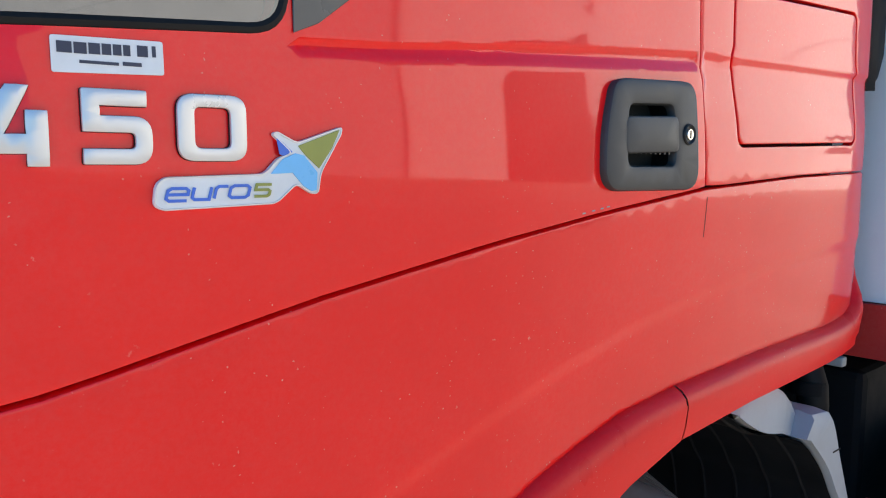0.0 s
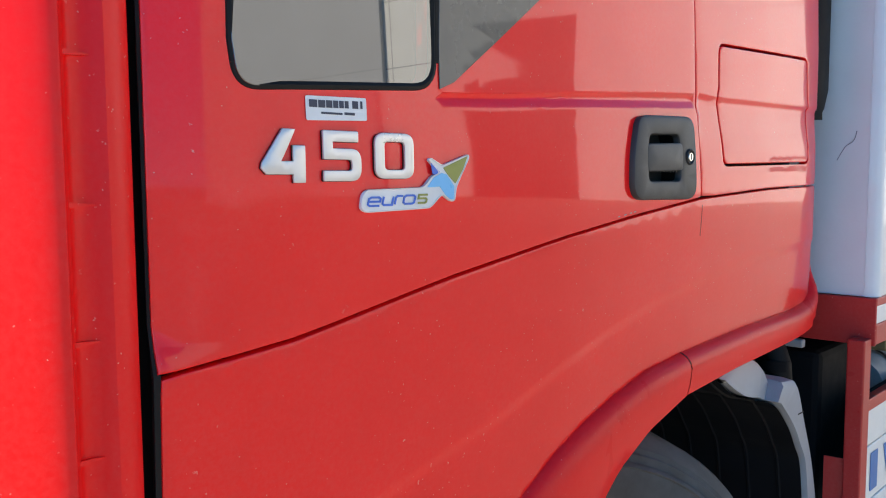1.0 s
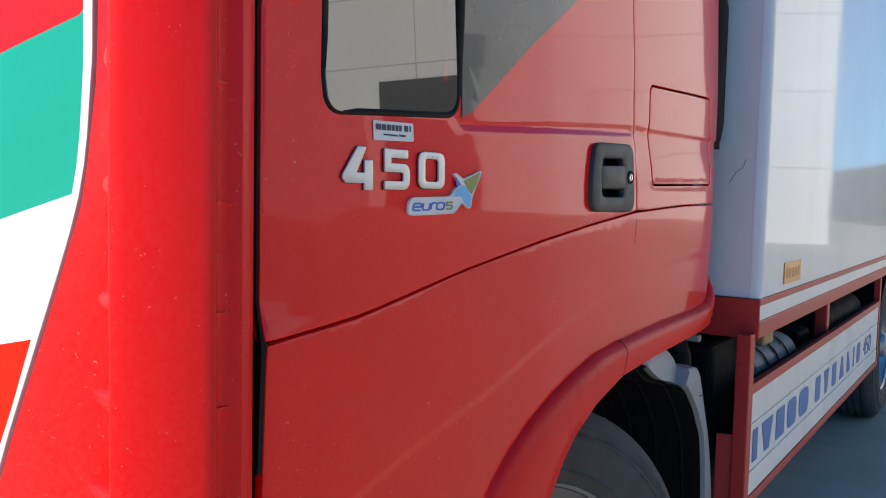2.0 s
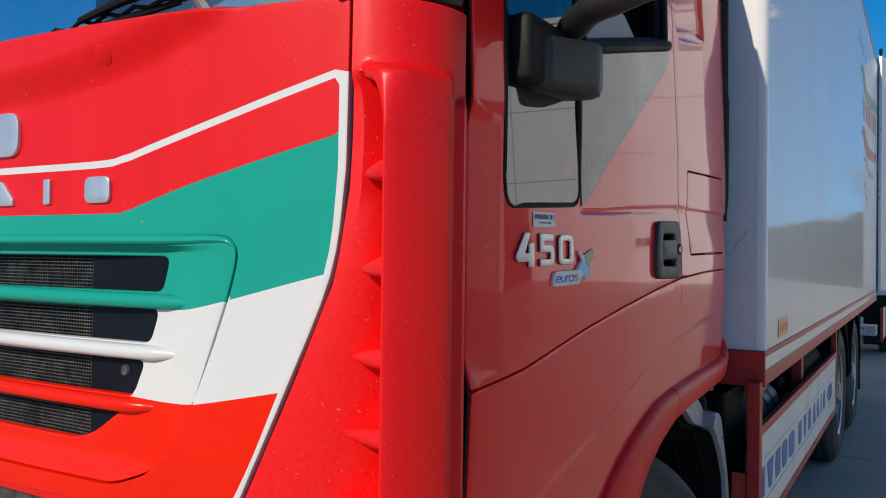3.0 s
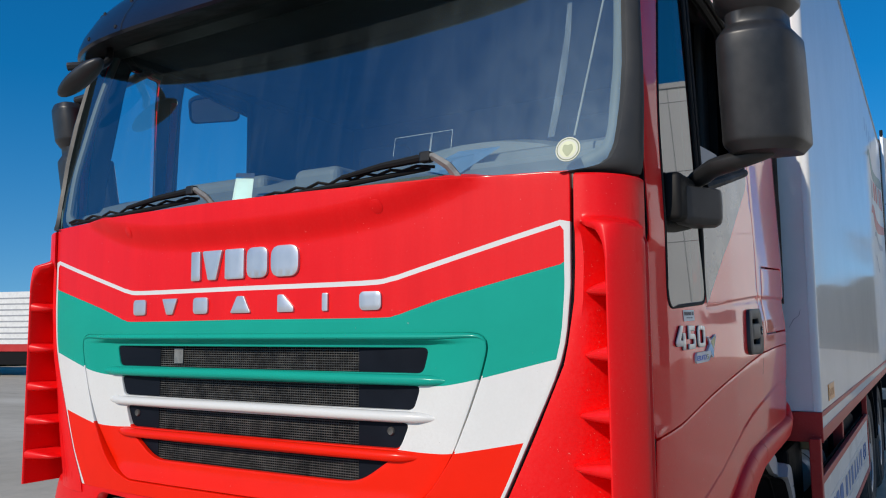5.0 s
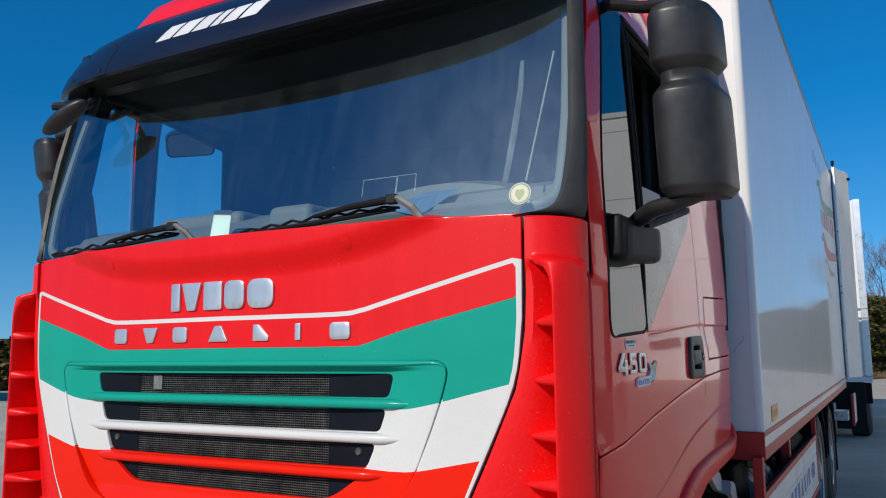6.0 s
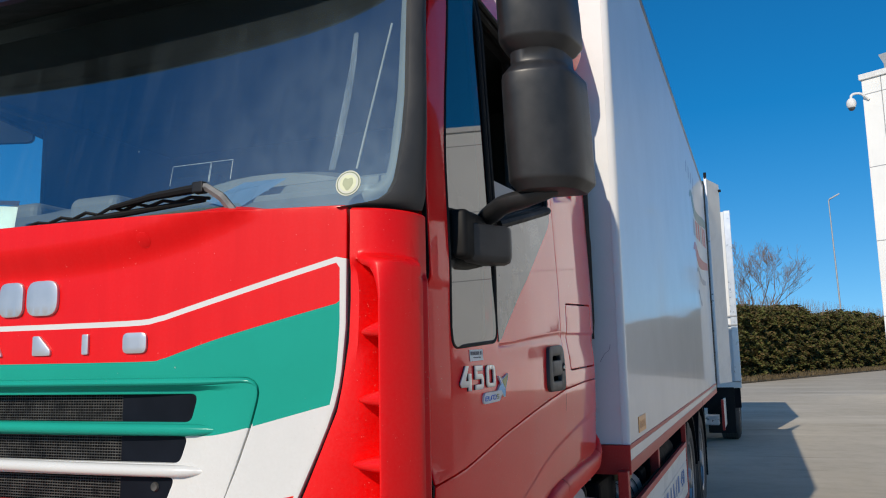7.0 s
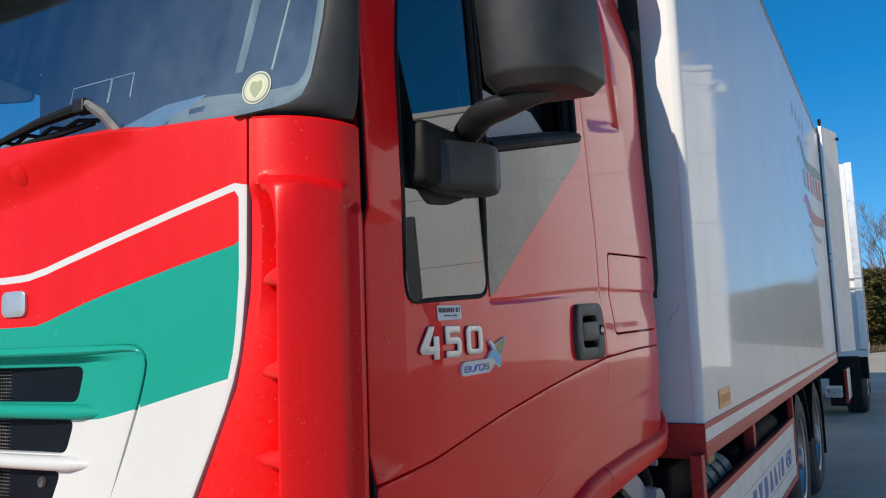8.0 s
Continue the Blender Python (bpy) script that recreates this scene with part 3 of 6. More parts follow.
def grille_at(x, z, off=0.0):
    a = mid(x)
    dip = 0.0
    # the bezel sinks towards the slots below a ridge along its top
    dip += 0.021 * smoothstep(z, 1.03, 1.09) * (1 - smoothstep(z, 1.467, 1.477)) * (1 - smoothstep(a, 0.605, 0.745))
    return front_at(x, z, off - dip)


bm = panel(grille_loop, grille_at, spread(-0.8, 0.79, 0.0125), spread(1.04, 1.45, 0.02) + [1.458, 1.464, 1.482], holes=slot_loops, lines=[both(GLOW), both(WLOW), [(-0.77, 1.4670), (0.755, 1.4670)], [(-0.77, 1.4770), (0.755, 1.4770)], [(-0.77, 1.4720), (0.755, 1.4720)]], which=bands, r=0.004, depth=0.014)
grille = part("grille", bm, [RED_FRONT, GREEN, WHITE, ORANGE], truck, "grille panel banded in green, white and orange-red", smooth=True)
for z, x, m, nm in ((1.3800, 0.70, GREEN, "green grille bar"), (1.2868, 0.665, WHITE, "white grille bar"), (1.1880, 0.61, ORANGE, "orange-red grille bar")):
    pts, rad = [], []
    for s in lin(-1, 1, 41):
        xx = s * (x + 0.02) - 0.008
        pts.append(grille_at(xx, z - 0.004 * abs(s), 0.004 - 0.021 * smoothstep(abs(s), 0.82, 1.0)))
        rad.append(0.0150 * (1 - 0.80 * smoothstep(abs(s), 0.84, 1.0)))
    part("grille_bar", tube_bm(pts, rad, 12, flat=0.95), m, grille, nm, smooth=True)
# soft ridge over the joint along the grille's top
half = [(0.05 * k, 1.4875, 0.0125, -0.003) for k in range(13)] + [(0.64, 1.4876, 0.0118, -0.003), (0.68, 1.4880, 0.0105, -0.004), (0.715, 1.4890, 0.0098, -0.0045), (0.740, 1.4888, 0.0090, -0.0045), (0.757, 1.4872, 0.0080, -0.0045), (0.769, 1.4825, 0.0068, -0.0045), (0.776, 1.4750, 0.0050, -0.005), (0.778, 1.4660, 0.0028, -0.006)]
run = [(-x, z, r, o) for x, z, r, o in half[:0:-1]] + half
part("grille_ridge", tube_bm([front_at(x - 0.008, z, o) for x, z, r, o in run], [r for x, z, r, o in run], 12, flat=0.75), GREEN, grille, "soft green ridge above the grille", smooth=True)
# what lies behind the slots
bm = box_bm((-0.66, 0.075, 1.05), (0.65, 0.30, 1.50))
part("radiator_shroud", bm, DARK, truck)
for k, (zt, xt, zb, xb) in enumerate(SLOTS):
    for sg in (1, -1):
        x0, x1 = (0.385, xt + 0.01) if sg > 0 else (-xt - 0.026, -0.40)
        part("grille_plate", box_bm((x0, 0.048, zb - 0.012), (x1, 0.074, zt + 0.012), 0.002), PLATE_BLUE, grille, "dark plastic grille blank")
    bm = bmesh.new()
    z = zb - 0.008
    while z < zt + 0.008:
        box_bm((-0.40, 0.050, z), (0.385, 0.0525, z + 0.0020), bm=bm)
        z += 0.0068
    x = -0.40
    while x < 0.385:
        box_bm((x, 0.0525, zb - 0.01), (x + 0.0010, 0.054, zt + 0.01), bm=bm)
        x += 0.0082
    ob = part("grille_mesh", bm, MESHGREY, grille, "dusty wire mesh behind the grille")
    ob["kind"] = "stuff"
for x in (0.490, -0.50):
    part("bolt", lathe_bm([(0.0, -0.004), (0.009, -0.004), (0.011, 0.0), (0.011, 0.004)], (0, 0, 0), 16), MESHGREY, grille).matrix_basis = pose(x, 0.046, 1.245, 0, 0, 90)
# paler flat patch in front of the grille mesh
part("mesh_patch", box_bm((-0.335, 0.046, 1.405), (-0.295, 0.049, 1.452), 0.001), WIPER_GREY, grille, "pale patch on the grille mesh")

# silver plates, plain solid shapes
BLOCK = [(0, 0), (1, 0), (1, 1), (0, 1)]
WEDGE_DOWN, WEDGE_UP = [(0.30, 0), (0.70, 0), (1, 1), (0, 1)], [(0, 0), (1, 0), (0.66, 1), (0.34, 1)]
HALF = [(0, 0), (1, 0), (1, 0.25), (0.35, 1), (0, 1)]


def plate_loop(shape, x0, x1, z0, z1, radius):
    """A plain shape of the unit square, fitted between x0, x1 and z0, z1."""
    return rounded([(x0 + a * (x1 - x0), z0 + b * (z1 - z0)) for a, b in shape], radius, 5)


for shape, x0, x1, rd in ((BLOCK, -0.208, -0.172, 0.004), (WEDGE_DOWN, -0.160, -0.079, 0.005), (BLOCK, -0.064, 0.010, 0.006), (BLOCK, 0.024, 0.100, 0.024), (BLOCK, 0.116, 0.214, 0.032)):
    bm = panel(plate_loop(shape, x0, x1, 1.655, 1.741, rd), front_at, spread(x0, x1, 0.02), spread(1.66, 1.74, 0.02), r=0.0012, depth=0.009, off=0.008, seg=0.015)
    part("badge_plate", bm, CHROME, front_panel, "plain silver badge plate", smooth=True)
for shape, x0, x1, rd in ((BLOCK, -0.484, -0.424, 0.012), (WEDGE_DOWN, -0.340, -0.273, 0.004), (BLOCK, -0.199, -0.138, 0.012), (WEDGE_UP, -0.041, 0.036, 0.004), (HALF, 0.140, 0.196, 0.004), (BLOCK, 0.298, 0.315, 0.003), (BLOCK, 0.419, 0.484, 0.014)):
    bm = panel(plate_loop(shape, x0, x1, 1.556, 1.603, rd), front_at, spread(x0, x1, 0.02), spread(1.55, 1.61, 0.02), r=0.001, depth=0.007, off=0.006, seg=0.015)
    part("letter_plate", bm, CHROME, front_panel, "small plain silver letter plate", smooth=True)
for x in (0.481, -0.505):
    c = [(x + 0.0165 * math.cos(w), 1.822 + 0.0165 * math.sin(w)) for w in lin(0, 2 * math.pi, 24, endpoint=False)]
    part("tow_cap", panel(c, front_at, [x], [1.822], r=0.0015, depth=0.003, off=0.0012, seg=0.01), RED_FRONT, front_panel, smooth=True)

# bumper below the front panel
bumper = part("bumper", panel(rounded([(-1.12, 0.35), (1.10, 0.35), (1.12, 0.80), (0.98, 1.0), (0.70, 1.012), (-0.716, 1.012), (-0.996, 1.0), (-1.136, 0.80)], 0.03),
    lambda x, z, off=0.0: Vector((x, 0.015 + 0.16 * (mid(x) / 1.12) ** 4 - off + 0.03 * max(0.0, z - 0.94), z)), spread(-1.1, 1.1, 0.05), spread(0.36, 1.0, 0.05),
    holes=[rounded([(s * 0.745 - 0.008, 0.86), (s * 0.49 - 0.008, 0.86), (s * 0.485 - 0.008, 0.985), (s * 0.66 - 0.008, 0.990)], 0.03) for s in (1, -1)] + [rounded([(-0.36, 0.70), (0.344, 0.70), (0.344, 0.985), (-0.36, 0.985)], 0.03)], r=0.006, depth=0.04), RED_FRONT, truck, "red front bumper", smooth=True)
part("bumper_grille", box_bm((-0.40, 0.045, 0.66), (0.38, 0.09, 1.0)), MESHGREY, bumper)
for s in (1, -1):
    part("lamp_recess", box_bm((s * 0.62 - 0.15, 0.12, 0.84), (s * 0.62 + 0.15, 0.2, 1.0)), DARK, bumper)
    bm = bmesh.new()
    bmesh.ops.create_uvsphere(bm, u_segments=24, v_segments=12, radius=0.5, matrix=Matrix.Translation((s * 0.62 - 0.008, 0.09, 0.915)) @ Matrix.Diagonal((0.20, 0.10, 0.09, 1)))
    part("front_lamp", bm, LAMP, bumper, "pale round front lamp", smooth=True)

# cab corners: smooth upper part, a deep slot with fins and a wind vane below, on both sides
PLAN_TOP = [(0.9995, 0.064), (1.030, 0.072), (1.066, 0.092), (1.098, 0.128), (1.116, 0.165), (1.123, 0.203)]
TOPS = [(v.x, v.y) for v in smooth_path([(a, b, 0) for a, b in PLAN_TOP], 8)]
# plan of the slotted part: x, y, place along the smooth plan, share of the front panel's slant, height band of the blend
PLAN_LOW = [(0.997, 0.064, 0.0, 1.0), (1.018, 0.074, 0.03, 0.8), (1.044, 0.104, 0.05, 0.45), (1.060, 0.150, 0.07, 0.2), (1.0690, 0.192, 0.085, 0.1), (1.0765, 0.188, 0.10, 0.0), (1.0805, 0.042, 0.115, 0.0),
    (1.0808, 0.0355, 0.13, 0.0), (1.0816, 0.0322, 0.15, 0.0), (1.0836, 0.0300, 0.17, 0.0), (1.0862, 0.0296, 0.19, 0.0), (1.0890, 0.0312, 0.22, 0.0), (1.1000, 0.0402, 0.30, 0.0), (1.1095, 0.0505, 0.37, 0.0), (1.1182, 0.0620, 0.44, 0.0), (1.1257, 0.0745, 0.51, 0.0), (1.1318, 0.0875, 0.58, 0.0), (1.1364, 0.1008, 0.65, 0.0), (1.1397, 0.1140, 0.72, 0.0), (1.1417, 0.1260, 0.79, 0.0),
    (1.1425, 0.134, 0.845, 0.0), (1.137, 0.139, 0.86, 0.0), (1.127, 0.143, 0.88, 0.0), (1.1225, 0.150, 0.895, 0.0), (1.122, 0.160, 0.91, 0.0), (1.126, 0.168, 0.93, 0.0), (1.1325, 0.174, 0.945, 0.0), (1.1355, 0.179, 0.955, 0.0), (1.1345, 0.186, 0.97, 0.0), (1.1310, 0.194, 0.985, 0.0), (1.1245, 0.2065, 1.0, 0.0), (1.119, 0.2100, 1.0, 0.0), (1.07, 0.2120, 1.0, 0.0)]


# the vane's face is nearly flat between its rounded edges
v0, v1 = PLAN_LOW[11], PLAN_LOW[19]
for k in range(12, 19):
    x, y, u, slant = PLAN_LOW[k]
    f = ((x - v0[0]) * (v1[0] - v0[0]) + (y - v0[1]) * (v1[1] - v0[1])) / ((v1[0] - v0[0]) ** 2 + (v1[1] - v0[1]) ** 2)
    PLAN_LOW[k] = (0.5 * (x + v0[0] + f * (v1[0] - v0[0])), 0.5 * (y + v0[1] + f * (v1[1] - v0[1])), u, slant)
LIP = 7
# a turned-in edge along the gap to the front panel
PLAN_LOW = [(0.9985, 0.100, 0.0, 1.0), (0.9985, 0.072, 0.0, 1.0)] + PLAN_LOW[1:]
LIP += 1


def plan_at(tab, u):
    k = u * (len(tab) - 1)
    i = min(int(k), len(tab) - 2)
    return Vector(tab[i]).lerp(Vector(tab[i + 1]), k - i)


def corner_point(k, z):
    x, y, u, slant = PLAN_LOW[k]
    c = min(1.0, max(0.0, (z - 1.650) / 0.102))
    shut = 0.85 * (1 - math.sqrt(1 - c * c))
    # towards its head the slot narrows and its lip hooks over to the front panel
    if 1 < k < LIP:
        x, y = 0.997 + (x - 0.997) * (1 - shut), y + (0.066 - y) * shut
    elif LIP <= k < LIP + 6:
        w = 1 - 0.17 * (k - LIP)
        x, y = x - 0.0865 * shut * w, y + 0.034 * shut * w
    a = Vector((x, y))
    if k < LIP:
        h = smoothstep(z, 1.722, 1.752)
    elif u < 0.84:
        h = smoothstep(z, 1.744 - 0.016 * u, 1.770 - 0.016 * u)
    else:
        h = smoothstep(z, 1.700, 1.725)
    if k >= len(PLAN_LOW) - 2 or k == 0:
        h = 0.0
    b = plan_at(TOPS, min(1.0, u))
    q = a.lerp(b, h)
    e = lerp(EDGE_OUT, max(1.0, z))
    q.x += (e - 0.990) * slant
    q.y += (front_y(e, z) - front_y(0.982, 1.7)) * slant * (1 - smoothstep(z, 1.6, 1.75))
    return q


zs = spread(0.97, 1.62, 0.05) + spread(1.64, 1.80, 0.006) + [1.82, 1.845, 1.856, 1.861]
for sgn in (1, -1):
    rings = []
    for z in zs:
        ring = []
        for k in range(len(PLAN_LOW)):
            q = corner_point(k, z)
            zz = z + 0.006 * (1 - PLAN_LOW[k][2]) if z > 1.84 else z
            if z > 1.858:
                q = q.lerp(Vector((1.04, 0.16)), 0.06)
            ring.append((sgn * (q.x - 0.002) - 0.004 + 0.004 * sgn, q.y, zz))
        rings.append(ring)
    corner = part("corner_panel", loft_bm(rings, close=False), RED_SCUFFED, truck, "scuffed red plastic cab corner with a slotted wind vane", smooth=True)
    # added black strip: puts the shade of the gap into the colour
    gap_rings = []
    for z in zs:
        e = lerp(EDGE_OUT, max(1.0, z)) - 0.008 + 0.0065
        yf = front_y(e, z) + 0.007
        gap_rings.append([(sgn * (e + dx) - (0 if sgn > 0 else 0.016), yf + dy, z) for dx, dy in ((0.0, 0.004), (0.002, 0.005), (0.002, 0.05), (0.0, 0.05))])
    part("gap_shade_strip", loft_bm(gap_rings), BLACK_MATT, truck)
    for zf in (1.592, 1.446, 1.309, 1.190, 1.070):
        x_in = 1.016 + (lerp(EDGE_OUT, zf) - 0.990) * 0.30
        rings = []
        for s in lin(0.0, 1.0, 13):
            x = x_in + (1.0815 - x_in) * s
            yf = 0.084 - 0.053 * s ** 0.5
            hh = 0.001 + 0.0165 * s ** 0.55
            zc = zf - 0.004 + 0.006 * s
            sec = [(0.0, 0.0), (0.001, 0.45), (0.005, 0.80), (0.012, 0.97), (0.03, 1.0), (0.03, -1.0), (0.012, -0.97), (0.005, -0.80), (0.001, -0.45)]
            rings.append([(sgn * x - 0.004 + 0.004 * sgn, min(yf + dy, 0.150) if dy < 0.02 else 0.150, zc + hh * k) for dy, k in sec])
        part("fin", loft_bm(rings), RED_SCUFFED, corner, smooth=True)
        rings = [[(sgn * x - 0.004 + 0.004 * sgn, y, zf - 0.020 + dz) for x, dz in ((1.112, -h), (1.112 + w, -h), (1.112 + w, h), (1.112, h))] for y, w, h in ((0.130, 0.0200, 0.0040), (0.142, 0.0165, 0.0028), (0.156, 0.0125, 0.0016), (0.168, 0.0120, 0.0006))]
        part("web", loft_bm(rings), RED_SCUFFED, corner, smooth=True)

# cab sides
near, far = side_at(1), side_at(-1)
seam_up = [(y, lerp(SEAM, y) + 0.0050) for y in spread(0.2205, 1.296, 0.05)]
seam_dn = [(y, lerp(SEAM, y) - 0.0065) for y in spread(0.225, 1.301, 0.05)]
door_rear = [(1.296, 1.4135), (1.289, 1.50), (1.279, 1.61), (1.270, 1.78), (1.252, 2.10), (1.225, 2.45)]
door_loop = seam_up[:-1] + door_rear + [(1.205, 2.58), (1.15, 2.635), (0.95, 2.665), (0.5, 2.68), (0.365, 2.675), (0.325, 2.62), (0.245, 2.30), (0.2155, 2.10), (0.2185, 1.87), (0.2185, 1.73), (0.2205, 1.70)]
glass_loop = rounded([(0.314, 1.551), (0.594, 1.569), (0.600, 1.90), (0.594, 2.20), (0.580, 2.58), (0.400, 2.59), (0.363, 2.355), (0.330, 2.17), (0.312, 2.02), (0.308, 1.60)], [0.060, 0.035, 0, 0, 0.02, 0.03, 0.05, 0.05, 0.05, 0.0], 7)
open_loop = rounded([(0.622, 1.912), (0.67, 1.912), (1.176, 2.036), (1.178, 2.12), (1.150, 2.52), (0.604, 2.58)], [0.0, 0.0, 0.02, 0.0, 0.05, 0.01])
ARC_F = [(0.700, 0.80), (0.745, 0.90), (0.797, 0.950), (0.875, 1.003), (0.953, 1.038), (1.039, 1.067), (1.132, 1.092), (1.262, 1.106)]
ARC_R = [(1.2655, 1.107), (1.53, 1.121), (1.794, 1.127), (1.90, 1.137), (1.951, 1.158), (1.985, 1.207), (1.992, 1.297)]
AIN_F = [(0.880, 0.70), (0.935, 0.80), (0.997, 0.888), (1.041, 0.930), (1.135, 0.981), (1.265, 1.022)]
AIN_R = [(1.2685, 1.023), (1.479, 1.041), (1.80, 1.056), (1.93, 1.068), (1.985, 1.10), (2.004, 1.18), (2.008, 1.297)]
hatch_loop = rounded([(1.393, 1.474), (1.849, 1.485), (1.853, 1.608), (1.859, 1.622), (1.851, 1.640), (1.842, 1.732), (1.377, 1.713), (1.379, 1.628), (1.372, 1.611), (1.380, 1.592)], [0.018, 0.018, 0.004, 0.004, 0.004, 0.018, 0.018, 0.004, 0.004, 0.004], 4)
hl = rounded([(1.049, 1.416), (1.257, 1.414), (1.246, 1.556), (1.090, 1.551), (1.066, 1.547), (1.048, 1.487)], [0.028, 0.026, 0.022, 0.015, 0.02, 0.03], 6)
hr = rounded([(1.084, 1.437), (1.207, 1.437), (1.200, 1.533), (1.086, 1.529)], 0.020, 6)
us_door = [0.27, 0.276, 0.282, 0.288, 0.294, 0.300, 0.306] + spread(0.225, 0.62, 0.022) + spread(0.64, 1.30, 0.04)
vs_door = [1.245, 1.252, 1.259, 1.266] + spread(1.27, 1.50, 0.04) + spread(1.51, 1.66, 0.02) + spread(1.67, 1.74, 0.01) + spread(1.78, 2.6, 0.05)


def along(tab, y0, y1, *lifts):
    return [[(y, lerp(tab, y) + dz) for y in spread(y0, y1, 0.03)] for dz in lifts]


def arch_section(fn, outer_c, inner_c, n=26, fade=0.0):
    o, i = resample(outer_c, 0.004, False), resample(inner_c, 0.004, False)
    rings = []
    for w in lin(0, 1, n):
        a = Vector(o[int(w * (len(o) - 1))])
        b = Vector(i[int(w * (len(i) - 1))])
        sec = []
        for s, h in ((-0.03, -0.02), (0.0, 0.001), (0.06, 0.012), (0.17, 0.021), (0.32, 0.025), (0.70, 0.022), (0.97, 0.017), (1.0, 0.013), (1.0, -0.07)):
            q = a.lerp(b, s)
            sec.append(fn(q.x, q.y, h * (1 - fade * smoothstep(w, 0.80, 1.0)) if h > 0 else h))
        rings.append(sec)
    return loft_bm(rings, close=False)


def flat_pane(fn, loop):
    """The flat sheet that lies best on the loop of a window."""
    q = np.array([tuple(fn(u, v)) for u, v in loop])
    sg = 1 if q[0, 0] > 0 else -1
    a = np.column_stack((np.ones(len(q)), q[:, 1], q[:, 2] - 2.0))
    c = np.linalg.lstsq(a, sg * q[:, 0], rcond=None)[0]

    def surf(u, v, off=0.0):
        y, z = u + 0.008, v + 0.004
        return Vector((sg * (float(c[0] + c[1] * y + c[2] * (z - 2.0)) + off), y, z))
    return surf


open_near = open_loop
open_far = rounded([(0.648, 1.912), (0.69, 1.912), (1.176, 2.036), (1.180, 2.12), (1.168, 2.56), (0.655, 2.615)], [0.0, 0.0, 0.02, 0.0, 0.04, 0.02])
for fn, sgn in ((near, 1), (far, -1)):
    open_loop = open_near if sgn > 0 else open_far
    bm = panel(door_loop, fn, us_door, vs_door, holes=[glass_loop, open_loop] + ([shrunk(hr, -0.012)] if sgn > 0 else []), lines=along(WAIST, 0.61, 1.27, *FOLD), r=0.003, depth=0.03, seg=0.025)
    door = part("door", bm, RED, truck, "glossy red cab door with a silver number badge" if sgn > 0 else "glossy red cab door", smooth=True)
    bm = panel(shrunk(door_loop, 0.012), fn, spread(0.3, 1.25, 0.1), spread(1.4, 2.6, 0.1), holes=[shrunk(glass_loop, -0.003), shrunk(open_loop, -0.003)], r=0.002, depth=0.006, seg=0.04, off=-0.036)
    part("door_inside", bm, LINING, door, "dark inner door frame")
    # black strip that gives the gap before the door its shade
    lp = [(0.2150, 1.06), (0.2215, 1.06), (0.2205, 1.70), (0.2185, 1.87), (0.2160, 2.10), (0.2110, 2.10), (0.2140, 1.70)]
    part("door_seal", panel(lp, fn, [0.216], spread(1.1, 2.08, 0.05), r=0.0005, depth=0.012, off=-0.0035), BLACK_MATT, truck, "added black strip for the shade in the gap before the door")
    bm = panel(shrunk(glass_loop, -0.001), flat_pane(fn, resample(glass_loop, 0.02)), [0.45], [1.8, 2.1], r=0.001, depth=0.006, off=-0.0015)
    part("window_pane", bm, PANE if sgn > 0 else PANE_FAR, door, "dark tinted fixed door window" if sgn > 0 else "").visible_shadow = False
    lp = resample(shrunk(glass_loop, -0.001), 0.03)
    pts = [fn(u, v, -0.0030) for u, v in lp + lp[:1]]
    part("window_seal", tube_bm(pts, 0.0062, 8), BLACK_MATT, door, smooth=True)
    lp = resample(shrunk(open_loop, -0.002), 0.03)
    pts = [fn(u, v, -0.001) for u, v in lp + lp[:1]]
    part("window_seal", tube_bm(pts, 0.010, 8), BLACK_MATT, door, smooth=True)
    lp = resample(shrunk(open_loop, 0.002), 0.03)
    pts = [fn(u, v, -0.022) for u, v in lp + lp[:1]]
    part("window_channel", tube_bm(pts, 0.015, 8), BLACK_MATT, door, "black window channel", smooth=True)
    pts = [fn(u, 1.905 + 0.2375 * (u - 0.67), 0.004) for u in spread(0.64, 1.185, 0.06)]
    part("sill_seal", tube_bm(pts, 0.014, 8), BLACK_MATT, door, smooth=True)
    if sgn < 0:
        bm = panel(shrunk(open_loop, 0.004), fn, spread(0.62, 1.2, 0.08), spread(1.9, 2.5, 0.08), r=0.002, depth=0.006, off=-0.012)
        part("window_pane", bm, PANE_FAR, door, smooth=True).visible_shadow = False
        part("post_cover", panel([(0.562, 1.90), (0.668, 1.90), (0.676, 2.635), (0.556, 2.625)], fn, [0.63], spread(1.9, 2.6, 0.1), r=0.004, depth=0.012, off=-0.042), LINING, door, "dark inner window post")
        # door frame as a tube, its red dulled to put in the shade
        part("post_tube", tube_bm([fn(u, v, -0.050) for u, v in ((0.628, 1.93), (0.634, 2.2), (0.642, 2.50))], 0.015, 10), FRAME_RED, door, "red door frame at the inner post, dulled for shade", smooth=True)
    else:
        # the wound-down pane shows a pale lower edge inside the opening
        bm = panel([(0.632, 1.918), (0.70, 1.925), (1.05, 2.01), (0.96, 2.055), (0.75, 2.05), (0.632, 2.055)], fn, [0.7], [1.95], r=0.002, depth=0.01, off=-0.034)
        part("inner_sill", bm, GUARD, door, "pale grey inner door sill")
    post = [(0.5975, 1.60), (0.6025, 1.60), (0.6085, 1.900), (0.630, 1.905), (0.620, 2.25), (0.607, 2.57), (0.5830, 2.57), (0.5975, 2.20), (0.6035, 1.90)]
    part("window_post", panel(post, fn, [], spread(1.6, 2.57, 0.08), r=0.001, depth=0.002, off=0.0030), BLACK_MATT, door, "black post beside the fixed window")
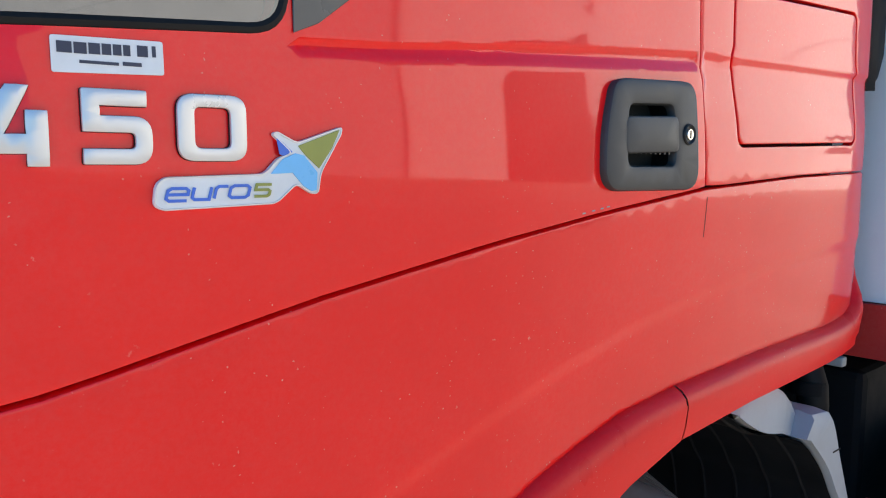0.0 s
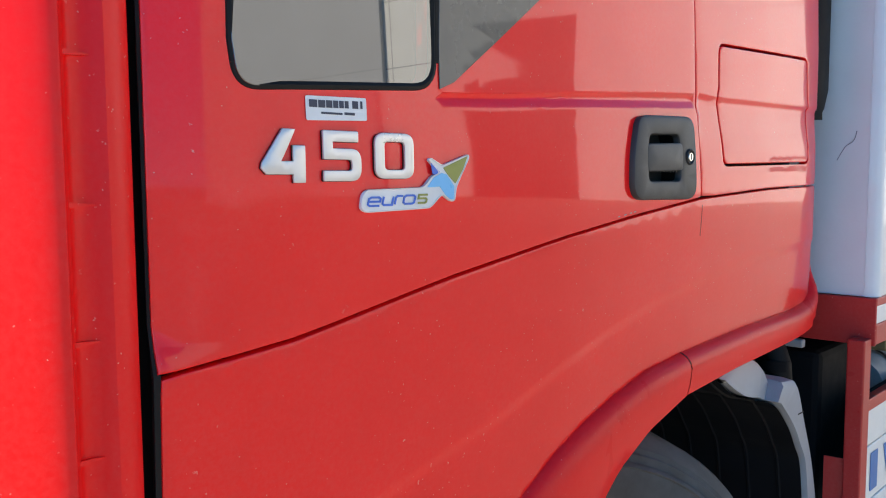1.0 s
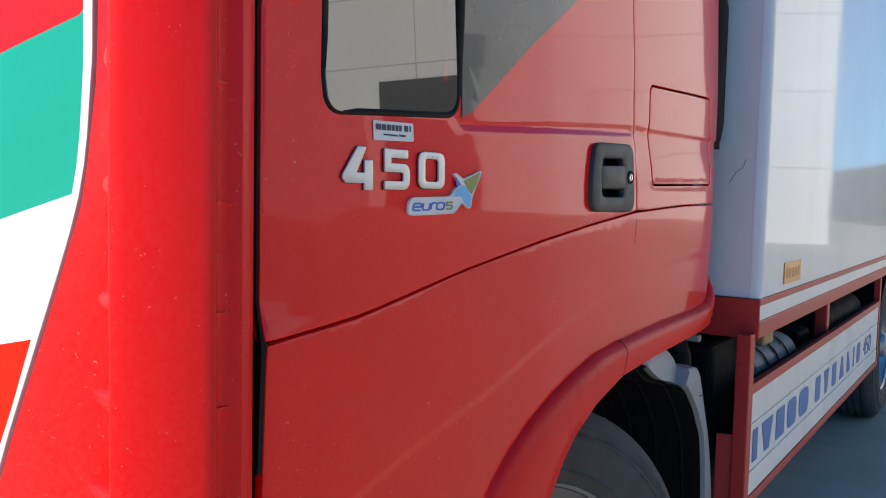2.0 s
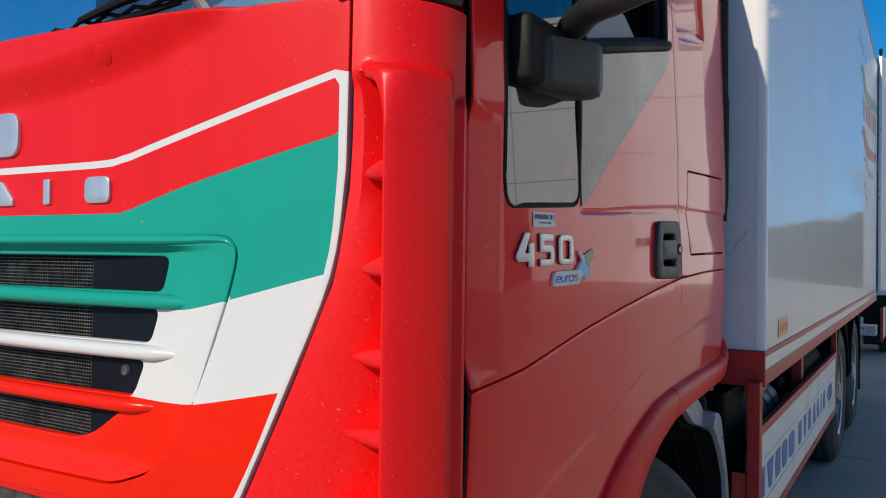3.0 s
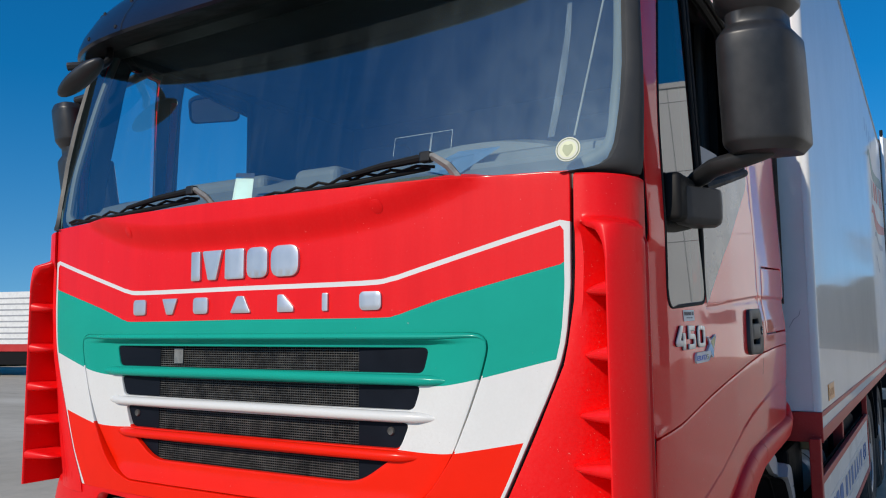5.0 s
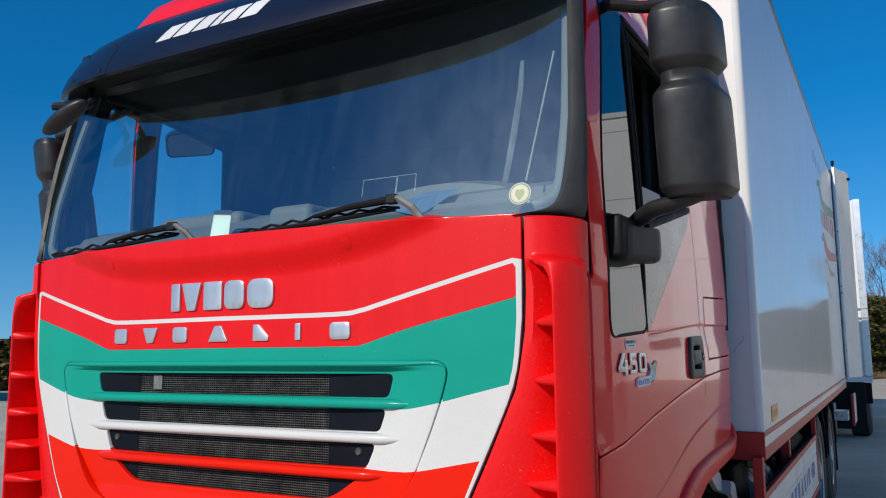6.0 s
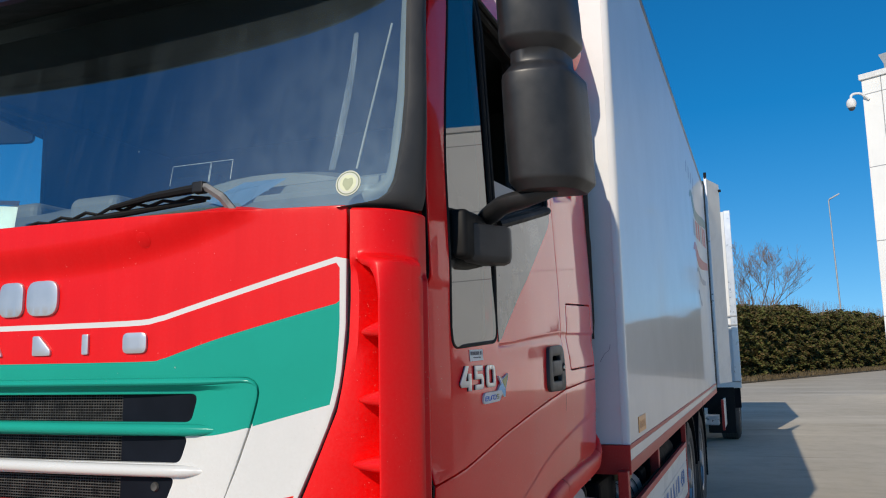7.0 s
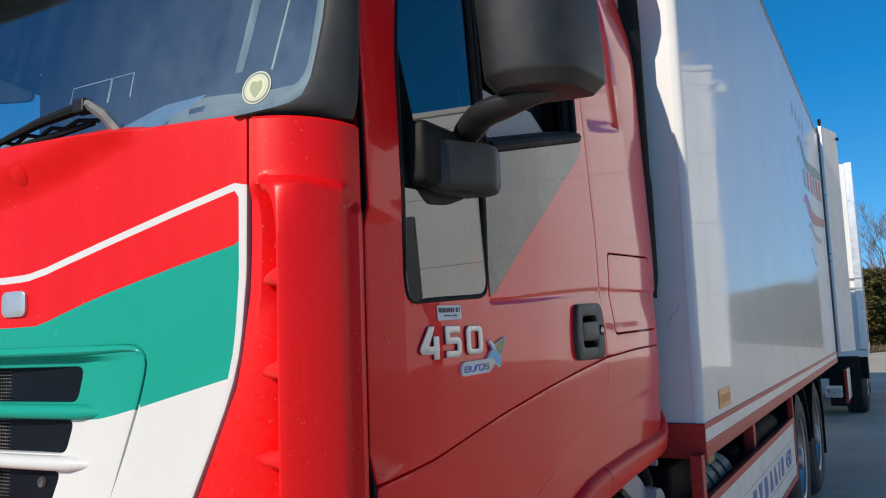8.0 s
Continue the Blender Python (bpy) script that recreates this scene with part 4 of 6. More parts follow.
    wedge = [(0.6035, 1.5665), (0.630, 1.578), (0.715, 1.641), (0.814, 1.718), (1.0, 1.845), (1.17, 1.958), (1.203, 1.99), (1.216, 2.03), (1.214, 2.046), (1.19, 2.032), (0.672, 1.906), (0.613, 1.904)]
    bm = panel(wedge, fn, spread(0.62, 1.2, 0.05), spread(1.6, 2.04, 0.05), r=0.001, depth=0.001, off=0.0022)
    part("door_trim", bm, TRIM, door, "dark grey wedge on the door")
    # lower skin from the door to the cab's rear edge, down to the arch
    lp = seam_dn + [(y, lerp(SEAM, y) - 0.0065) for y in spread(1.36, 1.98, 0.08)] + [(1.994, 1.40), (1.992, 1.30)] + [(y, z + 0.004) for y, z in ARC_R[::-1][1:]] + [(y, z + 0.004) for y, z in ARC_F[::-1][1:]] + [(0.69, 0.70), (0.69, 0.50), (0.225, 0.50), (0.225, 0.9)]
    bm = panel(lp, fn, spread(0.24, 1.9, 0.045) + spread(1.92, 1.99, 0.012), spread(0.55, 0.9, 0.08) + spread(0.92, 1.42, 0.03), lines=along(SOFT, 0.25, 1.96, -0.024, -0.017, -0.010, -0.003, 0.004), r=0.005, depth=0.02, seg=0.02)
    skirt = part("door_skirt", bm, RED_SKIRT, truck, "red lower cab skin with stone chips", smooth=True)
    part("skirt_joint", panel([(1.3040, 1.335), (1.3050, 1.335), (1.3062, 1.396), (1.3052, 1.396)], fn, [], spread(1.34, 1.39, 0.03), r=0.0002, depth=0.0004, off=0.0004), BLACK_MATT, skirt)
    lp = [(1.303, 1.4155)] + [(y, lerp(SEAM, y) + 0.0044) for y in spread(1.36, 1.98, 0.06)] + [(1.985, 1.60), (1.985, 2.62), (1.95, 2.70), (1.235, 2.70), (1.212, 2.58), (1.232, 2.45), (1.259, 2.10), (1.277, 1.78), (1.286, 1.61), (1.296, 1.50)]
    bm = panel(lp, fn, [1.290, 1.297, 1.304, 1.311, 1.318] + spread(1.34, 1.56, 0.035) + spread(1.575, 1.66, 0.008) + spread(1.68, 1.92, 0.03) + spread(1.93, 1.98, 0.01),
        spread(1.42, 1.56, 0.03) + spread(1.575, 1.66, 0.0055) + spread(1.68, 2.06, 0.04) + spread(2.07, 2.20, 0.009) + spread(2.22, 2.6, 0.05), holes=[shrunk(hatch_loop, -0.0052)], r=0.003, depth=0.02, seg=0.025)
    quarter = part("quarter_panel", bm, RED, truck, "red cab side behind the door", smooth=True)
    bm = panel(shrunk(hatch_loop, 0.0052), fn, spread(1.38, 1.85, 0.04), spread(1.48, 1.575, 0.03) + spread(1.58, 1.66, 0.02) + spread(1.67, 1.73, 0.03), lines=along(WAIST, 1.40, 1.83, *FOLD[:6]), r=0.003, depth=0.02, seg=0.02)
    part("locker_hatch", bm, RED, quarter, "red locker hatch", smooth=True)
    part("arch_lip", arch_section(fn, ARC_F, AIN_F), RED_SCUFFED, truck, "rounded red wheel arch lip", smooth=True)
    part("arch_lip", arch_section(fn, ARC_R, AIN_R, 40, 0.75), RED_SCUFFED, truck, "rounded red wheel arch lip", smooth=True)
    # dark backing in the panel gaps
    lo, hi = ((1.06, 0.27, 1.16), (1.10, 1.96, 1.55)) if sgn > 0 else ((-1.112, 0.27, 1.16), (-1.07, 1.96, 1.55))
    part("gap_backing", box_bm(lo, hi), BLACK_MATT, truck)
    lo, hi = ((1.04, 1.27, 1.55), (1.075, 1.96, 2.60)) if sgn > 0 else ((-1.087, 1.27, 1.55), (-1.05, 1.96, 2.60))
    part("gap_backing", box_bm(lo, hi), BLACK_MATT, truck)
    lo, hi = ((1.035, 0.206, 0.60), (1.068, 0.30, 1.88)) if sgn > 0 else ((-1.080, 0.206, 0.60), (-1.047, 0.30, 1.88))
    part("gap_backing", box_bm(lo, hi), BLACK_MATT, truck)
    # black wind deflector at the cab's rear edge
    rings = [[(sgn * x, y, z) for x, y in ((1.105, yb - 0.02), (1.150, yb), (1.166, yb + 0.03), (1.160, yb + wd), (1.120, yb + wd), (1.10, yb + 0.03))] for z, yb, wd in ((1.60, 1.962, 0.02), (1.63, 1.96, 0.06), (1.68, 1.96, 0.085), (2.03, 1.96, 0.085), (2.06, 1.96, 0.065), (2.62, 1.955, 0.06), (2.715, 1.95, 0.05), (2.745, 1.95, 0.02))]
    part("wind_deflector", loft_bm(rings), BLACK_MATT, truck, "black rubber wind deflector", smooth=True)
    # red fairing that widens the roof towards the box
    prof = rounded([(1.00, 2.79), (1.142, 2.80), (1.176, 2.88), (1.118, 3.14), (1.050, 3.42), (0.90, 3.42)], [0.0, 0.02, 0.03, 0.0, 0.05, 0.0], 4)
    rings = [[(sgn * (x - w) - 0.004 + 0.004 * sgn, y, z - 0.3 * h * (z - 2.79)) for x, z in prof] for y, w, h in ((1.60, 0.055, 0.8), (1.70, 0.020, 0.45), (1.80, 0.004, 0.15), (1.90, 0.0, 0.0), (1.955, 0.0, 0.0))]
    part("roof_fairing", loft_bm(rings), RED, truck, "red fairing at the rear of the cab roof", smooth=True)

# ---- door furniture on the near side ----
door = [o for o in truck.children if o.name == "door"][0]
bm = panel(hl, near, spread(1.04, 1.25, 0.03), spread(1.42, 1.55, 0.03), holes=[hr], r=0.006, depth=0.014, seg=0.012, off=0.012)
handle = part("door_handle", bm, HANDLE, door, "dark grey plastic door handle", smooth=True)
cup = shrunk(hr, -0.004)
part("handle_cup", loft_bm([[near(u, v, -0.036) for u, v in cup], [near(u, v, 0.004) for u, v in cup]], caps=False), BLACK_MATT, handle)
part("handle_cup", box_bm((1.128, 1.065, 1.415), (1.142, 1.235, 1.56)), BLACK_MATT, handle)
bm = panel(rounded([(1.086, 1.463), (1.203, 1.466), (1.200, 1.508), (1.086, 1.504)], 0.006, 4), near, [1.12, 1.17], [1.48], r=0.004, depth=0.030, seg=0.01, off=0.013)
part("lever", bm, HANDLE, handle, "grey handle lever", smooth=True)
bm = bmesh.new()
for k in range(9):
    p = near(1.097 + k * 0.011, 1.4622, 0.006)
    box_bm((p.x - 0.004, p.y - 0.0015, p.z - 0.0035), (p.x + 0.003, p.y + 0.0025, p.z + 0.002), bm=bm)
part("lever_ridges", bm, BLACK, handle)
kp = near(1.229, 1.487, 0.012)
part("lock_ring", lathe_bm([(0.0, 0.0), (0.010, 0.0), (0.0135, 0.003), (0.015, 0.002), (0.016, -0.002)], kp, 24), BLACK, handle, smooth=True)
part("lock_barrel", lathe_bm([(0.0, 0.003), (0.0075, 0.003), (0.0085, 0.0)], kp, 20), LEVER_KEY, handle, "bright key barrel", smooth=True)
part("key_slot", box_bm((kp.x + 0.0025, kp.y - 0.001, kp.z - 0.0055), (kp.x + 0.0036, kp.y + 0.001, kp.z + 0.0055)), BLACK_MATT, handle)
for y0 in (1.012, 1.031, 1.048, 1.061):
    z0 = lerp(SEAM, y0) + 0.0072
    part("paint_chip", panel([(y0, z0), (y0 + 0.007, z0 + 0.0008), (y0 + 0.006, z0 + 0.0022), (y0 + 0.001, z0 + 0.0016)], near, [], [], r=0.0002, depth=0.0003, off=0.0006), GUARD, door, "chipped pale paint on the door edge")

def decal_at(y, z, off=0.0):
    return near(y + 0.004, z - 0.001, off)


stick = rounded([(0.391, 1.5165), (0.477, 1.5195), (0.477, 1.5465), (0.391, 1.5445)], 0.002, 3)
sticker = part("sticker", panel(stick, decal_at, [0.43], [1.53], r=0.0004, depth=0.0006, off=0.0016), STICKER, door, "white sticker with dark print bars")
for y0, y1, z0, z1 in ((0.395, 0.406, 1.5318, 1.5405), (0.4075, 0.417, 1.5318, 1.5405), (0.4185, 0.427, 1.5322, 1.5408), (0.4285, 0.4355, 1.5324, 1.541), (0.437, 0.4435, 1.5326, 1.5412), (0.445, 0.4505, 1.5328, 1.5414), (0.456, 0.4645, 1.533, 1.542), (0.468, 0.471, 1.5334, 1.5424), (0.411, 0.441, 1.5245, 1.5268), (0.444, 0.459, 1.5248, 1.5278)):
    part("print_bar", panel([(y0, z0), (y1, z0), (y1, z1), (y0, z1)], decal_at, [], [], r=0.0001, depth=0.0003, off=0.0021), INK, sticker)

DIGITS = {
    "4": ([(0.46, 1.0), (0.72, 1.0), (0.40, 0.37), (0.68, 0.37), (0.68, 0.68), (0.93, 0.68), (0.93, -0.03), (0.68, -0.03), (0.68, 0.135), (0.10, 0.135), (0.0, 0.24), (0.02, 0.34)], []),
    "5": (rounded([(0.0, 1.0), (0.93, 1.0), (0.93, 0.80), (0.23, 0.80), (0.23, 0.64), (1.0, 0.64), (1.0, 0.0), (0.0, 0.0), (0.0, 0.19), (0.77, 0.19), (0.77, 0.44), (0.0, 0.44)], [0.02, 0.02, 0, 0, 0, 0.26, 0.26, 0.02, 0, 0.1, 0.1, 0], 6), []),
    "0": (rounded([(0, 0), (1, 0), (1, 1), (0, 1)], 0.24, 6), [rounded([(0.22, 0.17), (0.78, 0.17), (0.78, 0.83), (0.22, 0.83)], 0.12, 5)]),
}
for ch, y0, y1 in (("4", 0.337, 0.393), ("5", 0.4145, 0.4675), ("0", 0.490, 0.5505)):
    zz = 1.444 + (0.003 if ch == "0" else 0.0)
    put = lambda lp: [(y0 + a * (y1 - y0), zz + 0.001 + b * (1.5025 - zz)) for a, b in lp]
    ol, hs = DIGITS[ch]
    bm = panel(put(ol), near, spread(y0, y1, 0.015), spread(1.45, 1.50, 0.02), holes=[put(h) for h in hs], r=0.0008, depth=0.006, seg=0.008, off=0.0055)
    numeral = part("numeral", bm, SILVER, door, "silver numeral badge", smooth=True)
    # black rim paints in the shaded sides of the numeral
    bm = panel(shrunk(put(ol), -0.0006), near, spread(y0, y1, 0.015), spread(1.45, 1.50, 0.02), holes=[shrunk(put(h), 0.0006) for h in hs], r=0.0006, depth=0.003, seg=0.008, off=0.0026)
    part("numeral_shade", bm, BLACK_MATT, numeral, "black rim standing in for the numeral's shaded edge")

BADGE = [(0.466, 1.428), (0.473, 1.434), (0.564, 1.4365), (0.578, 1.451), (0.592, 1.456), (0.573, 1.473), (0.577, 1.475), (0.597, 1.465), (0.646, 1.481), (0.645, 1.475), (0.622, 1.438), (0.619, 1.419), (0.613, 1.418), (0.596, 1.428), (0.579, 1.413), (0.573, 1.410), (0.471, 1.407), (0.464, 1.411)]
BADGE = rounded(BADGE, 0.0055, 4)
badge = part("badge", panel(BADGE, decal_at, [0.5, 0.55], [1.42], r=0.0008, depth=0.005, off=0.004, seg=0.01), STICKER, door, "white enamel badge with a leaf emblem")
lp = resample(BADGE, 0.004)
part("badge_rim", tube_bm([decal_at(u, v, 0.0042) for u, v in lp + lp[:1]], 0.0009, 6), CHROME, badge, smooth=True)
for lp, m in (([(0.576, 1.471), (0.592, 1.457), (0.583, 1.4535), (0.579, 1.455)], TEXTBLUE), ([(0.598, 1.4625), (0.643, 1.4785), (0.634, 1.461), (0.620, 1.442), (0.606, 1.454)], OLIVE), ([(0.570, 1.437), (0.582, 1.450), (0.595, 1.4555), (0.604, 1.4535), (0.618, 1.438), (0.617, 1.4215), (0.612, 1.4205), (0.603, 1.426), (0.592, 1.438)], SKYBLUE)):
    part("emblem_field", panel(lp, decal_at, [], [], r=0.0003, depth=0.0006, off=0.0048, seg=0.01), m, badge)
GLYPHS = {
    "e": [(0.02, 0.50), (1.0, 0.50), (1.0, 0.82), (0.84, 1.0), (0.16, 1.0), (0.0, 0.82), (0.0, 0.18), (0.16, 0.0), (1.0, 0.0)],
    "u": [(0.0, 1.0), (0.0, 0.18), (0.16, 0.0), (1.0, 0.0), (1.0, 1.0)],
    "r": [(0.0, 0.0), (0.0, 0.82), (0.2, 1.0), (1.0, 1.0)],
    "o": [(0.5, 0.0), (0.84, 0.0), (1.0, 0.18), (1.0, 0.82), (0.84, 1.0), (0.16, 1.0), (0.0, 0.82), (0.0, 0.18), (0.16, 0.0), (0.5, 0.0)],
    "5": [(1.0, 1.0), (0.0, 1.0), (0.0, 0.55), (0.86, 0.55), (1.0, 0.42), (1.0, 0.14), (0.86, 0.0), (0.0, 0.0)],
}


def ribbon_bm(pts, width, place, depth):
    """A flat raised stroke along 2D points."""
    own = bmesh.new()
    q = [Vector(p) for p in pts]
    rows = []
    for k, p in enumerate(q):
        a = (p - q[k - 1]).normalized() if k else (q[1] - p).normalized()
        b = (q[k + 1] - p).normalized() if k < len(q) - 1 else a
        d = (a + b).normalized()
        n = Vector((-d.y, d.x)) * (width / 2 / max(0.6, d.dot(a)))
        rows.append([own.verts.new(place(*(p + n * sd), hh)) for sd, hh in ((-1, 0.0), (-1, depth), (1, depth), (1, 0.0))])
    for r0, r1 in zip(rows, rows[1:]):
        for j in range(3):
            own.faces.new((r0[j], r0[j + 1], r1[j + 1], r1[j]))
    bmesh.ops.recalc_face_normals(own, faces=own.faces)
    return own


for ch, y0, y1, m in (("e", 0.4745, 0.4925, TEXTBLUE), ("u", 0.4970, 0.5125, TEXTBLUE), ("r", 0.5170, 0.5275, TEXTBLUE), ("o", 0.5305, 0.5485, TEXTBLUE), ("5", 0.5545, 0.5690, OLIVE)):
    pts = [(y0 + a * (y1 - y0) + 0.0028 * (b - 0.5), 1.4145 + 0.0105 * b + 0.03 * (y0 - 0.474)) for a, b in GLYPHS[ch]]
    part("badge_letters", ribbon_bm(pts, 0.0026, lambda u, v, h: decal_at(u, v, 0.0044 + h), 0.0008), m, badge, "badge lettering")

# ---- windscreen, pillars, visor, roof ----
def screen_at(x, z, off=0.0):
    return Vector((x, 0.092 + 0.022 * abs(x) ** 4 + 0.205 * (z - 1.88) - off, z - 0.2 * off))


bm = panel(rounded([(-1.06, 1.872), (1.05, 1.872), (1.105, 2.05), (1.095, 2.66), (-1.105, 2.66), (-1.115, 2.05)], 0.02), screen_at, spread(-1.05, 1.05, 0.1), spread(1.9, 2.62, 0.1), r=0.002, depth=0.006, seg=0.06)
windscreen = part("windscreen", bm, SCREEN, truck, "dusty windscreen reflecting blue sky", smooth=True)
windscreen.visible_shadow = False
c = [(0.962 + 0.031 * math.cos(w), 1.938 + 0.031 * math.sin(w)) for w in lin(0, 2 * math.pi, 32, endpoint=False)]
disc = part("round_sticker", panel(c, screen_at, [0.96], [1.938], r=0.0003, depth=0.0004, off=0.0015, seg=0.02), DISC, windscreen, "round pale green sticker")
for rad, m, o in ((0.0285, plain("dark_green_print", (0.16, 0.20, 0.12), 0.5), 0.0018), (0.0255, DISC, 0.0021), (0.0205, plain("pale_yellow_print", (0.55, 0.58, 0.38), 0.5), 0.0025), (0.013, plain("green_print", (0.30, 0.34, 0.20), 0.5), 0.0030)):
    c = [(0.962 + rad * math.cos(w), 1.938 + rad * math.sin(w) * (1 if rad > 0.02 else 1.1 + 0.3 * math.sin(3 * w))) for w in lin(0, 2 * math.pi, 28, endpoint=False)]
    part("sticker_print", panel(c, screen_at, [0.962], [1.938], r=0.0003, depth=0.0004, off=o, seg=0.02), m, disc)
part("cowl", box_bm((-0.97, 0.098, 1.80), (0.955, 0.15, 1.868), 0.006), BLACK, truck, "black cowl below the windscreen")
for sgn in (1, -1):
    rings = []
    for z, xi, yi, xo, yo in ((1.870, 0.975, 0.058, 1.124, 0.192), (1.878, 1.030, 0.078, 1.126, 0.194), (1.888, 1.062, 0.098, 1.128, 0.196), (1.905, 1.080, 0.114, 1.130, 0.199), (1.935, 1.091, 0.126, 1.131, 0.201), (1.975, 1.097, 0.134, 1.132, 0.203), (2.05, 1.103, 0.149, 1.134, 0.206), (2.15, 1.106, 0.164, 1.133, 0.212), (2.30, 1.100, 0.190, 1.124, 0.236), (2.50, 1.090, 0.235, 1.106, 0.290), (2.66, 1.08, 0.27, 1.09, 0.33)):
        a, b = Vector((xi, yi)), Vector((xo, yo))
        q = Vector(((b - a).y, -(b - a).x)).normalized()
        pts = [a - q * 0.015, a, a.lerp(b, 0.15) + q * 0.007, a.lerp(b, 0.5) + q * 0.012, a.lerp(b, 0.85) + q * 0.007, b, b - q * 0.02]
        rings.append([(sgn * p.x - 0.006, p.y, z) for p in pts])
    part("pillar_trim", loft_bm(rings, close=True), PILLAR, truck, "black plastic windscreen pillar", smooth=True)

rings = []
for z, hx, y0, y1, rr in ((2.64, 1.118, 0.36, 1.97, 0.10), (2.72, 1.10, 0.37, 1.97, 0.12), (2.82, 1.07, 0.39, 1.96, 0.16), (2.92, 1.035, 0.41, 1.96, 0.18), (3.00, 0.99, 0.44, 1.95, 0.2), (3.06, 0.92, 0.50, 1.93, 0.24), (3.11, 0.80, 0.62, 1.90, 0.28), (3.14, 0.62, 0.80, 1.85, 0.3)):
    rings.append([(x, y, z) for x, y in rounded([(-hx - 0.006, y0), (hx - 0.006, y0), (hx - 0.006, y1), (-hx - 0.006, y1)], rr, 6)])
part("roof", loft_bm(rings), RED, truck, "red cab roof", smooth=True)
part("header", box_bm((-1.07, 0.245, 2.60), (1.06, 0.36, 2.76), 0.02), BLACK, truck, "black header above the windscreen")
# navy sun visor across the front
def visor_sec(x):
    a = abs(x + 0.008) / 1.12
    back = 0.06 * a ** 2 + 0.15 * a ** 6
    drop = -0.03 * a ** 2
    return [(x, y + back, z - drop) for y, z in ((0.030, 2.528), (0.016, 2.518), (0.004, 2.524), (0.006, 2.545), (0.022, 2.585), (0.068, 2.660), (0.125, 2.722), (0.235, 2.812), (0.355, 2.872), (0.365, 2.855), (0.245, 2.792), (0.140, 2.702), (0.088, 2.645), (0.046, 2.578), (0.034, 2.545))]


xs = spread(-1.12, 1.104, 0.04)
rings = [visor_sec(x) for x in xs]
visor = part("sun_visor", loft_bm(rings), NAVY, truck, "dark navy sun visor above the windscreen", smooth=True)
rings = []
for x in xs:
    a = abs(x + 0.008) / 1.12
    bk, dr = 0.06 * a ** 2 + 0.15 * a ** 6, -0.03 * a ** 2
    rings.append([(x, 0.036 + bk, 2.538 - dr), (x, 0.275 + 0.5 * bk, 2.615), (x, 0.29 + 0.5 * bk, 2.66), (x, 0.10 + bk, 2.62 - dr)])
part("visor_underside", loft_bm(rings), BLACK_MATT, visor, "black underside of the visor")
for x in (-0.62, 0.60):
    part("visor_joint", loft_bm([[Vector(p) + Vector((dx, -0.0015, 0.0005)) for p in visor_sec(x)[1:8]] for dx in (-0.002, 0.002)], close=False), BLACK_MATT, visor)
for x in (-0.86, -0.66, 0.64, 0.84):
    for k in (3, 5):
        p = Vector(visor_sec(x)[k])
        part("screw", lathe_bm([(0.0, -0.004), (0.006, -0.0035), (0.008, 0.0)], (0, 0, 0), 14), BLACK, visor, smooth=True).matrix_basis = pose(p.x, p.y, p.z, 0, 0, 90)
def visor_at(x, z, off=0.0):
    sec = [Vector(p) for p in visor_sec(x)[2:8]]
    y = float(np.interp(z, [p.z for p in sec], [p.y for p in sec]))
    return Vector((x, y - off, z))


x0 = -0.375
for k, wd in enumerate((0.072, 0.078, 0.072, 0.036, 0.066, 0.074)):
    x0 += (0, 0.072, 0.078, 0.072, 0.036, 0.066)[k] + (0.014 if k else 0.0)
    lp = [(x0, 2.605), (x0 + wd, 2.605), (x0 + wd + 0.034, 2.672), (x0 + 0.034, 2.672)]
    part("visor_bar", panel(lp, visor_at, [x0 + 0.05], [2.62, 2.64, 2.66], r=0.0005, depth=0.002, off=0.003), STICKER, visor, "white slanted bar on the visor")
for sgn in (1, -1):
    part("visor_bracket", tube_bm([(sgn * 1.05 - 0.006, 0.30, 2.66), (sgn * 1.06 - 0.006, 0.25, 2.62), (sgn * 1.07, 0.23, 2.58)], 0.014, 8), BLACK, visor, smooth=True)
part("roof_marker", box_bm((-0.98, 0.33, 2.80), (-0.93, 0.37, 2.835), 0.008), LAMP, visor)

# wipers
for foot, knee, tip in (((0.704, 0.046, 1.874), (0.612, 0.034, 1.944), (0.02, 0.060, 1.899)), ((-0.155, 0.042, 1.874), (-0.250, 0.028, 1.940), (-0.95, 0.070, 1.893))):
    f, k, t = Vector(foot), Vector(knee), Vector(tip)
    w = part("wiper", tube_bm([f + Vector((0.006, 0.03, -0.02)), f, f.lerp(k, 0.45) + Vector((0.014, -0.008, 0.008)), f.lerp(k, 0.85) + Vector((0.008, -0.004, 0.008)), k], [0.014, 0.016, 0.015, 0.013, 0.011], 6, flat=0.6), WIPER_GREY, truck, "black windscreen wiper with a grey arm")
    part("wiper_arm", tube_bm([k, k.lerp(t, 0.25) + Vector((0, 0.004, 0.006)), k.lerp(t, 0.5) + Vector((0, 0.012, 0.004))], [0.012, 0.010, 0.007], 8), BLACK_MATT, w, smooth=True)
    part("wiper_joint", box_bm(tuple(k - Vector((0.018, 0.012, 0.014))), tuple(k + Vector((0.014, 0.012, 0.014))), 0.004), BLACK, w)
    a, b = k.lerp(t, 0.02) + Vector((0, 0.03, -0.022)), t + Vector((0, 0.02, 0.0))
    part("wiper_blade", tube_bm([a, a.lerp(b, 0.5) + Vector((0, 0, -0.002)), b], [0.006, 0.009, 0.005], 8), BLACK_MATT, w, smooth=True)
    for s in lin(0.06, 0.94, 7):
        p = a.lerp(b, s)
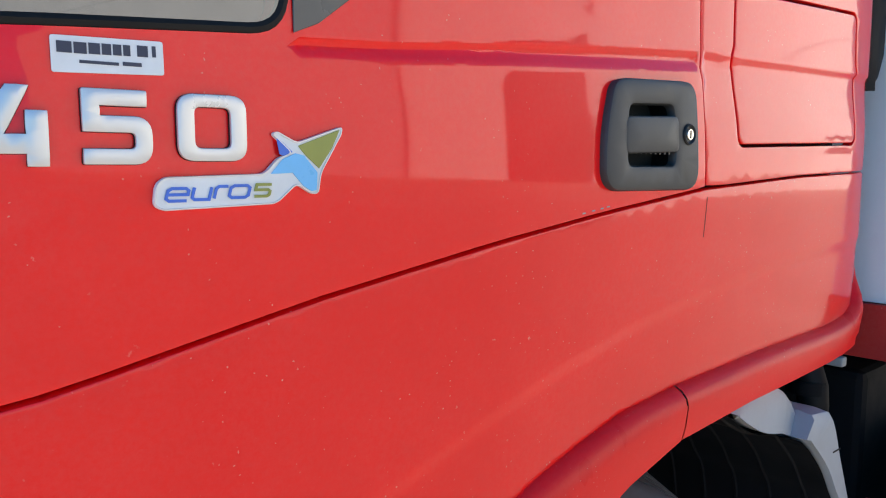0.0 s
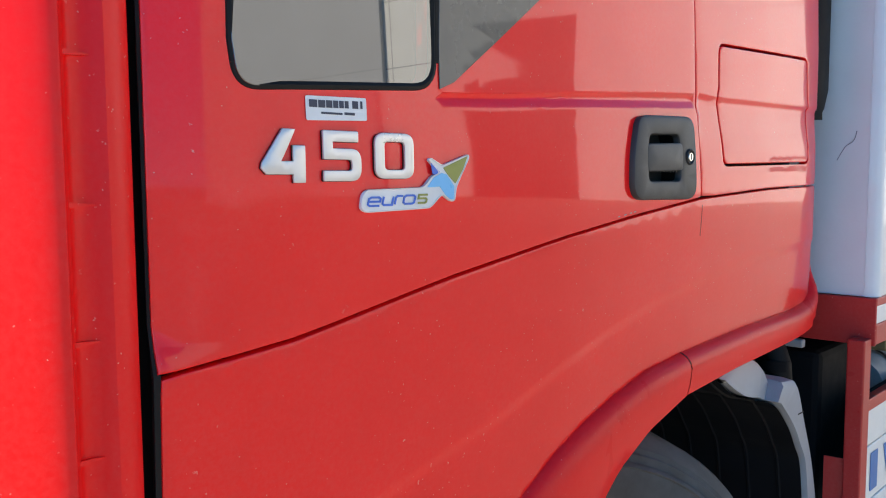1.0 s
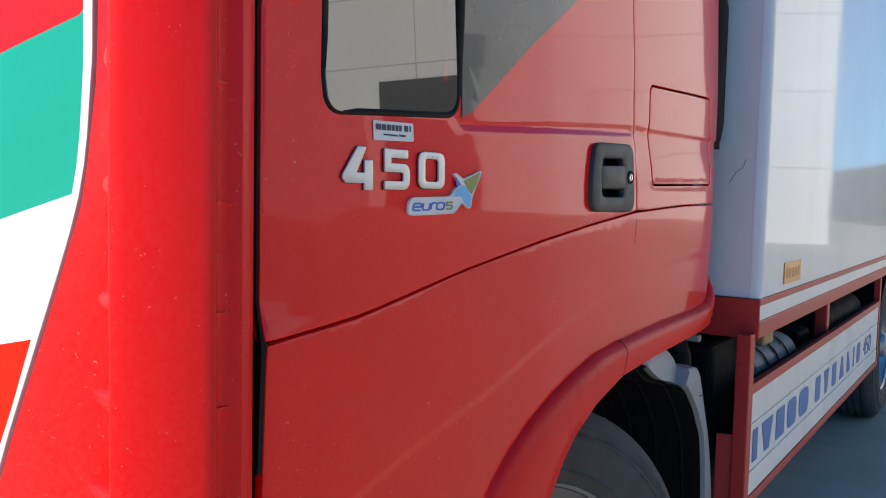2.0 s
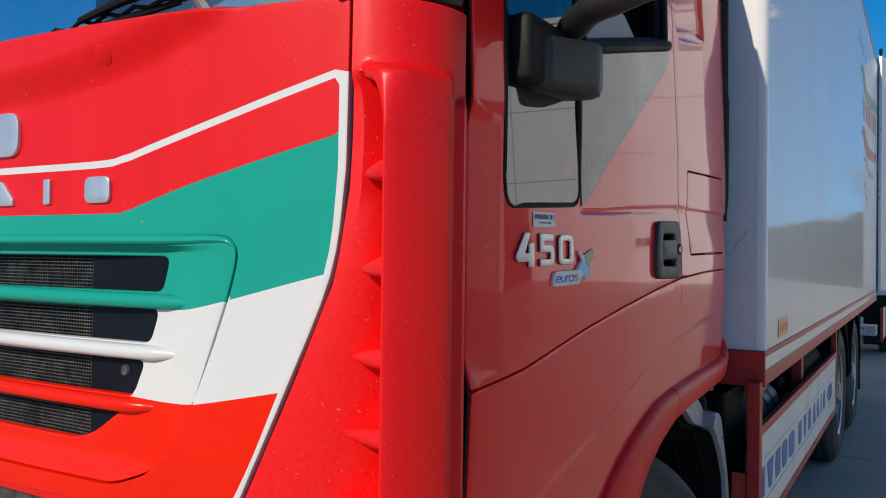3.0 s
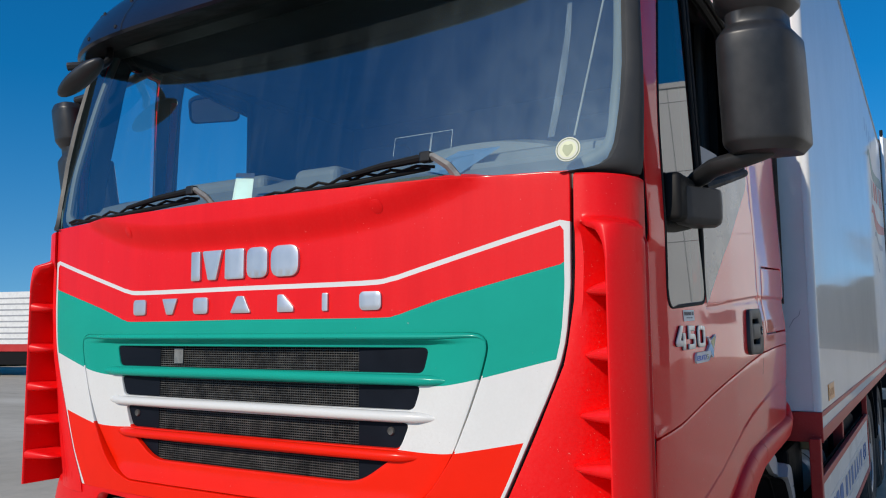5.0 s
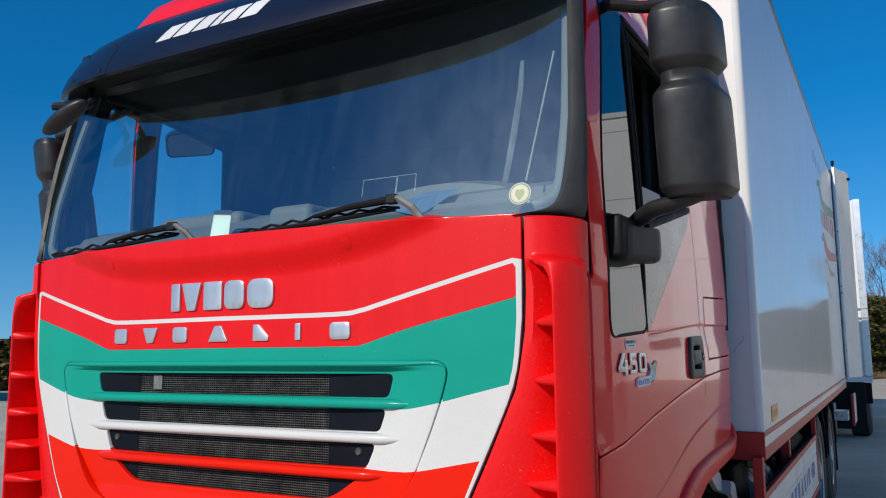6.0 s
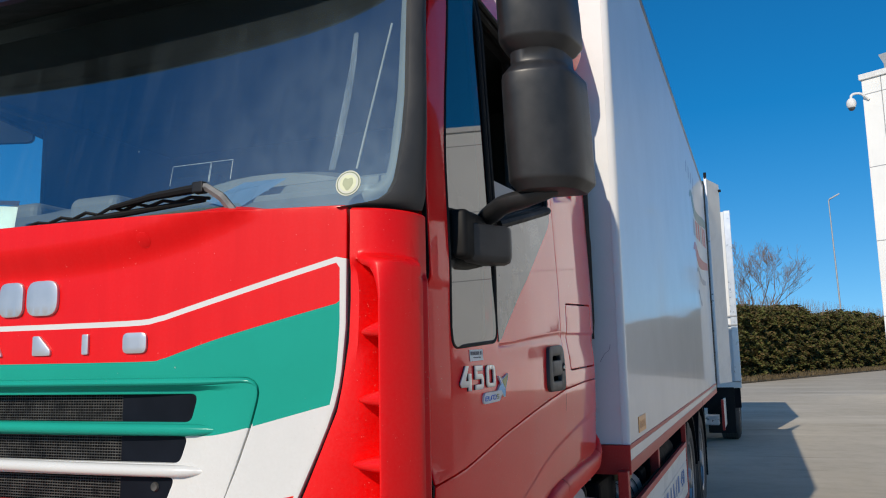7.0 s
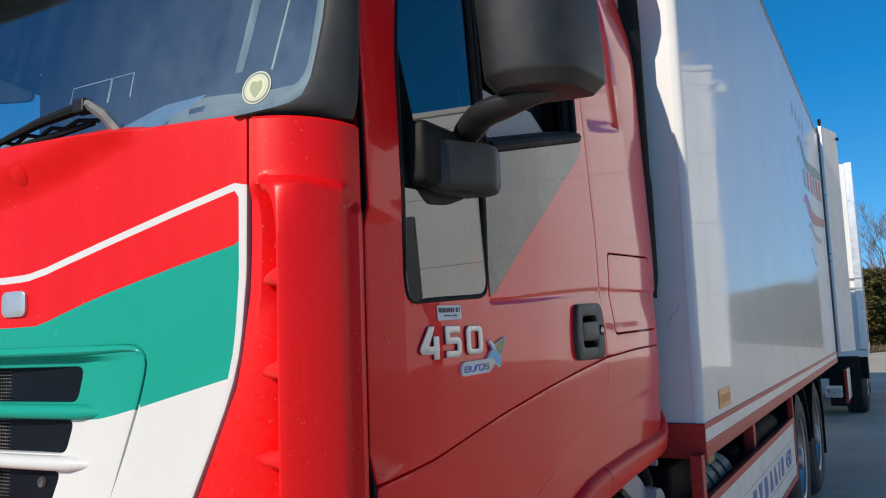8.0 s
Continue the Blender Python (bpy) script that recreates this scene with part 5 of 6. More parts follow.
        part("wiper_bridge", tube_bm([p + Vector((0.05, 0, 0.004)), p + Vector((0.0, -0.008, 0.018 * (1 - abs(s - 0.5)))), p + Vector((-0.05, 0, 0.004))], 0.0045, 6), BLACK_MATT, w)

# mirrors
def housing(sgn):
    rings = []
    base = rounded([(1.268, 0.375), (1.445, 0.400), (1.470, 0.575), (1.262, 0.545)], [0.075, 0.09, 0.03, 0.03], 6)
    cx, cy = 1.362, 0.475
    for z, sc in ((1.944, 0.66), (1.945, 0.80), (1.966, 0.972), (1.969, 0.990), (1.972, 0.998), (1.978, 1.0), (2.10, 1.0), (2.200, 0.985), (2.226, 0.972), (2.230, 0.962), (2.233, 0.945), (2.252, 0.79), (2.256, 0.74), (2.262, 0.72), (2.288, 0.71), (2.291, 0.74), (2.294, 0.78), (2.314, 0.93), (2.317, 0.950), (2.322, 0.960), (2.40, 0.950), (2.440, 0.935), (2.446, 0.925), (2.450, 0.905), (2.468, 0.80), (2.474, 0.66)):
        dy = -0.19 * (z - 1.97)
        rings.append([(sgn * (cx + (x - cx) * sc) - 0.006 - (0.055 if sgn < 0 else 0.0), cy + (y - cy) * sc + dy, z) for x, y in base])
    return loft_bm(rings)


for sgn in (1, -1):
    mirror = part("door_mirror", housing(sgn), MIRROR_BLACK, truck, "black two-part door mirror", smooth=True)
    for z0, z1 in ((1.985, 2.24), (2.335, 2.45)):
        bm = panel(rounded([(1.280, z0), (1.452, z0), (1.452, z1), (1.280, z1)], 0.02), lambda x, z, off=0.0: Vector((sgn * x - 0.006, 0.545 + 0.15 * (x - 1.28) - 0.19 * (z - 1.97) + 0.006 + off, z)), [1.36], [z0 + 0.05], r=0.002, depth=0.004)
        part("mirror_glass", bm, MIRROR, mirror)
    pts = smooth_path([(sgn * 1.150, 0.540, 1.895), (sgn * 1.175, 0.515, 1.902), (sgn * 1.230, 0.475, 1.922), (sgn * 1.30, 0.47, 1.934), (sgn * 1.375, 0.485, 1.944)], 5)
    part("mirror_arm", tube_bm(pts, [0.020] + [0.031] * 5 + [0.034] * 4 + [0.036] * 4 + [0.034, 0.031, 0.028, 0.024, 0.019, 0.013, 0.008], 14, flat=0.62), MIRROR_BLACK, mirror, "black mirror arm", smooth=True)
    part("mirror_arm", tube_bm(smooth_path([(sgn * 1.05, 0.50, 2.60), (sgn * 1.16, 0.46, 2.555), (sgn * 1.25, 0.42, 2.515), (sgn * 1.38, 0.385, 2.488)], 4), [0.024] * 9 + [0.03] * 4, 10, flat=0.75), MIRROR_BLACK, mirror, smooth=True)
    lo, hi = ((1.125, 0.345, 1.776), (1.172, 0.56, 1.900)) if sgn > 0 else ((-1.18, 0.345, 1.776), (-1.135, 0.56, 1.900))
    part("mirror_foot", box_bm(lo, hi, 0.014, 3), BLACK_MATT, mirror, "black mirror foot on the door", smooth=True)
    rings = []
    for z, sc in ((1.772, 0.75), (1.779, 0.92), (1.792, 0.99), (1.83, 1.0), (1.860, 0.985), (1.868, 0.95), (1.871, 0.8)):
        rings.append([(sgn * (1.185 + (x - 1.185) * sc) - 0.006, 0.475 + (y - 0.475) * sc, z) for x, y in rounded([(1.135, 0.392), (1.168, 0.386), (1.245, 0.515), (1.225, 0.580), (1.150, 0.560)], [0.02, 0.012, 0.018, 0.02, 0.01], 5)])
    part("kerb_mirror", loft_bm(rings), MIRROR_BLACK, mirror, "small black kerb mirror", smooth=True)
# front mirror on the far corner
bm = bmesh.new()
bmesh.ops.create_uvsphere(bm, u_segments=24, v_segments=14, radius=0.5, matrix=Matrix.Translation((-0.865, 0.045, 2.412)) @ Matrix.Rotation(radians(-22), 4, "Y") @ Matrix.Diagonal((0.255, 0.085, 0.058, 1)))
fm = part("front_mirror", bm, MIRROR_BLACK, truck, "black leaf-shaped front mirror", smooth=True)
part("mirror_arm", tube_bm(smooth_path([(-0.80, 0.06, 2.44), (-0.80, 0.10, 2.47), (-0.88, 0.17, 2.53), (-0.98, 0.24, 2.62)], 4), 0.014, 8), MIRROR_BLACK, fm, smooth=True)
part("mirror_arm", tube_bm([(-0.95, 0.05, 2.47), (-0.91, 0.08, 2.475), (-0.90, 0.15, 2.51)], 0.016, 8), MIRROR_BLACK, fm, smooth=True)

# ---- inside the cab ----
part("cab_floor", box_bm((-1.06, 0.18, 1.05), (1.05, 1.93, 1.16)), LINING, truck)
part("cab_rear_wall", box_bm((-1.05, 1.86, 1.16), (1.04, 1.95, 2.70)), LINING, truck)
for sgn in (1, -1):
    x0, x1 = (1.02, 1.05) if sgn > 0 else (-1.06, -1.03)
    part("door_lining", box_bm((x0, 0.30, 1.16), (x1, 1.25, 1.905), 0.01), LINING, truck)
    part("roof_side_lining", box_bm((x0, 0.36, 2.592), (x1, 1.32, 2.70), 0.01), LINING, truck)
    part("side_lining", box_bm((x0, 1.195 if sgn > 0 else 1.055, 1.16), (x1 - 0.005, 1.93, 2.66), 0.01), LINING, truck)
part("cab_ceiling", box_bm((-1.06, 0.37, 2.625), (1.05, 1.95, 2.638)), LINING, truck)
dash_prof = [(0.15, 1.50), (0.15, 1.885), (0.21, 1.945), (0.27, 1.965), (0.285, 1.985), (0.40, 2.025), (0.54, 2.035), (0.62, 2.00), (0.66, 1.75), (0.68, 1.50)]
dash = part("dashboard", loft_bm([[(x, y, z) for y, z in dash_prof] for x in (-1.06, 1.05)]), DASH, truck, "grey dashboard behind the windscreen", smooth=True)
part("dash_binnacle", loft_bm([[(x, y, z + 0.05 * (1 - ((x - 0.55) / 0.30) ** 2)) for y, z in ((0.36, 1.94), (0.38, 2.005), (0.50, 2.035), (0.60, 2.02), (0.62, 1.90))] for x in spread(0.26, 0.84, 0.06)]), DASH_LIGHT, dash, "pale instrument hood", smooth=True)
part("dash_tray", box_bm((-0.06, 0.27, 1.93), (0.13, 0.44, 2.025), 0.03, 4), DASH_LIGHT, dash)
for x0, x1, y, z in ((0.64, 1.03, 0.20, 1.952), (0.66, 1.03, 0.245, 1.982)):
    part("dash_ledge", box_bm((x0, y, z - 0.05), (x1, y + 0.10, z), 0.006), DASH_LIGHT, dash, "stepped ledge of the dashboard")
part("dash_vent", box_bm((-0.62, 0.29, 1.95), (-0.20, 0.46, 2.034), 0.03, 4), DASH_LIGHT, dash, "raised dashboard cover")
bm = loft_bm([[(0.50, 0.200, 1.950), (0.61, 0.175, 1.915), (0.72, 0.235, 1.995), (0.58, 0.250, 2.000)], [(0.50, 0.203, 1.954), (0.61, 0.178, 1.919), (0.72, 0.238, 1.999), (0.58, 0.253, 2.004)]])
part("folded_sheet", bm, BLUE_SHEET, dash, "blue folded sheet on the dashboard")
bm = bmesh.new()
ring = [Vector((0.225 * math.cos(w), 0.225 * math.sin(w), 0)) for w in lin(0, 2 * math.pi, 33)]
mw = Matrix.Translation((0.55, 0.80, 1.98)) @ Matrix.Rotation(radians(35), 4, "X")
tube_bm([mw @ p for p in ring], 0.016, 10, bm=bm, caps=False)
for w in (0.3, math.pi - 0.3, -math.pi / 2):
    tube_bm([mw @ Vector((0, 0, -0.02)), mw @ Vector((0.22 * math.cos(w), 0.22 * math.sin(w), 0))], 0.018, 8, bm=bm)
tube_bm([mw @ Vector((0, 0, 0.0)), mw @ Vector((0, 0, -0.35))], 0.04, 12, bm=bm)
part("steering_wheel", bm, BLACK, truck, "black steering wheel", smooth=True)
for sx in (0.55, -0.56):
    seat = part("seat", box_bm((sx - 0.25, 0.95, 1.42), (sx + 0.25, 1.48, 1.62), 0.06, 4), SEAT, truck, "dark cloth cab seat", smooth=True)
    part("backrest", box_bm((sx - 0.24, 1.42, 1.55), (sx + 0.24, 1.58, 2.18), 0.06, 4), SEAT, seat, smooth=True)
    part("headrest", box_bm((sx - 0.14, 1.45, 2.20), (sx + 0.14, 1.55, 2.40), 0.04, 4), SEAT, seat, smooth=True)
    part("seat_base", box_bm((sx - 0.18, 1.05, 1.15), (sx + 0.18, 1.42, 1.44), 0.02), DARK, seat)
km_at = Matrix.Translation((-1.205, 0.987, 2.566)) @ Vector((0.62, -0.42, -0.66)).to_track_quat("Z", "Y").to_matrix().to_4x4() @ Matrix.Rotation(radians(10), 4, "Z")
km_loop = rounded([(-0.118, -0.066), (0.118, -0.062), (0.118, 0.030), (0.075, 0.070), (-0.06, 0.072), (-0.115, 0.062)], [0.035, 0.035, 0.04, 0.05, 0.05, 0.03], 5)
kerb_mirror = part("kerb_mirror", loft_bm([[km_at @ Vector((u * f, v * f, w)) for u, v in km_loop] for w, f in ((0.006, 0.95), (0.008, 1.0), (-0.012, 1.02), (-0.05, 0.86), (-0.062, 0.5))]), BLACK, truck, "black kerb mirror above the passenger door", smooth=True)
part("mirror_glass", loft_bm([[km_at @ Vector((u * 0.91, v * 0.88, w)) for u, v in km_loop] for w in (0.004, 0.0085)]), GREY_MIRROR, kerb_mirror, "mirror glass with the yard's reflection painted grey")
part("mirror_arm", tube_bm([(-1.215, 0.995, 2.59), (-1.20, 0.99, 2.66), (-1.11, 0.985, 2.70)], 0.014, 8), BLACK, kerb_mirror, smooth=True)
part("paper_card", panel([(-0.160, 1.882), (-0.074, 1.882), (-0.081, 1.972), (-0.160, 1.982)], screen_at, [-0.12], [1.93], r=0.0003, depth=0.0008, off=-0.010), PAPER, windscreen, "pale paper card behind the windscreen")
part("card_holder", panel([(-0.162, 1.986), (-0.080, 1.976), (-0.080, 1.990), (-0.162, 1.999)], screen_at, [-0.12], [1.99], r=0.0003, depth=0.0008, off=-0.010), INK, windscreen, "dark top of the card holder")
for x0, x1 in ((0.446, 0.564), (0.567, 0.630)):
    lp = [(x0, 1.953), (x1, 1.951), (x1, 2.033), (x0, 2.033)]
    holder = part("pass_holder", panel(lp, screen_at, [x0 + 0.03], [1.99], r=0.0003, depth=0.0008, off=-0.010), PANE_FAR, windscreen, "clear pass holder behind the glass")
    part("holder_edge", tube_bm([screen_at(u, v, -0.008) for u, v in ((x0, 1.98), (x0, 2.033), (x1, 2.033), (x1, 1.98))], 0.0008, 5), STICKER, holder)
# smear on the glass; its pale film also paints the sun's glint
lp = [(0.908, 1.975), (0.925, 1.975), (0.937, 2.06), (0.947, 2.16), (0.952, 2.26), (0.950, 2.34), (0.938, 2.34), (0.936, 2.25), (0.926, 2.14), (0.917, 2.05)]
part("glint_smear", panel(lp, screen_at, [0.93], spread(2.0, 2.3, 0.05), r=0.0002, depth=0.0003, off=0.0012), SMEAR, windscreen, "smear on the glass, its sun glint painted pale")
for sgn in (1, -1):
    pts = smooth_path([(sgn * 1.00 - 0.006, 0.140, 1.900), (sgn * 1.050 - 0.006, 0.155, 1.925), (sgn * 1.070 - 0.006, 0.170, 1.97), (sgn * 1.077 - 0.006, 0.190, 2.08), (sgn * 1.078 - 0.006, 0.215, 2.18), (sgn * 1.066 - 0.006, 0.27, 2.40), (sgn * 1.05 - 0.006, 0.33, 2.60)], 4)
    part("pillar_lining", tube_bm(pts, [0.012] + [0.015] * (len(pts) - 1), 10, flat=1.4), PILLAR_LINING, truck, "pale grey lining of the windscreen pillar", smooth=True)
part("grab_rod", tube_bm([(0.965, 0.16, 1.98), (1.03, 0.23, 2.36)], 0.0028, 6), TANK, truck)

# ---- wheels and chassis ----
def wheel(parent, x_out, y, sgn, turn=0.0, rad=0.50):
    """A wheel whose outer face stands at x_out; sgn: the side of the vehicle it is on; turn: its steering, degrees."""
    c = (x_out, y, rad)
    tw = Matrix.Translation(c) @ Matrix.Rotation(radians(turn), 4, "Z") @ Matrix.Translation((-c[0], -c[1], -c[2]))
    s = sgn
    prof = [(0.285, -0.02), (0.300, -0.008), (0.315, -0.006), (0.328, 0.001), (0.333, 0.005), (0.338, 0.001), (0.352, 0.004), (0.390, 0.006), (0.412, 0.003), (0.416, 0.007), (0.421, 0.002), (rad - 0.055, -0.008), (rad - 0.040, -0.009), (rad - 0.037, -0.016), (rad - 0.028, -0.018), (rad - 0.022, -0.026), (rad - 0.006, -0.040), (rad, -0.055)]
    for k in range(5):
        x = -0.075 - k * 0.045
        prof += [(rad, x), (rad - 0.014, x - 0.002), (rad - 0.014, x - 0.011), (rad, x - 0.013)]
    prof += [(rad, -0.295), (rad - 0.02, -0.315), (0.40, -0.33), (0.30, -0.32)]
    bm = lathe_bm([(r, s * x) for r, x in prof], c, 64)
    bm.transform(tw)
    w = part("wheel", bm, TYRE, parent, "black truck tyre on a steel rim", smooth=True)
    rim = [(0.300, -0.006), (0.292, -0.012), (0.280, -0.04), (0.262, -0.085), (0.235, -0.115), (0.205, -0.115), (0.185, -0.085), (0.165, -0.070), (0.100, -0.065), (0.085, -0.02), (0.070, 0.0), (0.0, 0.004)]
    bm = lathe_bm([(r, s * x) for r, x in rim], c, 48)
    bm.transform(tw)
    rm = part("rim", bm, RIM, w, "grey steel rim", smooth=True)
    bm = bmesh.new()
    for k in range(10):
        a = 2 * math.pi * k / 10
        p = Vector((c[0] - s * 0.075, c[1] + 0.135 * math.cos(a), c[2] + 0.135 * math.sin(a)))
        tube_bm([p, p + Vector((s * 0.035, 0, 0))], [0.015, 0.012], 6, bm=bm)
    bm.transform(tw)
    part("wheel_nuts", bm, TANK, rm)
    return w


for sgn in (1, -1):
    wheel(truck, 1.045 * sgn, 1.12, sgn, -30.0, 0.478)
for y in (5.62, 6.98):
    wheel(truck, 1.235, y, 1)
    wheel(truck, -1.235, y, -1)
for sgn in (1, -1):
    # grey mudguard behind the front wheel: a humped front lobe, a flat step, a curved tail
    SECT = [(1.50, 1.020, 1.50, 1.012), (1.56, 1.034, 1.545, 0.985), (1.62, 1.038, 1.60, 0.958), (1.665, 1.034, 1.645, 0.945), (1.71, 1.012, 1.680, 0.938), (1.735, 0.985, 1.700, 0.930), (1.752, 0.968, 1.715, 0.926)]
    hump = smooth_path([(a, b, 0) for a, b, c, d in SECT], 3), smooth_path([(c, d, 0) for a, b, c, d in SECT], 3)
    rings = []
    for o, i in zip(*hump):
        rings.append([(sgn * 0.80, o.x, o.y), (sgn * 1.10, o.x, o.y), (sgn * 1.142, o.x, o.y - 0.006), (sgn * 1.150, o.x, o.y - 0.016), (sgn * 1.155, i.x, i.y), (sgn * 1.146, i.x, i.y), (sgn * 0.80, i.x - 0.01, i.y + 0.01)])
    guard_part = part("mudguard", loft_bm(rings), GUARD, truck, "pale grey plastic mudguard", smooth=True)
    TAIL = [(1.745, 0.970, 1.715, 0.925), (1.79, 0.966, 1.735, 0.918), (1.825, 0.958, 1.750, 0.905), (1.850, 0.925, 1.775, 0.885), (1.880, 0.862, 1.826, 0.837), (1.912, 0.800, 1.865, 0.785), (1.940, 0.742, 1.900, 0.735), (1.975, 0.640, 1.922, 0.640), (2.000, 0.530, 1.935, 0.548), (2.010, 0.42, 1.940, 0.42)]
    rings = []
    for o, i in zip(smooth_path([(a, b, 0) for a, b, c, d in TAIL], 3), smooth_path([(c, d, 0) for a, b, c, d in TAIL], 3)):
        rings.append([(sgn * 0.80, o.x, o.y), (sgn * 1.155, o.x, o.y), (sgn * 1.180, o.x, o.y - 0.004), (sgn * 1.186, o.x - 0.002, o.y - 0.012), (sgn * 1.186, i.x, i.y), (sgn * 1.178, i.x - 0.002, i.y), (sgn * 0.80, i.x - 0.002, i.y)])
    part("guard_tail", loft_bm(rings), GUARD, guard_part, smooth=True)
    # black ribbed liner under the arch and the mudguard
    under = [(0.84, 0.55), (0.90, 0.76), (0.985, 0.915), (1.12, 1.005), (1.27, 1.045), (1.42, 1.052), (1.495, 1.008)] + [(c - 0.004, d - 0.006) for a, b, c, d in SECT[1:-1]] + [(c - 0.006, d - 0.004) for a, b, c, d in TAIL[1:]]
    cols = [(0.62, 0.0)]
    for k in range(6):
        x = 0.70 + k * 0.082
        cols += [(x, 0.0), (x + 0.003, 0.004), (x + 0.007, 0.004), (x + 0.010, 0.0)]
    rings = []
    pts = smooth_path([(0, a, b) for a, b in under], 4)
    for k, q in enumerate(pts):
        t = (pts[min(k + 1, len(pts) - 1)] - pts[max(k - 1, 0)]).normalized()
        n = Vector((0, t.z, -t.y))
        rings.append([(sgn * x, *(q + n * h).yz) for x, h in cols + [(1.140 + 0.033 * smoothstep(q.y, 1.69, 1.75), 0.0)]])
    part("wheel_liner", loft_bm(rings, close=False), DARK, truck, "black ribbed wheel arch liner", smooth=True)
    part("guard_seam", box_bm((min(sgn * 1.1855, sgn * 1.187), 1.84, 0.868), (max(sgn * 1.1855, sgn * 1.187), 1.875, 0.871)), BLACK_MATT, guard_part)
    part("guard_bracket", box_bm((sgn * 1.06 - 0.02, 1.64, 0.96), (sgn * 1.06 + 0.02, 1.73, 1.06), 0.006), DARK, truck)
    part("chassis_rail", box_bm((sgn * 0.40 - 0.04, 0.6, 0.72), (sgn * 0.40 + 0.04, 8.9, 1.02), 0.01), DARK, truck)
    part("axle_guard", loft_bm([[(sgn * x, 5.62 + 0.60 * math.cos(a), 0.50 + 0.555 * math.sin(a)) for x in (0.75, 1.24, 1.25, 1.25)] + [(sgn * x, 5.62 + 0.575 * math.cos(a), 0.50 + 0.53 * math.sin(a)) for x in (1.25, 0.75)] for a in lin(radians(5), radians(175), 24)]), DARK, truck, "black rear mudguard", smooth=True)
    part("axle_guard", loft_bm([[(sgn * x, 6.98 + 0.60 * math.cos(a), 0.50 + 0.555 * math.sin(a)) for x in (0.75, 1.24, 1.25, 1.25)] + [(sgn * x, 6.98 + 0.575 * math.cos(a), 0.50 + 0.53 * math.sin(a)) for x in (1.25, 0.75)] for a in lin(radians(5), radians(175), 24)]), DARK, truck, "black rear mudguard", smooth=True)
    part("mud_flap", box_bm((sgn * 1.0 - 0.24, 7.66, 0.25), (sgn * 1.0 + 0.24, 7.675, 1.0), 0.003), BLACK_MATT, truck, "black rubber mud flap")
# added dark blocks keep the space behind the front wheel black
part("under_filler", box_bm((-0.95, 2.12, 0.36), (0.98, 2.48, 1.0), 0.03), DARK, truck, "added dark block filling the space under the body")
part("side_filler", box_bm((0.985, 2.14, 0.38), (1.13, 2.58, 0.97), 0.02), DARK, truck, "added dark block closing the space behind the mudguard")
part("cross_member", box_bm((-1.10, 2.085, 0.985), (1.10, 2.11, 1.008), 0.004), TANK, truck, "grey cross member")
part("front_axle", tube_bm([(-0.9, 1.215, 0.5), (0.9, 1.215, 0.5)], 0.07, 12), DARK, truck, smooth=True)
part("engine_block", box_bm((-0.55, 0.35, 0.55), (0.55, 1.75, 1.04), 0.05), DARK, truck)
part("underbody", box_bm((-1.0, 2.2, 0.93), (1.0, 9.7, 1.00)), DARK, truck)
for y in (5.62, 6.98):
    part("rear_axle", tube_bm([(-1.0, y, 0.5), (1.0, y, 0.5)], 0.09, 12), DARK, truck, smooth=True)
part("gear_hose", loft_bm([[(0.80, 1.95, 0.55), (1.0, 1.95, 0.55), (1.0, 2.02, 0.55), (0.80, 2.02, 0.55)], [(0.80, 1.95, 1.0), (1.0, 1.95, 1.0), (1.0, 2.02, 1.0), (0.80, 2.02, 1.0)]]), DARK, truck)
part("air_pipe", tube_bm(smooth_path([(1.04, 2.06, 0.45), (1.05, 2.04, 0.75), (1.05, 2.02, 0.98), (0.9, 2.0, 1.05)], 5), 0.035, 10), BLACK_MATT, truck, smooth=True)
part("pipe_clamp", tube_bm([(1.05, 2.02, 0.93), (1.05, 2.02, 0.96)], 0.042, 12), DARK, truck, smooth=True)

# ---- box body ----
L0, L1, H0, H1 = 2.112, 9.8, 1.14, 3.80
box = part("box_body", box_bm((-1.262, L0 + 0.01, H0 + 0.002), (1.262, L1 - 0.03, H1 - 0.02)), BOX_WHITE, truck, "white box body with glossy panels")
part("side_panel", box_bm((1.250, L0 + 0.028, H0), (1.275, L1 - 0.06, H1 - 0.03), 0.002), BOX_WHITE, box, "glossy white side panel")
part("side_panel", box_bm((-1.275, L0 + 0.028, H0), (-1.250, L1 - 0.06, H1 - 0.03), 0.002), BOX_WHITE, box)
part("front_wall", box_bm((-1.245, L0, H0), (1.245, L0 + 0.03, H1 - 0.03), 0.002), BOX_WHITE, box, "white front wall of the box")
for sgn in (1, -1):
    q = [(sgn * x, y) for x, y in ((1.245, L0 - 0.001), (1.262, L0 + 0.001), (1.273, L0 + 0.010), (1.2765, L0 + 0.024), (1.2765, L0 + 0.036), (1.24, L0 + 0.036))]
    part("corner_profile", loft_bm([[(x, y, z) for x, y in q] for z in (H0, H1)]), BOX_WHITE, box, "white rounded corner profile", smooth=True)
    part("roof_rail", box_bm((sgn * 1.24 - 0.04, L0, H1 - 0.05), (sgn * 1.24 + 0.04, L1, H1 + 0.01), 0.012, 3), RAIL, box, "grey roof rail", smooth=True)
    part("rear_post", box_bm((sgn * 1.235 - 0.045, L1 - 0.06, H0), (sgn * 1.235 + 0.045, L1, H1), 0.008), BLACK_MATT, box)
    x0, x1 = (1.24, 1.2765) if sgn > 0 else (-1.2765, -1.24)
    part("base_rail", box_bm((x0, L0 - 0.004, 1.118), (x1 + 0.002 * sgn, L1, 1.1395), 0.003), FRAME_RED, box, "dull red base rail")
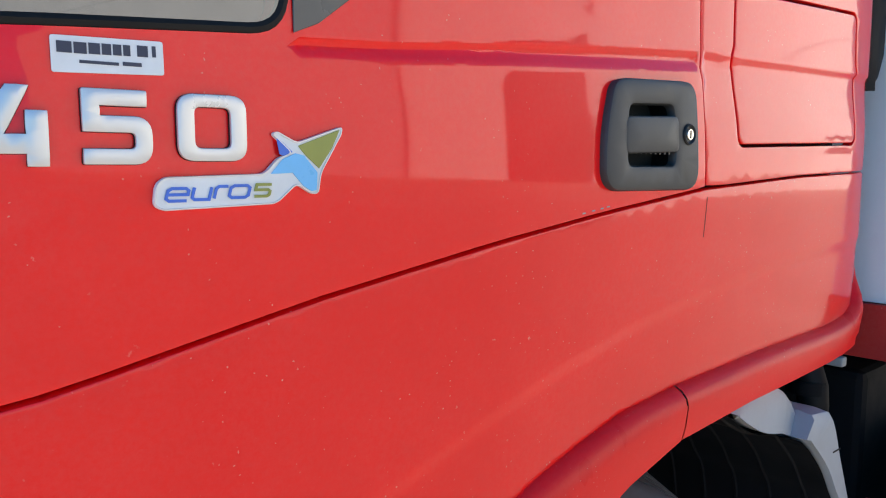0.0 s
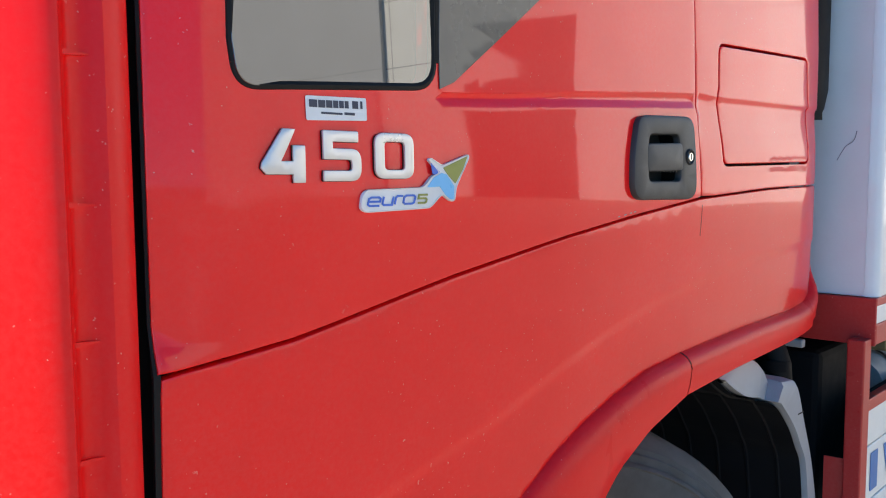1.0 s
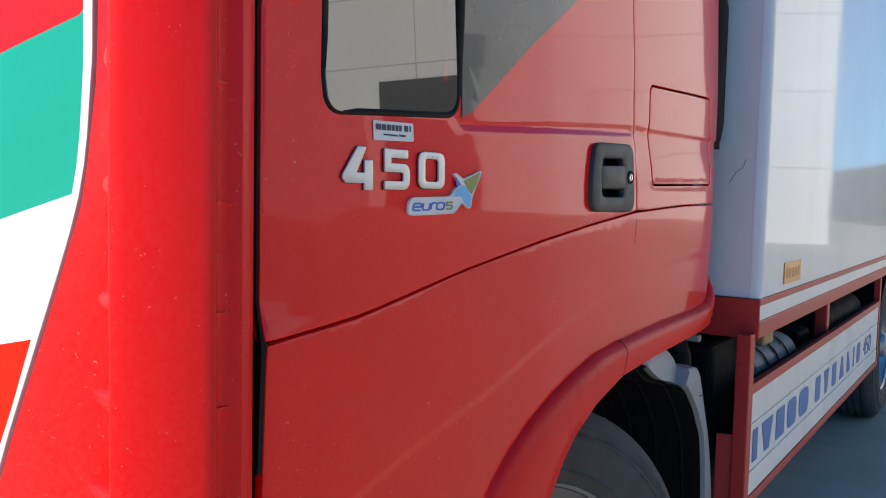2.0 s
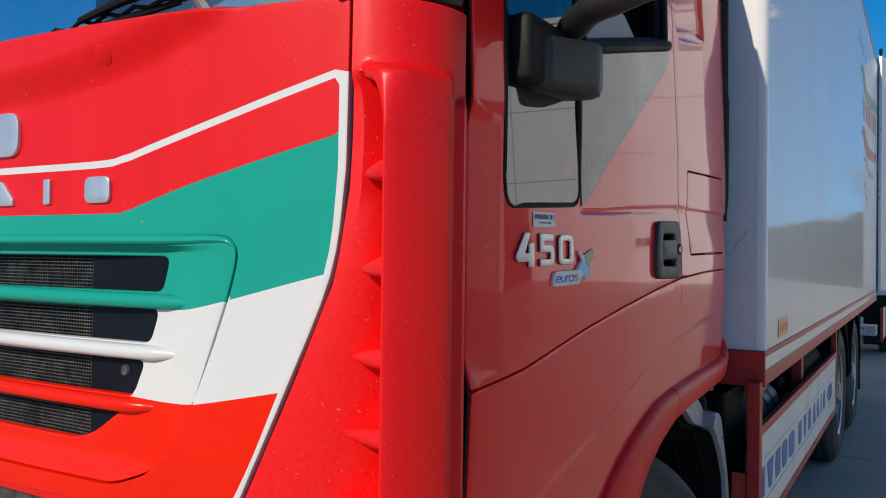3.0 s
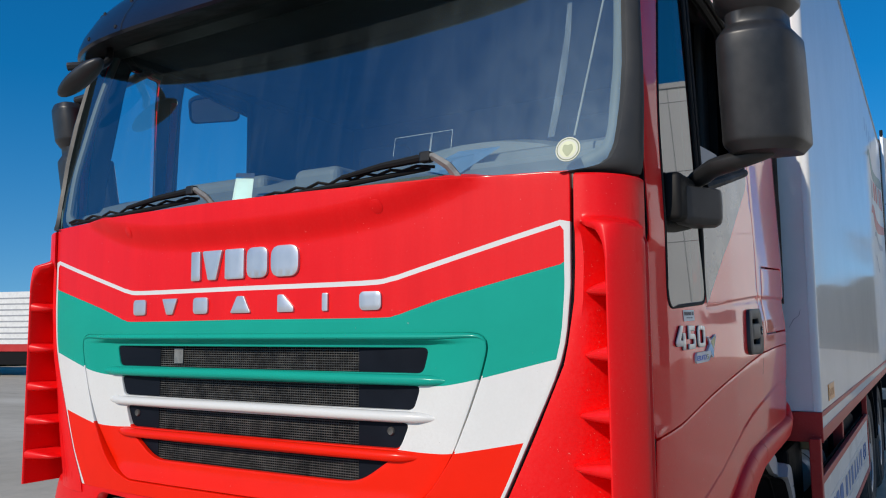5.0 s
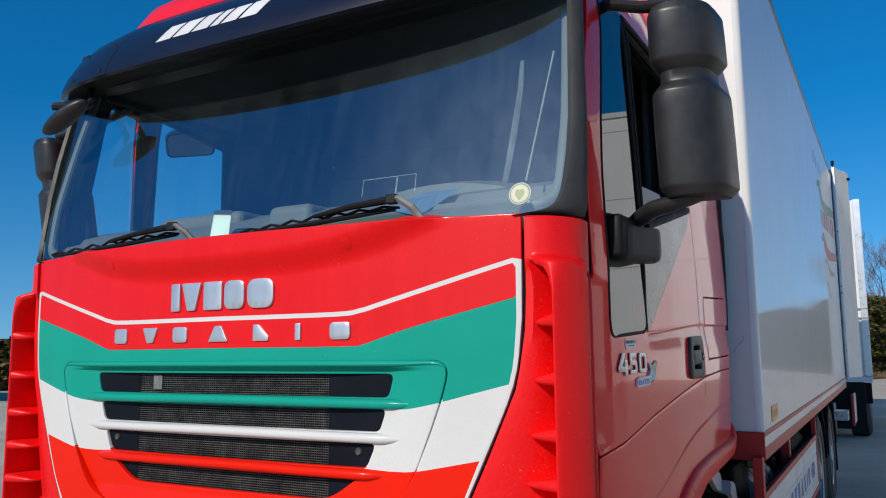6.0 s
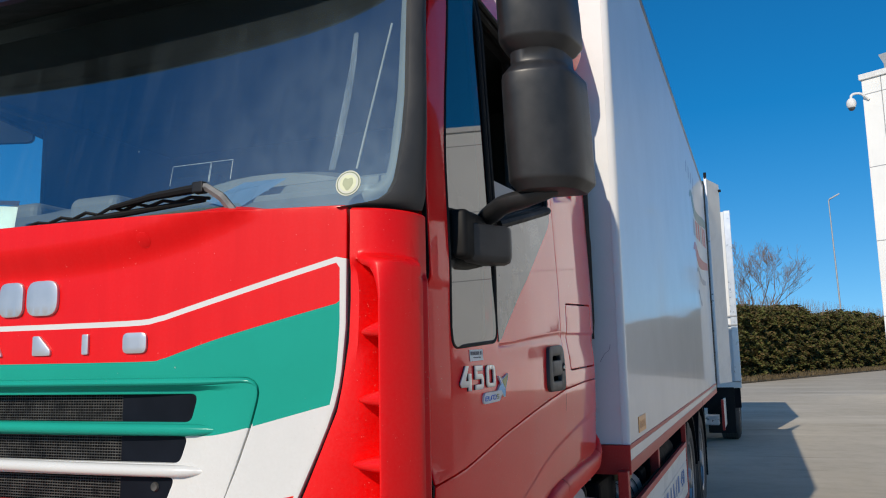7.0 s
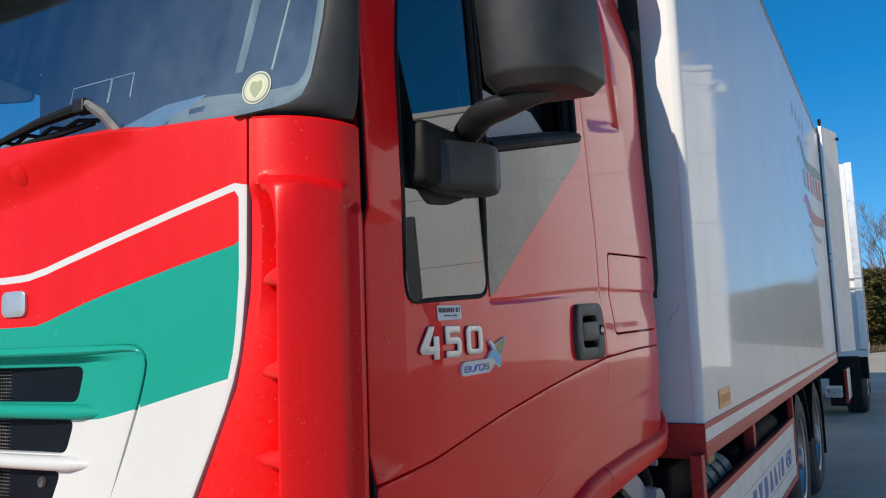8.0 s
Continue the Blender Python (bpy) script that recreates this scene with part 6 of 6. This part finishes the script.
    part("base_rail", box_bm((x0, L0 - 0.003, 1.0705), (x1, L1, 1.1175), 0.002), BOX_WHITE, box, "white base rail band")
    part("base_rail", box_bm((x0, L0 - 0.004, 1.015), (x1 + 0.002 * sgn, L1, 1.070), 0.004), FRAME_RED, box, "dull red base rail")
part("front_sill", box_bm((-1.2792, L0 - 0.012, 1.013), (1.2792, L0 - 0.0045, 1.139), 0.003), FRAME_RED, box, "red front sill of the box")
part("sill_beam", box_bm((-1.238, L0 - 0.004, 1.02), (1.238, L0 + 0.06, 1.138), 0.004), FRAME_RED, box, "red front sill of the box")
part("box_floor", box_bm((-1.235, L0 + 0.06, 1.02), (1.235, L1, 1.10)), DARK, box)
part("reflector", box_bm((1.2756, 2.41, 1.163), (1.2785, 2.66, 1.238), 0.001), AMBER, box, "orange reflector plate with faint print")
for k in range(5):
    part("print_bar", box_bm((1.2786, 2.435 + k * 0.043, 1.182), (1.2790, 2.462 + k * 0.043, 1.215)), PRINT_AMBER, box)
# scratches on the front wall
for pts in (((1.165, L0 - 0.001, 1.50), (1.185, L0 - 0.001, 1.535), (1.205, L0 - 0.001, 1.55), (1.212, L0 - 0.001, 1.575)),):
    part("scratch", tube_bm(smooth_path(pts, 4), [0.0012] * 12 + [0.0022], 5, flat=0.5), INK, box)


def box_side(y, z, off=0.0):
    return Vector((1.2752 + off, y, z))


def wave(top, low, m):
    """A wavy field between an upper and a lower line."""
    lp = curve2(top, 5) + curve2(low, 5)[::-1]
    part("swirl_graphic", panel(lp, box_side, [], [], r=0.0002, depth=0.0003, off=0.0008, seg=0.12), m, box, "wavy graphic on the box side")


wave([(6.87, 3.15), (7.10, 3.24), (7.35, 3.23), (7.70, 3.13), (8.30, 3.16), (9.05, 3.24), (9.65, 3.28)], [(6.95, 3.13), (7.10, 3.17), (7.25, 3.10), (7.55, 3.01), (8.30, 3.04), (9.05, 3.12), (9.65, 3.18)], GFX_GREEN)
wave([(7.06, 2.62), (7.30, 2.71), (7.55, 2.71), (7.95, 2.63), (8.60, 2.64), (9.60, 2.71)], [(7.10, 2.60), (7.30, 2.62), (7.50, 2.54), (7.90, 2.49), (8.60, 2.53), (9.60, 2.62)], GFX_RED)
wave([(7.40, 2.43), (7.70, 2.47), (8.20, 2.40), (8.95, 2.42)], [(7.45, 2.40), (7.70, 2.42), (8.20, 2.33), (8.95, 2.37)], GFX_GREY)
wave([(7.45, 2.20), (7.60, 2.22), (7.80, 2.12), (8.00, 2.10)], [(7.48, 2.17), (7.60, 2.16), (7.78, 2.07), (8.00, 2.06)], GFX_GREY)
for k in range(6):
    y = 7.25 + k * 0.38
    part("graphic_bar", panel([(y, 2.78 + 0.02 * k), (y + 0.27, 2.79 + 0.02 * k), (y + 0.24, 2.97 + 0.03 * k), (y - 0.03, 2.96 + 0.03 * k)], box_side, [], [], r=0.0002, depth=0.0003, off=0.0008), GFX_RED if k % 3 else GFX_GREY, box, "plain bar graphic on the box side")
for k in range(4):
    y = 6.60 + k * 0.30
    part("graphic_bar", panel([(y, 3.33), (y + 0.10, 3.33), (y + 0.16, 3.46), (y + 0.06, 3.46)], box_side, [], [], r=0.0002, depth=0.0003, off=0.0008), GFX_GREY, box, "plain bar graphic on the box side")

# side guard boards under the box
for sgn in (1, -1):
    xb = 1.262 * sgn
    guard = part("side_guard", box_bm((min(xb, xb - 0.03 * sgn), 2.10, 0.735), (max(xb, xb - 0.03 * sgn), 4.94, 0.835), 0.004), GUARD_WHITE, truck, "white side guard boards with red edges and blue bars")
    part("guard_board", box_bm((min(xb, xb - 0.028 * sgn) - 0.001, 2.10, 0.578), (max(xb, xb - 0.028 * sgn) - 0.001, 4.94, 0.731), 0.003), GUARD_WHITE, guard)
    part("guard_board", box_bm((min(xb, xb - 0.03 * sgn), 2.10, 0.50), (max(xb, xb - 0.03 * sgn), 4.94, 0.574), 0.003), GUARD_WHITE, guard)
    part("guard_edge", box_bm((xb - 0.018, 2.099, 0.8355), (xb + 0.006, 4.95, 0.868), 0.003), FRAME_RED, guard, "dull red top edge")
    part("guard_edge", box_bm((xb - 0.018, 2.099, 0.47), (xb + 0.006, 4.95, 0.4995), 0.003), FRAME_RED, guard, "dull red lower edge")
    part("guard_cap", box_bm((xb - 0.03, 4.941, 0.47), (xb + 0.004, 4.985, 1.014), 0.004), FRAME_RED, guard, "red end post")
    part("guard_post", box_bm((xb - 0.017 - 0.017 * sgn, 2.044, 0.44), (xb + 0.017 - 0.017 * sgn + 0.010 * sgn, 2.098, 1.034), 0.004), FRAME_RED, guard, "red steel post")
    part("guard_post", box_bm((xb - 0.085, 3.50, 0.44), (xb - 0.032, 3.56, 1.014), 0.005), FRAME_RED, guard, "red steel post")
    part("guard_flange", box_bm((xb - 0.040, 2.100, 0.50), (xb - 0.030, 4.94, 0.86)), DARK, guard)
    part("red_flap", loft_bm([[(sgn * 1.178, 2.052, z0), (sgn * 1.243, 2.062, z0), (sgn * 1.243, 2.068, z0), (sgn * 1.178, 2.058, z0)] for z0 in (0.42, 0.71)]), FRAME_RED, guard, "red steel side plate")
guard = [o for o in truck.children if o.name.startswith("side_guard")][0]
for shape, y, wd, rd in ((BLOCK, 2.16, 0.06, 0.004), (WEDGE_DOWN, 2.27, 0.15, 0.006), (BLOCK, 2.47, 0.12, 0.008), (BLOCK, 2.64, 0.14, 0.035), (BLOCK, 2.83, 0.17, 0.045), (BLOCK, 3.14, 0.10, 0.02), (WEDGE_DOWN, 3.32, 0.11, 0.004), (BLOCK, 3.51, 0.10, 0.02), (WEDGE_UP, 3.70, 0.12, 0.004), (HALF, 3.90, 0.09, 0.004), (BLOCK, 4.08, 0.035, 0.004), (BLOCK, 4.20, 0.10, 0.02)):
    lp = plate_loop(shape, y, y + wd, 0.602, 0.708, rd)
    part("lettering_bar", panel(lp, lambda u, v, off=0.0: Vector((1.2622 + off, u, v)), [], [], r=0.0004, depth=0.001, off=0.001, seg=0.03), BLUE, guard, "plain blue lettering bar")
bm = text_bm("450", 0.10, 0.27, 0.002)
for v in bm.verts:
    v.co = Vector((1.2615 + v.co.z, 4.42 + v.co.x, 0.604 + v.co.y))
part("lettering", bm, BLUE, guard, "blue number on the side guard")
tank = part("air_tank", loft_bm([[(1.06 + 0.10 * math.cos(a), yy, 0.78 + 0.095 * math.sin(a)) for a in lin(0, 2 * math.pi, 20, endpoint=False)] for yy in spread(2.62, 3.25, 0.08)]), TANK, truck, "grey strapped tank", smooth=True)
for yy in (2.76, 2.92, 3.08):
    part("strap", lathe_bm([(0.103, -0.012), (0.103, 0.012)], (0, 0, 0), 24), DARK, tank).matrix_basis = pose(1.06, yy, 0.78, 0, 0, 90)
part("valve_block", box_bm((1.13, 2.50, 0.925), (1.20, 2.64, 1.0), 0.008), plain("old_brass", (0.28, 0.2, 0.1), 0.5, metal=0.4), truck, "dull brass valve block")
part("battery_box", box_bm((0.70, 3.36, 0.50), (1.14, 3.60, 0.86), 0.02), DARK, truck)
part("fuel_tank", box_bm((0.62, 3.65, 0.42), (1.19, 4.85, 0.92), 0.08, 4), DARK, truck, smooth=True)
part("exhaust_pipe", tube_bm([(1.0, 2.5, 0.42), (1.08, 2.6, 0.38), (1.14, 2.66, 0.36)], 0.05, 14), DARK, truck, smooth=True)

# ---- drawbar trailer behind ----
trailer = thing("trailer", (0.2, 15.0, 0), "white box drawbar trailer standing behind the truck", "trailer")
YAW = math.atan2(0.12, 5.9)
tm = Matrix.Translation((1.525, 12.9, 0)) @ Matrix.Rotation(YAW, 4, "Z")


def tpart(name, bm, m, parent=trailer, label="", smooth=False):
    bm.transform(tm)
    return part(name, bm, m, parent, label, smooth)


tb = tpart("box_body", box_bm((-2.55, 0.0, 1.06), (0.0, 5.95, 3.95), 0.012), BOX_WHITE, trailer, "white trailer box")
tpart("front_frame", box_bm((-0.10, -0.03, 1.06), (0.006, 0.0, 3.96), 0.006), ALU, tb)
tpart("base_rail", box_bm((-2.55, -0.01, 0.95), (0.003, 5.95, 1.055), 0.01), GUARD_WHITE, tb, "white base rail")
tpart("chassis", box_bm((-1.8, 0.3, 0.6), (-0.75, 5.8, 0.95)), DARK, trailer)
tpart("base_skirt", box_bm((-2.5, 0.02, 0.62), (-0.02, 0.10, 0.949), 0.01), DARK, trailer)
skirt = part("side_skirt", box_bm((1.272, 11.06, 0.44), (1.300, 14.4, 0.84), 0.004), GUARD_WHITE, trailer, "white trailer side skirt")
part("skirt_edge", box_bm((1.268, 11.0, 0.42), (1.303, 11.058, 0.86), 0.006), FRAME_RED, skirt, "dull red front edge")
part("mud_flap", box_bm((1.02, 11.9, 0.30), (1.43, 11.92, 1.0), 0.003), BLACK_MATT, trailer, "black rubber mud flap")
for zz in (1.99, 2.14):
    tpart("latch_bar", box_bm((-0.20, -0.045, zz), (0.0, -0.0305, zz + 0.02), 0.003), GUARD, tb, "grey latch bar")
tpart("drawbar", tube_bm([(-1.27, 0.4, 0.75), (-1.27, -3.0, 0.72)], 0.07, 10), DARK, trailer, smooth=True)
for yy in (1.25, 4.3):
    for xo, sg in ((-0.06, 1), (-2.49, -1)):
        w = wheel(trailer, 1.525 + xo - math.sin(YAW) * yy, 12.9 + yy, sg, rad=0.50)
part("step", box_bm((1.04, 10.9, 0.50), (1.23, 11.15, 0.64), 0.01), ALU, trailer, "grey step plate")
# tall white door leaf swung out at the box's rear corner
leaf = part("rear_door", loft_bm([[(1.318, 9.95, z), (1.455, 10.45, z), (1.418, 10.46, z), (1.281, 9.96, z)] for z in (1.13, 3.93)]), GUARD_WHITE, truck, "white rear door leaf swung open")
part("door_edge", box_bm((1.279, 9.925, 1.12), (1.319, 9.949, 3.95), 0.006), ALU, leaf)
# added black block standing in for the dark gap behind the box
part("door_gasket", box_bm((1.240, 9.81, 1.08), (1.278, 9.95, 3.88)), BLACK_MATT, leaf)
part("hinge", tube_bm([(1.30, 9.94, 3.93), (1.30, 9.94, 4.02)], 0.02, 8), BLACK_MATT, leaf)
part("hinge", tube_bm([(1.44, 10.42, 3.84), (1.48, 10.43, 3.84)], 0.02, 8), BLACK_MATT, leaf)

# ---- surroundings ----
rng = random.Random(7)


def leaves(a, b, depth, height, count, m, name, label, size=0.16, low=0.1):
    """A hedge of many leaf clumps along the line a to b."""
    a, b = Vector((*a, 0)), Vector((*b, 0))
    d = (b - a).normalized()
    n = Vector((-d.y, d.x, 0))
    ln = (b - a).length
    verts, faces, mi = [], [], []
    for k in range(count):
        s = rng.random() * ln
        top = height * (0.90 + 0.17 * noise.noise(Vector((s * 0.28, 3.1, 0))) + 0.09 * noise.noise(Vector((s * 2.1, 0.4, 0))))
        h = low + (top - low) * rng.random() ** 0.75
        bulge = depth * (0.47 + 0.10 * noise.noise(Vector((s * 0.6, h * 0.9, 5.0))) + 0.24 * noise.noise(Vector((s * 1.5, h * 3.0, 1.0)))) * (1 - 0.35 * (h / height) ** 4)
        side = 1 if rng.random() < 0.75 else -1
        off = side * bulge * (0.75 + 0.3 * rng.random()) if h < top * 0.9 else rng.uniform(-1, 1) * bulge
        p = a + d * s - n * off + Vector((0, 0, h))
        w = size * rng.uniform(0.5, 1.3)
        ax = Vector((rng.uniform(-1, 1), rng.uniform(-1, 1), rng.uniform(-0.45, 0.25))).normalized()
        bx = ax.cross(Vector((rng.uniform(-1, 1), rng.uniform(-1, 1), rng.uniform(0.2, 1)))).normalized()
        o = len(verts)
        verts += [p - ax * w, p + bx * w * 0.45, p + ax * w, p - bx * w * 0.45]
        faces.append((o, o + 1, o + 2, o + 3))
        mi.append(0 if rng.random() < 0.62 else 1)
    me = bpy.data.meshes.new(name)
    me.from_pydata([tuple(v) for v in verts], [], faces)
    for q in m:
        me.materials.append(q)
    me.polygons.foreach_set("material_index", mi)
    ob = new(name, me)
    return ob


HA, HB = (-1.7, 42.0), (15.7, 88.8)
hedge = tagged(leaves(HA, HB, 2.6, 4.75, 230000, [LEAF_A, LEAF_B], "hedge", "", 0.115), "tall clipped hedge in early spring green and brown", "hedge", kind="stuff")
d = (Vector((*HB, 0)) - Vector((*HA, 0)))
ang = math.atan2(d.y, d.x)
bm = box_bm((0, -0.75, 0.0), (d.length, 0.75, 3.9), 0.3, 2)
bm.transform(Matrix.Translation((*HA, 0)) @ Matrix.Rotation(ang, 4, "Z"))
tagged(part("hedge_core", bm, LEAF_A), "dark inner mass of the hedge", "hedge", kind="stuff")
bm = box_bm((0, -2.6, -0.2), (d.length, 1.5, 0.10), 0.05, 2)
bm.transform(Matrix.Translation((*HA, 0)) @ Matrix.Rotation(ang, 4, "Z"))
tagged(part("verge", bm, VERGE), "grass verge below the hedge", "verge", kind="structure")
nrm = Vector((d.y, -d.x, 0)).normalized()
gv, gf = [], []
for k in range(5000):
    p = Vector((*HA, 0)) + d * rng.random() + nrm * rng.uniform(0.9, 2.6)
    w, h, a = rng.uniform(0.02, 0.06), rng.uniform(0.08, 0.32), rng.uniform(0, math.pi)
    o = len(gv)
    e = Vector((math.cos(a), math.sin(a), 0)) * w
    gv += [p - e + Vector((0, 0, 0.08)), p + e + Vector((0, 0, 0.08)), p + Vector((rng.uniform(-0.1, 0.1), rng.uniform(-0.1, 0.1), h + 0.08))]
    gf.append((o, o + 1, o + 2))
me = bpy.data.meshes.new("grass")
me.from_pydata([tuple(v) for v in gv], [], gf)
me.materials.append(VERGE)
me.materials.append(LEAF_B)
tagged(new("grass", me), "ragged grass and weeds on the verge", "grass", kind="stuff")
# twigs sticking out of the hedge top
bm = bmesh.new()
for k in range(560):
    p = Vector((*HA, 0)) + d * rng.random() + nrm * rng.uniform(-0.7, 0.7) + Vector((0, 0, 4.0))
    tip = p + Vector((rng.uniform(-0.25, 0.25), rng.uniform(-0.25, 0.25), rng.uniform(0.4, 1.3)))
    tube_bm([p, p.lerp(tip, 0.5) + Vector((rng.uniform(-0.05, 0.05), 0, 0)), tip], [0.016, 0.011, 0.005], 3, bm=bm, caps=False)
tagged(part("hedge_twigs", bm, BARK), "bare twigs above the hedge", "twigs", kind="stuff")

# bare tree
tree = thing("tree", (1.95, 58.5, 0), "leafless tree behind the hedge", "tree")
bm = bmesh.new()
bt = bmesh.new()


def grow(bmx, p, dr, ln, rad, lev):
    n = 4
    pts, rs = [p], [rad]
    for k in range(n):
        dr = (dr + Vector((rng.gauss(0, 0.10), rng.gauss(0, 0.10), 0.05))).normalized()
        p = p + dr * ln / n
        pts.append(p)
        rs.append(max(0.0075, rad * (1 - 0.45 * (k + 1) / n)))
    tube_bm(pts, rs, 6 if lev < 2 else 3, bm=bmx, caps=False)
    if lev >= 5:
        return
    for k in range(6 if lev == 0 else 4 if lev < 4 else 3):
        j = rng.choice((2, 3, 4)) if lev else rng.choice((2, 3, 4))
        a = rng.uniform(0, 2 * math.pi)
        side = Vector((math.cos(a), math.sin(a), 0.15))
        nd = (dr * 0.75 + side * rng.uniform(0.3, 0.8)).normalized()
        grow(bt, pts[j], nd, ln * rng.uniform(0.52, 0.72), rs[j] * 0.66, lev + 1)


grow(bm, Vector((1.95, 58.5, 0)), Vector((0.02, 0, 1)), 4.3, 0.13, 0)
part("trunk", bm, BARK, tree, smooth=True)
part("crown", bt, BARK, tree, "bare branches and twigs", smooth=True)

# street lamp
lamp = thing("street_lamp", (8.05, 67.2, 0), "tall galvanised street lamp by the hedge", "street lamp")
part("pole", tube_bm([(8.05, 67.2, 0), (7.96, 67.2, 5.6), (7.80, 67.2, 13.3)], [0.075, 0.065, 0.045], 10), POLE, lamp, smooth=True)
part("arm", tube_bm([(7.80, 67.2, 13.2), (7.86, 67.2, 13.37), (8.02, 67.18, 13.46)], 0.05, 8), POLE, lamp, smooth=True)
part("lamp_head", loft_bm([[(7.83 + s * 0.76, 67.15 + yy * (1 - 0.3 * s), 13.32 + 0.39 * s + zz) for yy, zz in ((-0.17, 0), (0.17, 0), (0.13, 0.10), (-0.13, 0.10))] for s in (0, 0.3, 1.0)]), GUARD, lamp, "grey flat lamp head")

# pale industrial hall at the yard's edge, its front aslant to the truck
hall = thing("building", (6.05, 30.6, 0), "pale panelled industrial building with a flat roof", "building")
HALL = Matrix.Translation((6.05, 30.6, 0)) @ Matrix.Rotation(-math.atan(0.56), 4, "Z")


def hpart(name, bm, m, label="", parent=hall, smooth=False):
    bm.transform(HALL)
    return part(name, bm, m, parent, label, smooth)


hpart("wall", box_bm((0.0, 0.0, 0.0), (64.0, 18.0, 11.4), 0.02), WALLP)
hpart("parapet", box_bm((-0.06, -0.08, 11.402), (64.06, 18.06, 11.62), 0.02), FARWHITE, "pale parapet cap")
for z in (2.7, 5.4, 8.1, 10.83):
    hpart("panel_joint", box_bm((0.02, -0.004, z), (64.0, 0.002, z + 0.03)), GUARD)
for k in range(11):
    hpart("panel_joint", box_bm((0.66 + k * 6.0, -0.004, 0.0), (0.69 + k * 6.0, 0.002, 11.4)), GUARD)
hpart("wall", box_bm((25.0, -0.3, 0.0), (64.2, 17.9, 17.5), 0.02), CLADDING)
for z in (8.1, 12.6):
    hpart("panel_joint", box_bm((25.02, -0.304, z), (64.0, -0.298, z + 0.03)), GUARD)
hpart("camera_bracket", tube_bm(smooth_path([(0.22, -0.02, 10.62), (0.02, -0.18, 10.86), (-0.22, -0.34, 10.86), (-0.27, -0.36, 10.70)], 4), 0.045, 8), FARWHITE, smooth=True)
bm = bmesh.new()
bmesh.ops.create_uvsphere(bm, u_segments=20, v_segments=12, radius=0.17, matrix=Matrix.Translation((-0.27, -0.36, 10.52)) @ Matrix.Diagonal((1, 1, 1.25, 1)))
dome = hpart("camera_dome", bm, FARWHITE, "white camera dome", smooth=True)
bm = bmesh.new()
bmesh.ops.create_uvsphere(bm, u_segments=16, v_segments=8, radius=0.12, matrix=Matrix.Translation((-0.27, -0.36, 10.37)))
hpart("camera_eye", bm, DARK_HALL, "dark lens of the camera", dome, smooth=True)
band = hpart("window_band", box_bm((2.6, -0.06, 2.25), (6.2, -0.004, 3.15), 0.01), FARWHITE, "white window frame")
for k in range(3):
    hpart("pane", box_bm((2.70 + k * 1.17, -0.08, 2.33), (3.76 + k * 1.17, -0.062, 3.07)), DARK_HALL, "dark office window", band)
hpart("window_box", box_bm((1.15, -0.05, 9.9), (2.4, -0.004, 10.7), 0.01), GUARD, "grey wall panel")
hpart("roof_unit", loft_bm([[(x, y, z) for x, y in ((0.72 - f, 0.3), (1.9 + f, 0.3), (1.9 + f, 1.4), (0.72 - f, 1.4))] for z, f in ((11.63, 0.0), (11.9, 0.0), (12.25, 0.15), (12.3, 0.15))]), GUARD, "grey rooftop cowl")
# unseen block, added so the side window reflects something dark low down
hpart("dock_door", box_bm((15.2, -0.10, 0.0), (20.2, -0.006, 7.5), 0.02), DARK_HALL, "unseen dark block added for the side window's reflection")

# far left: white parked box trailer and hedge beyond
parked = thing("parked_trailer", (-29.0, 14.0, 0), "white ribbed trailer parked across the yard", "trailer")


def slab(z0, z1, inset=0.0):
    """A slice of the parked trailer, which stands aslant."""
    c = Vector((-29.7, 13.8))
    pts = [Vector(q) for q in ((-33.0, 12.0), (-24.5, 14.5), (-26.5, 15.75), (-35.0, 13.25))]
    pts = [q + (c - q).normalized() * inset for q in pts]
    return loft_bm([[(q.x, q.y, z) for q in pts] for z in (z0, z1)])


pb = part("box_body", slab(1.1, 2.9, 0.03), FARWHITE, parked)
for k in range(8):
    part("rib", slab(1.25 + k * 0.2, 1.30 + k * 0.2), GUARD, pb)
part("base_rail", slab(0.85, 1.095), FRAME_RED, parked, "red base rail")
part("chassis", slab(0.40, 0.849, 0.25), DARK, parked)
for x in (-31.5, -27.0):
    wheel(parked, x, 13.0 + (x + 29.0) * 0.29, 1, -60.0)
tagged(leaves((-38.0, 13.0), (-24.0, 36.0), 2.0, 2.6, 14000, [LEAF_B, LEAF_A], "hedge", "", 0.2), "brown hedge beyond the parked trailer", "hedge", kind="stuff")
bm = box_bm((0, -0.5, 0.0), (26.9, 0.5, 2.0), 0.2, 2)
bm.transform(Matrix.Translation((-38.0, 13.0, 0)) @ Matrix.Rotation(math.atan2(23.0, 14.0), 4, "Z"))
tagged(part("hedge_core", bm, LEAF_B), "dark inner mass of the hedge", "hedge", kind="stuff")
far_house = thing("far_building", (-1.0, 110.0, 0), "distant white building above the hedge", "building")
part("wall", box_bm((-6.0, 110.0, 0), (1.4, 118.0, 7.0), 0.05), FARWHITE, far_house)
part("roof", box_bm((-6.2, 109.8, 7.0), (1.6, 118.2, 7.3), 0.05), GUARD, far_house)
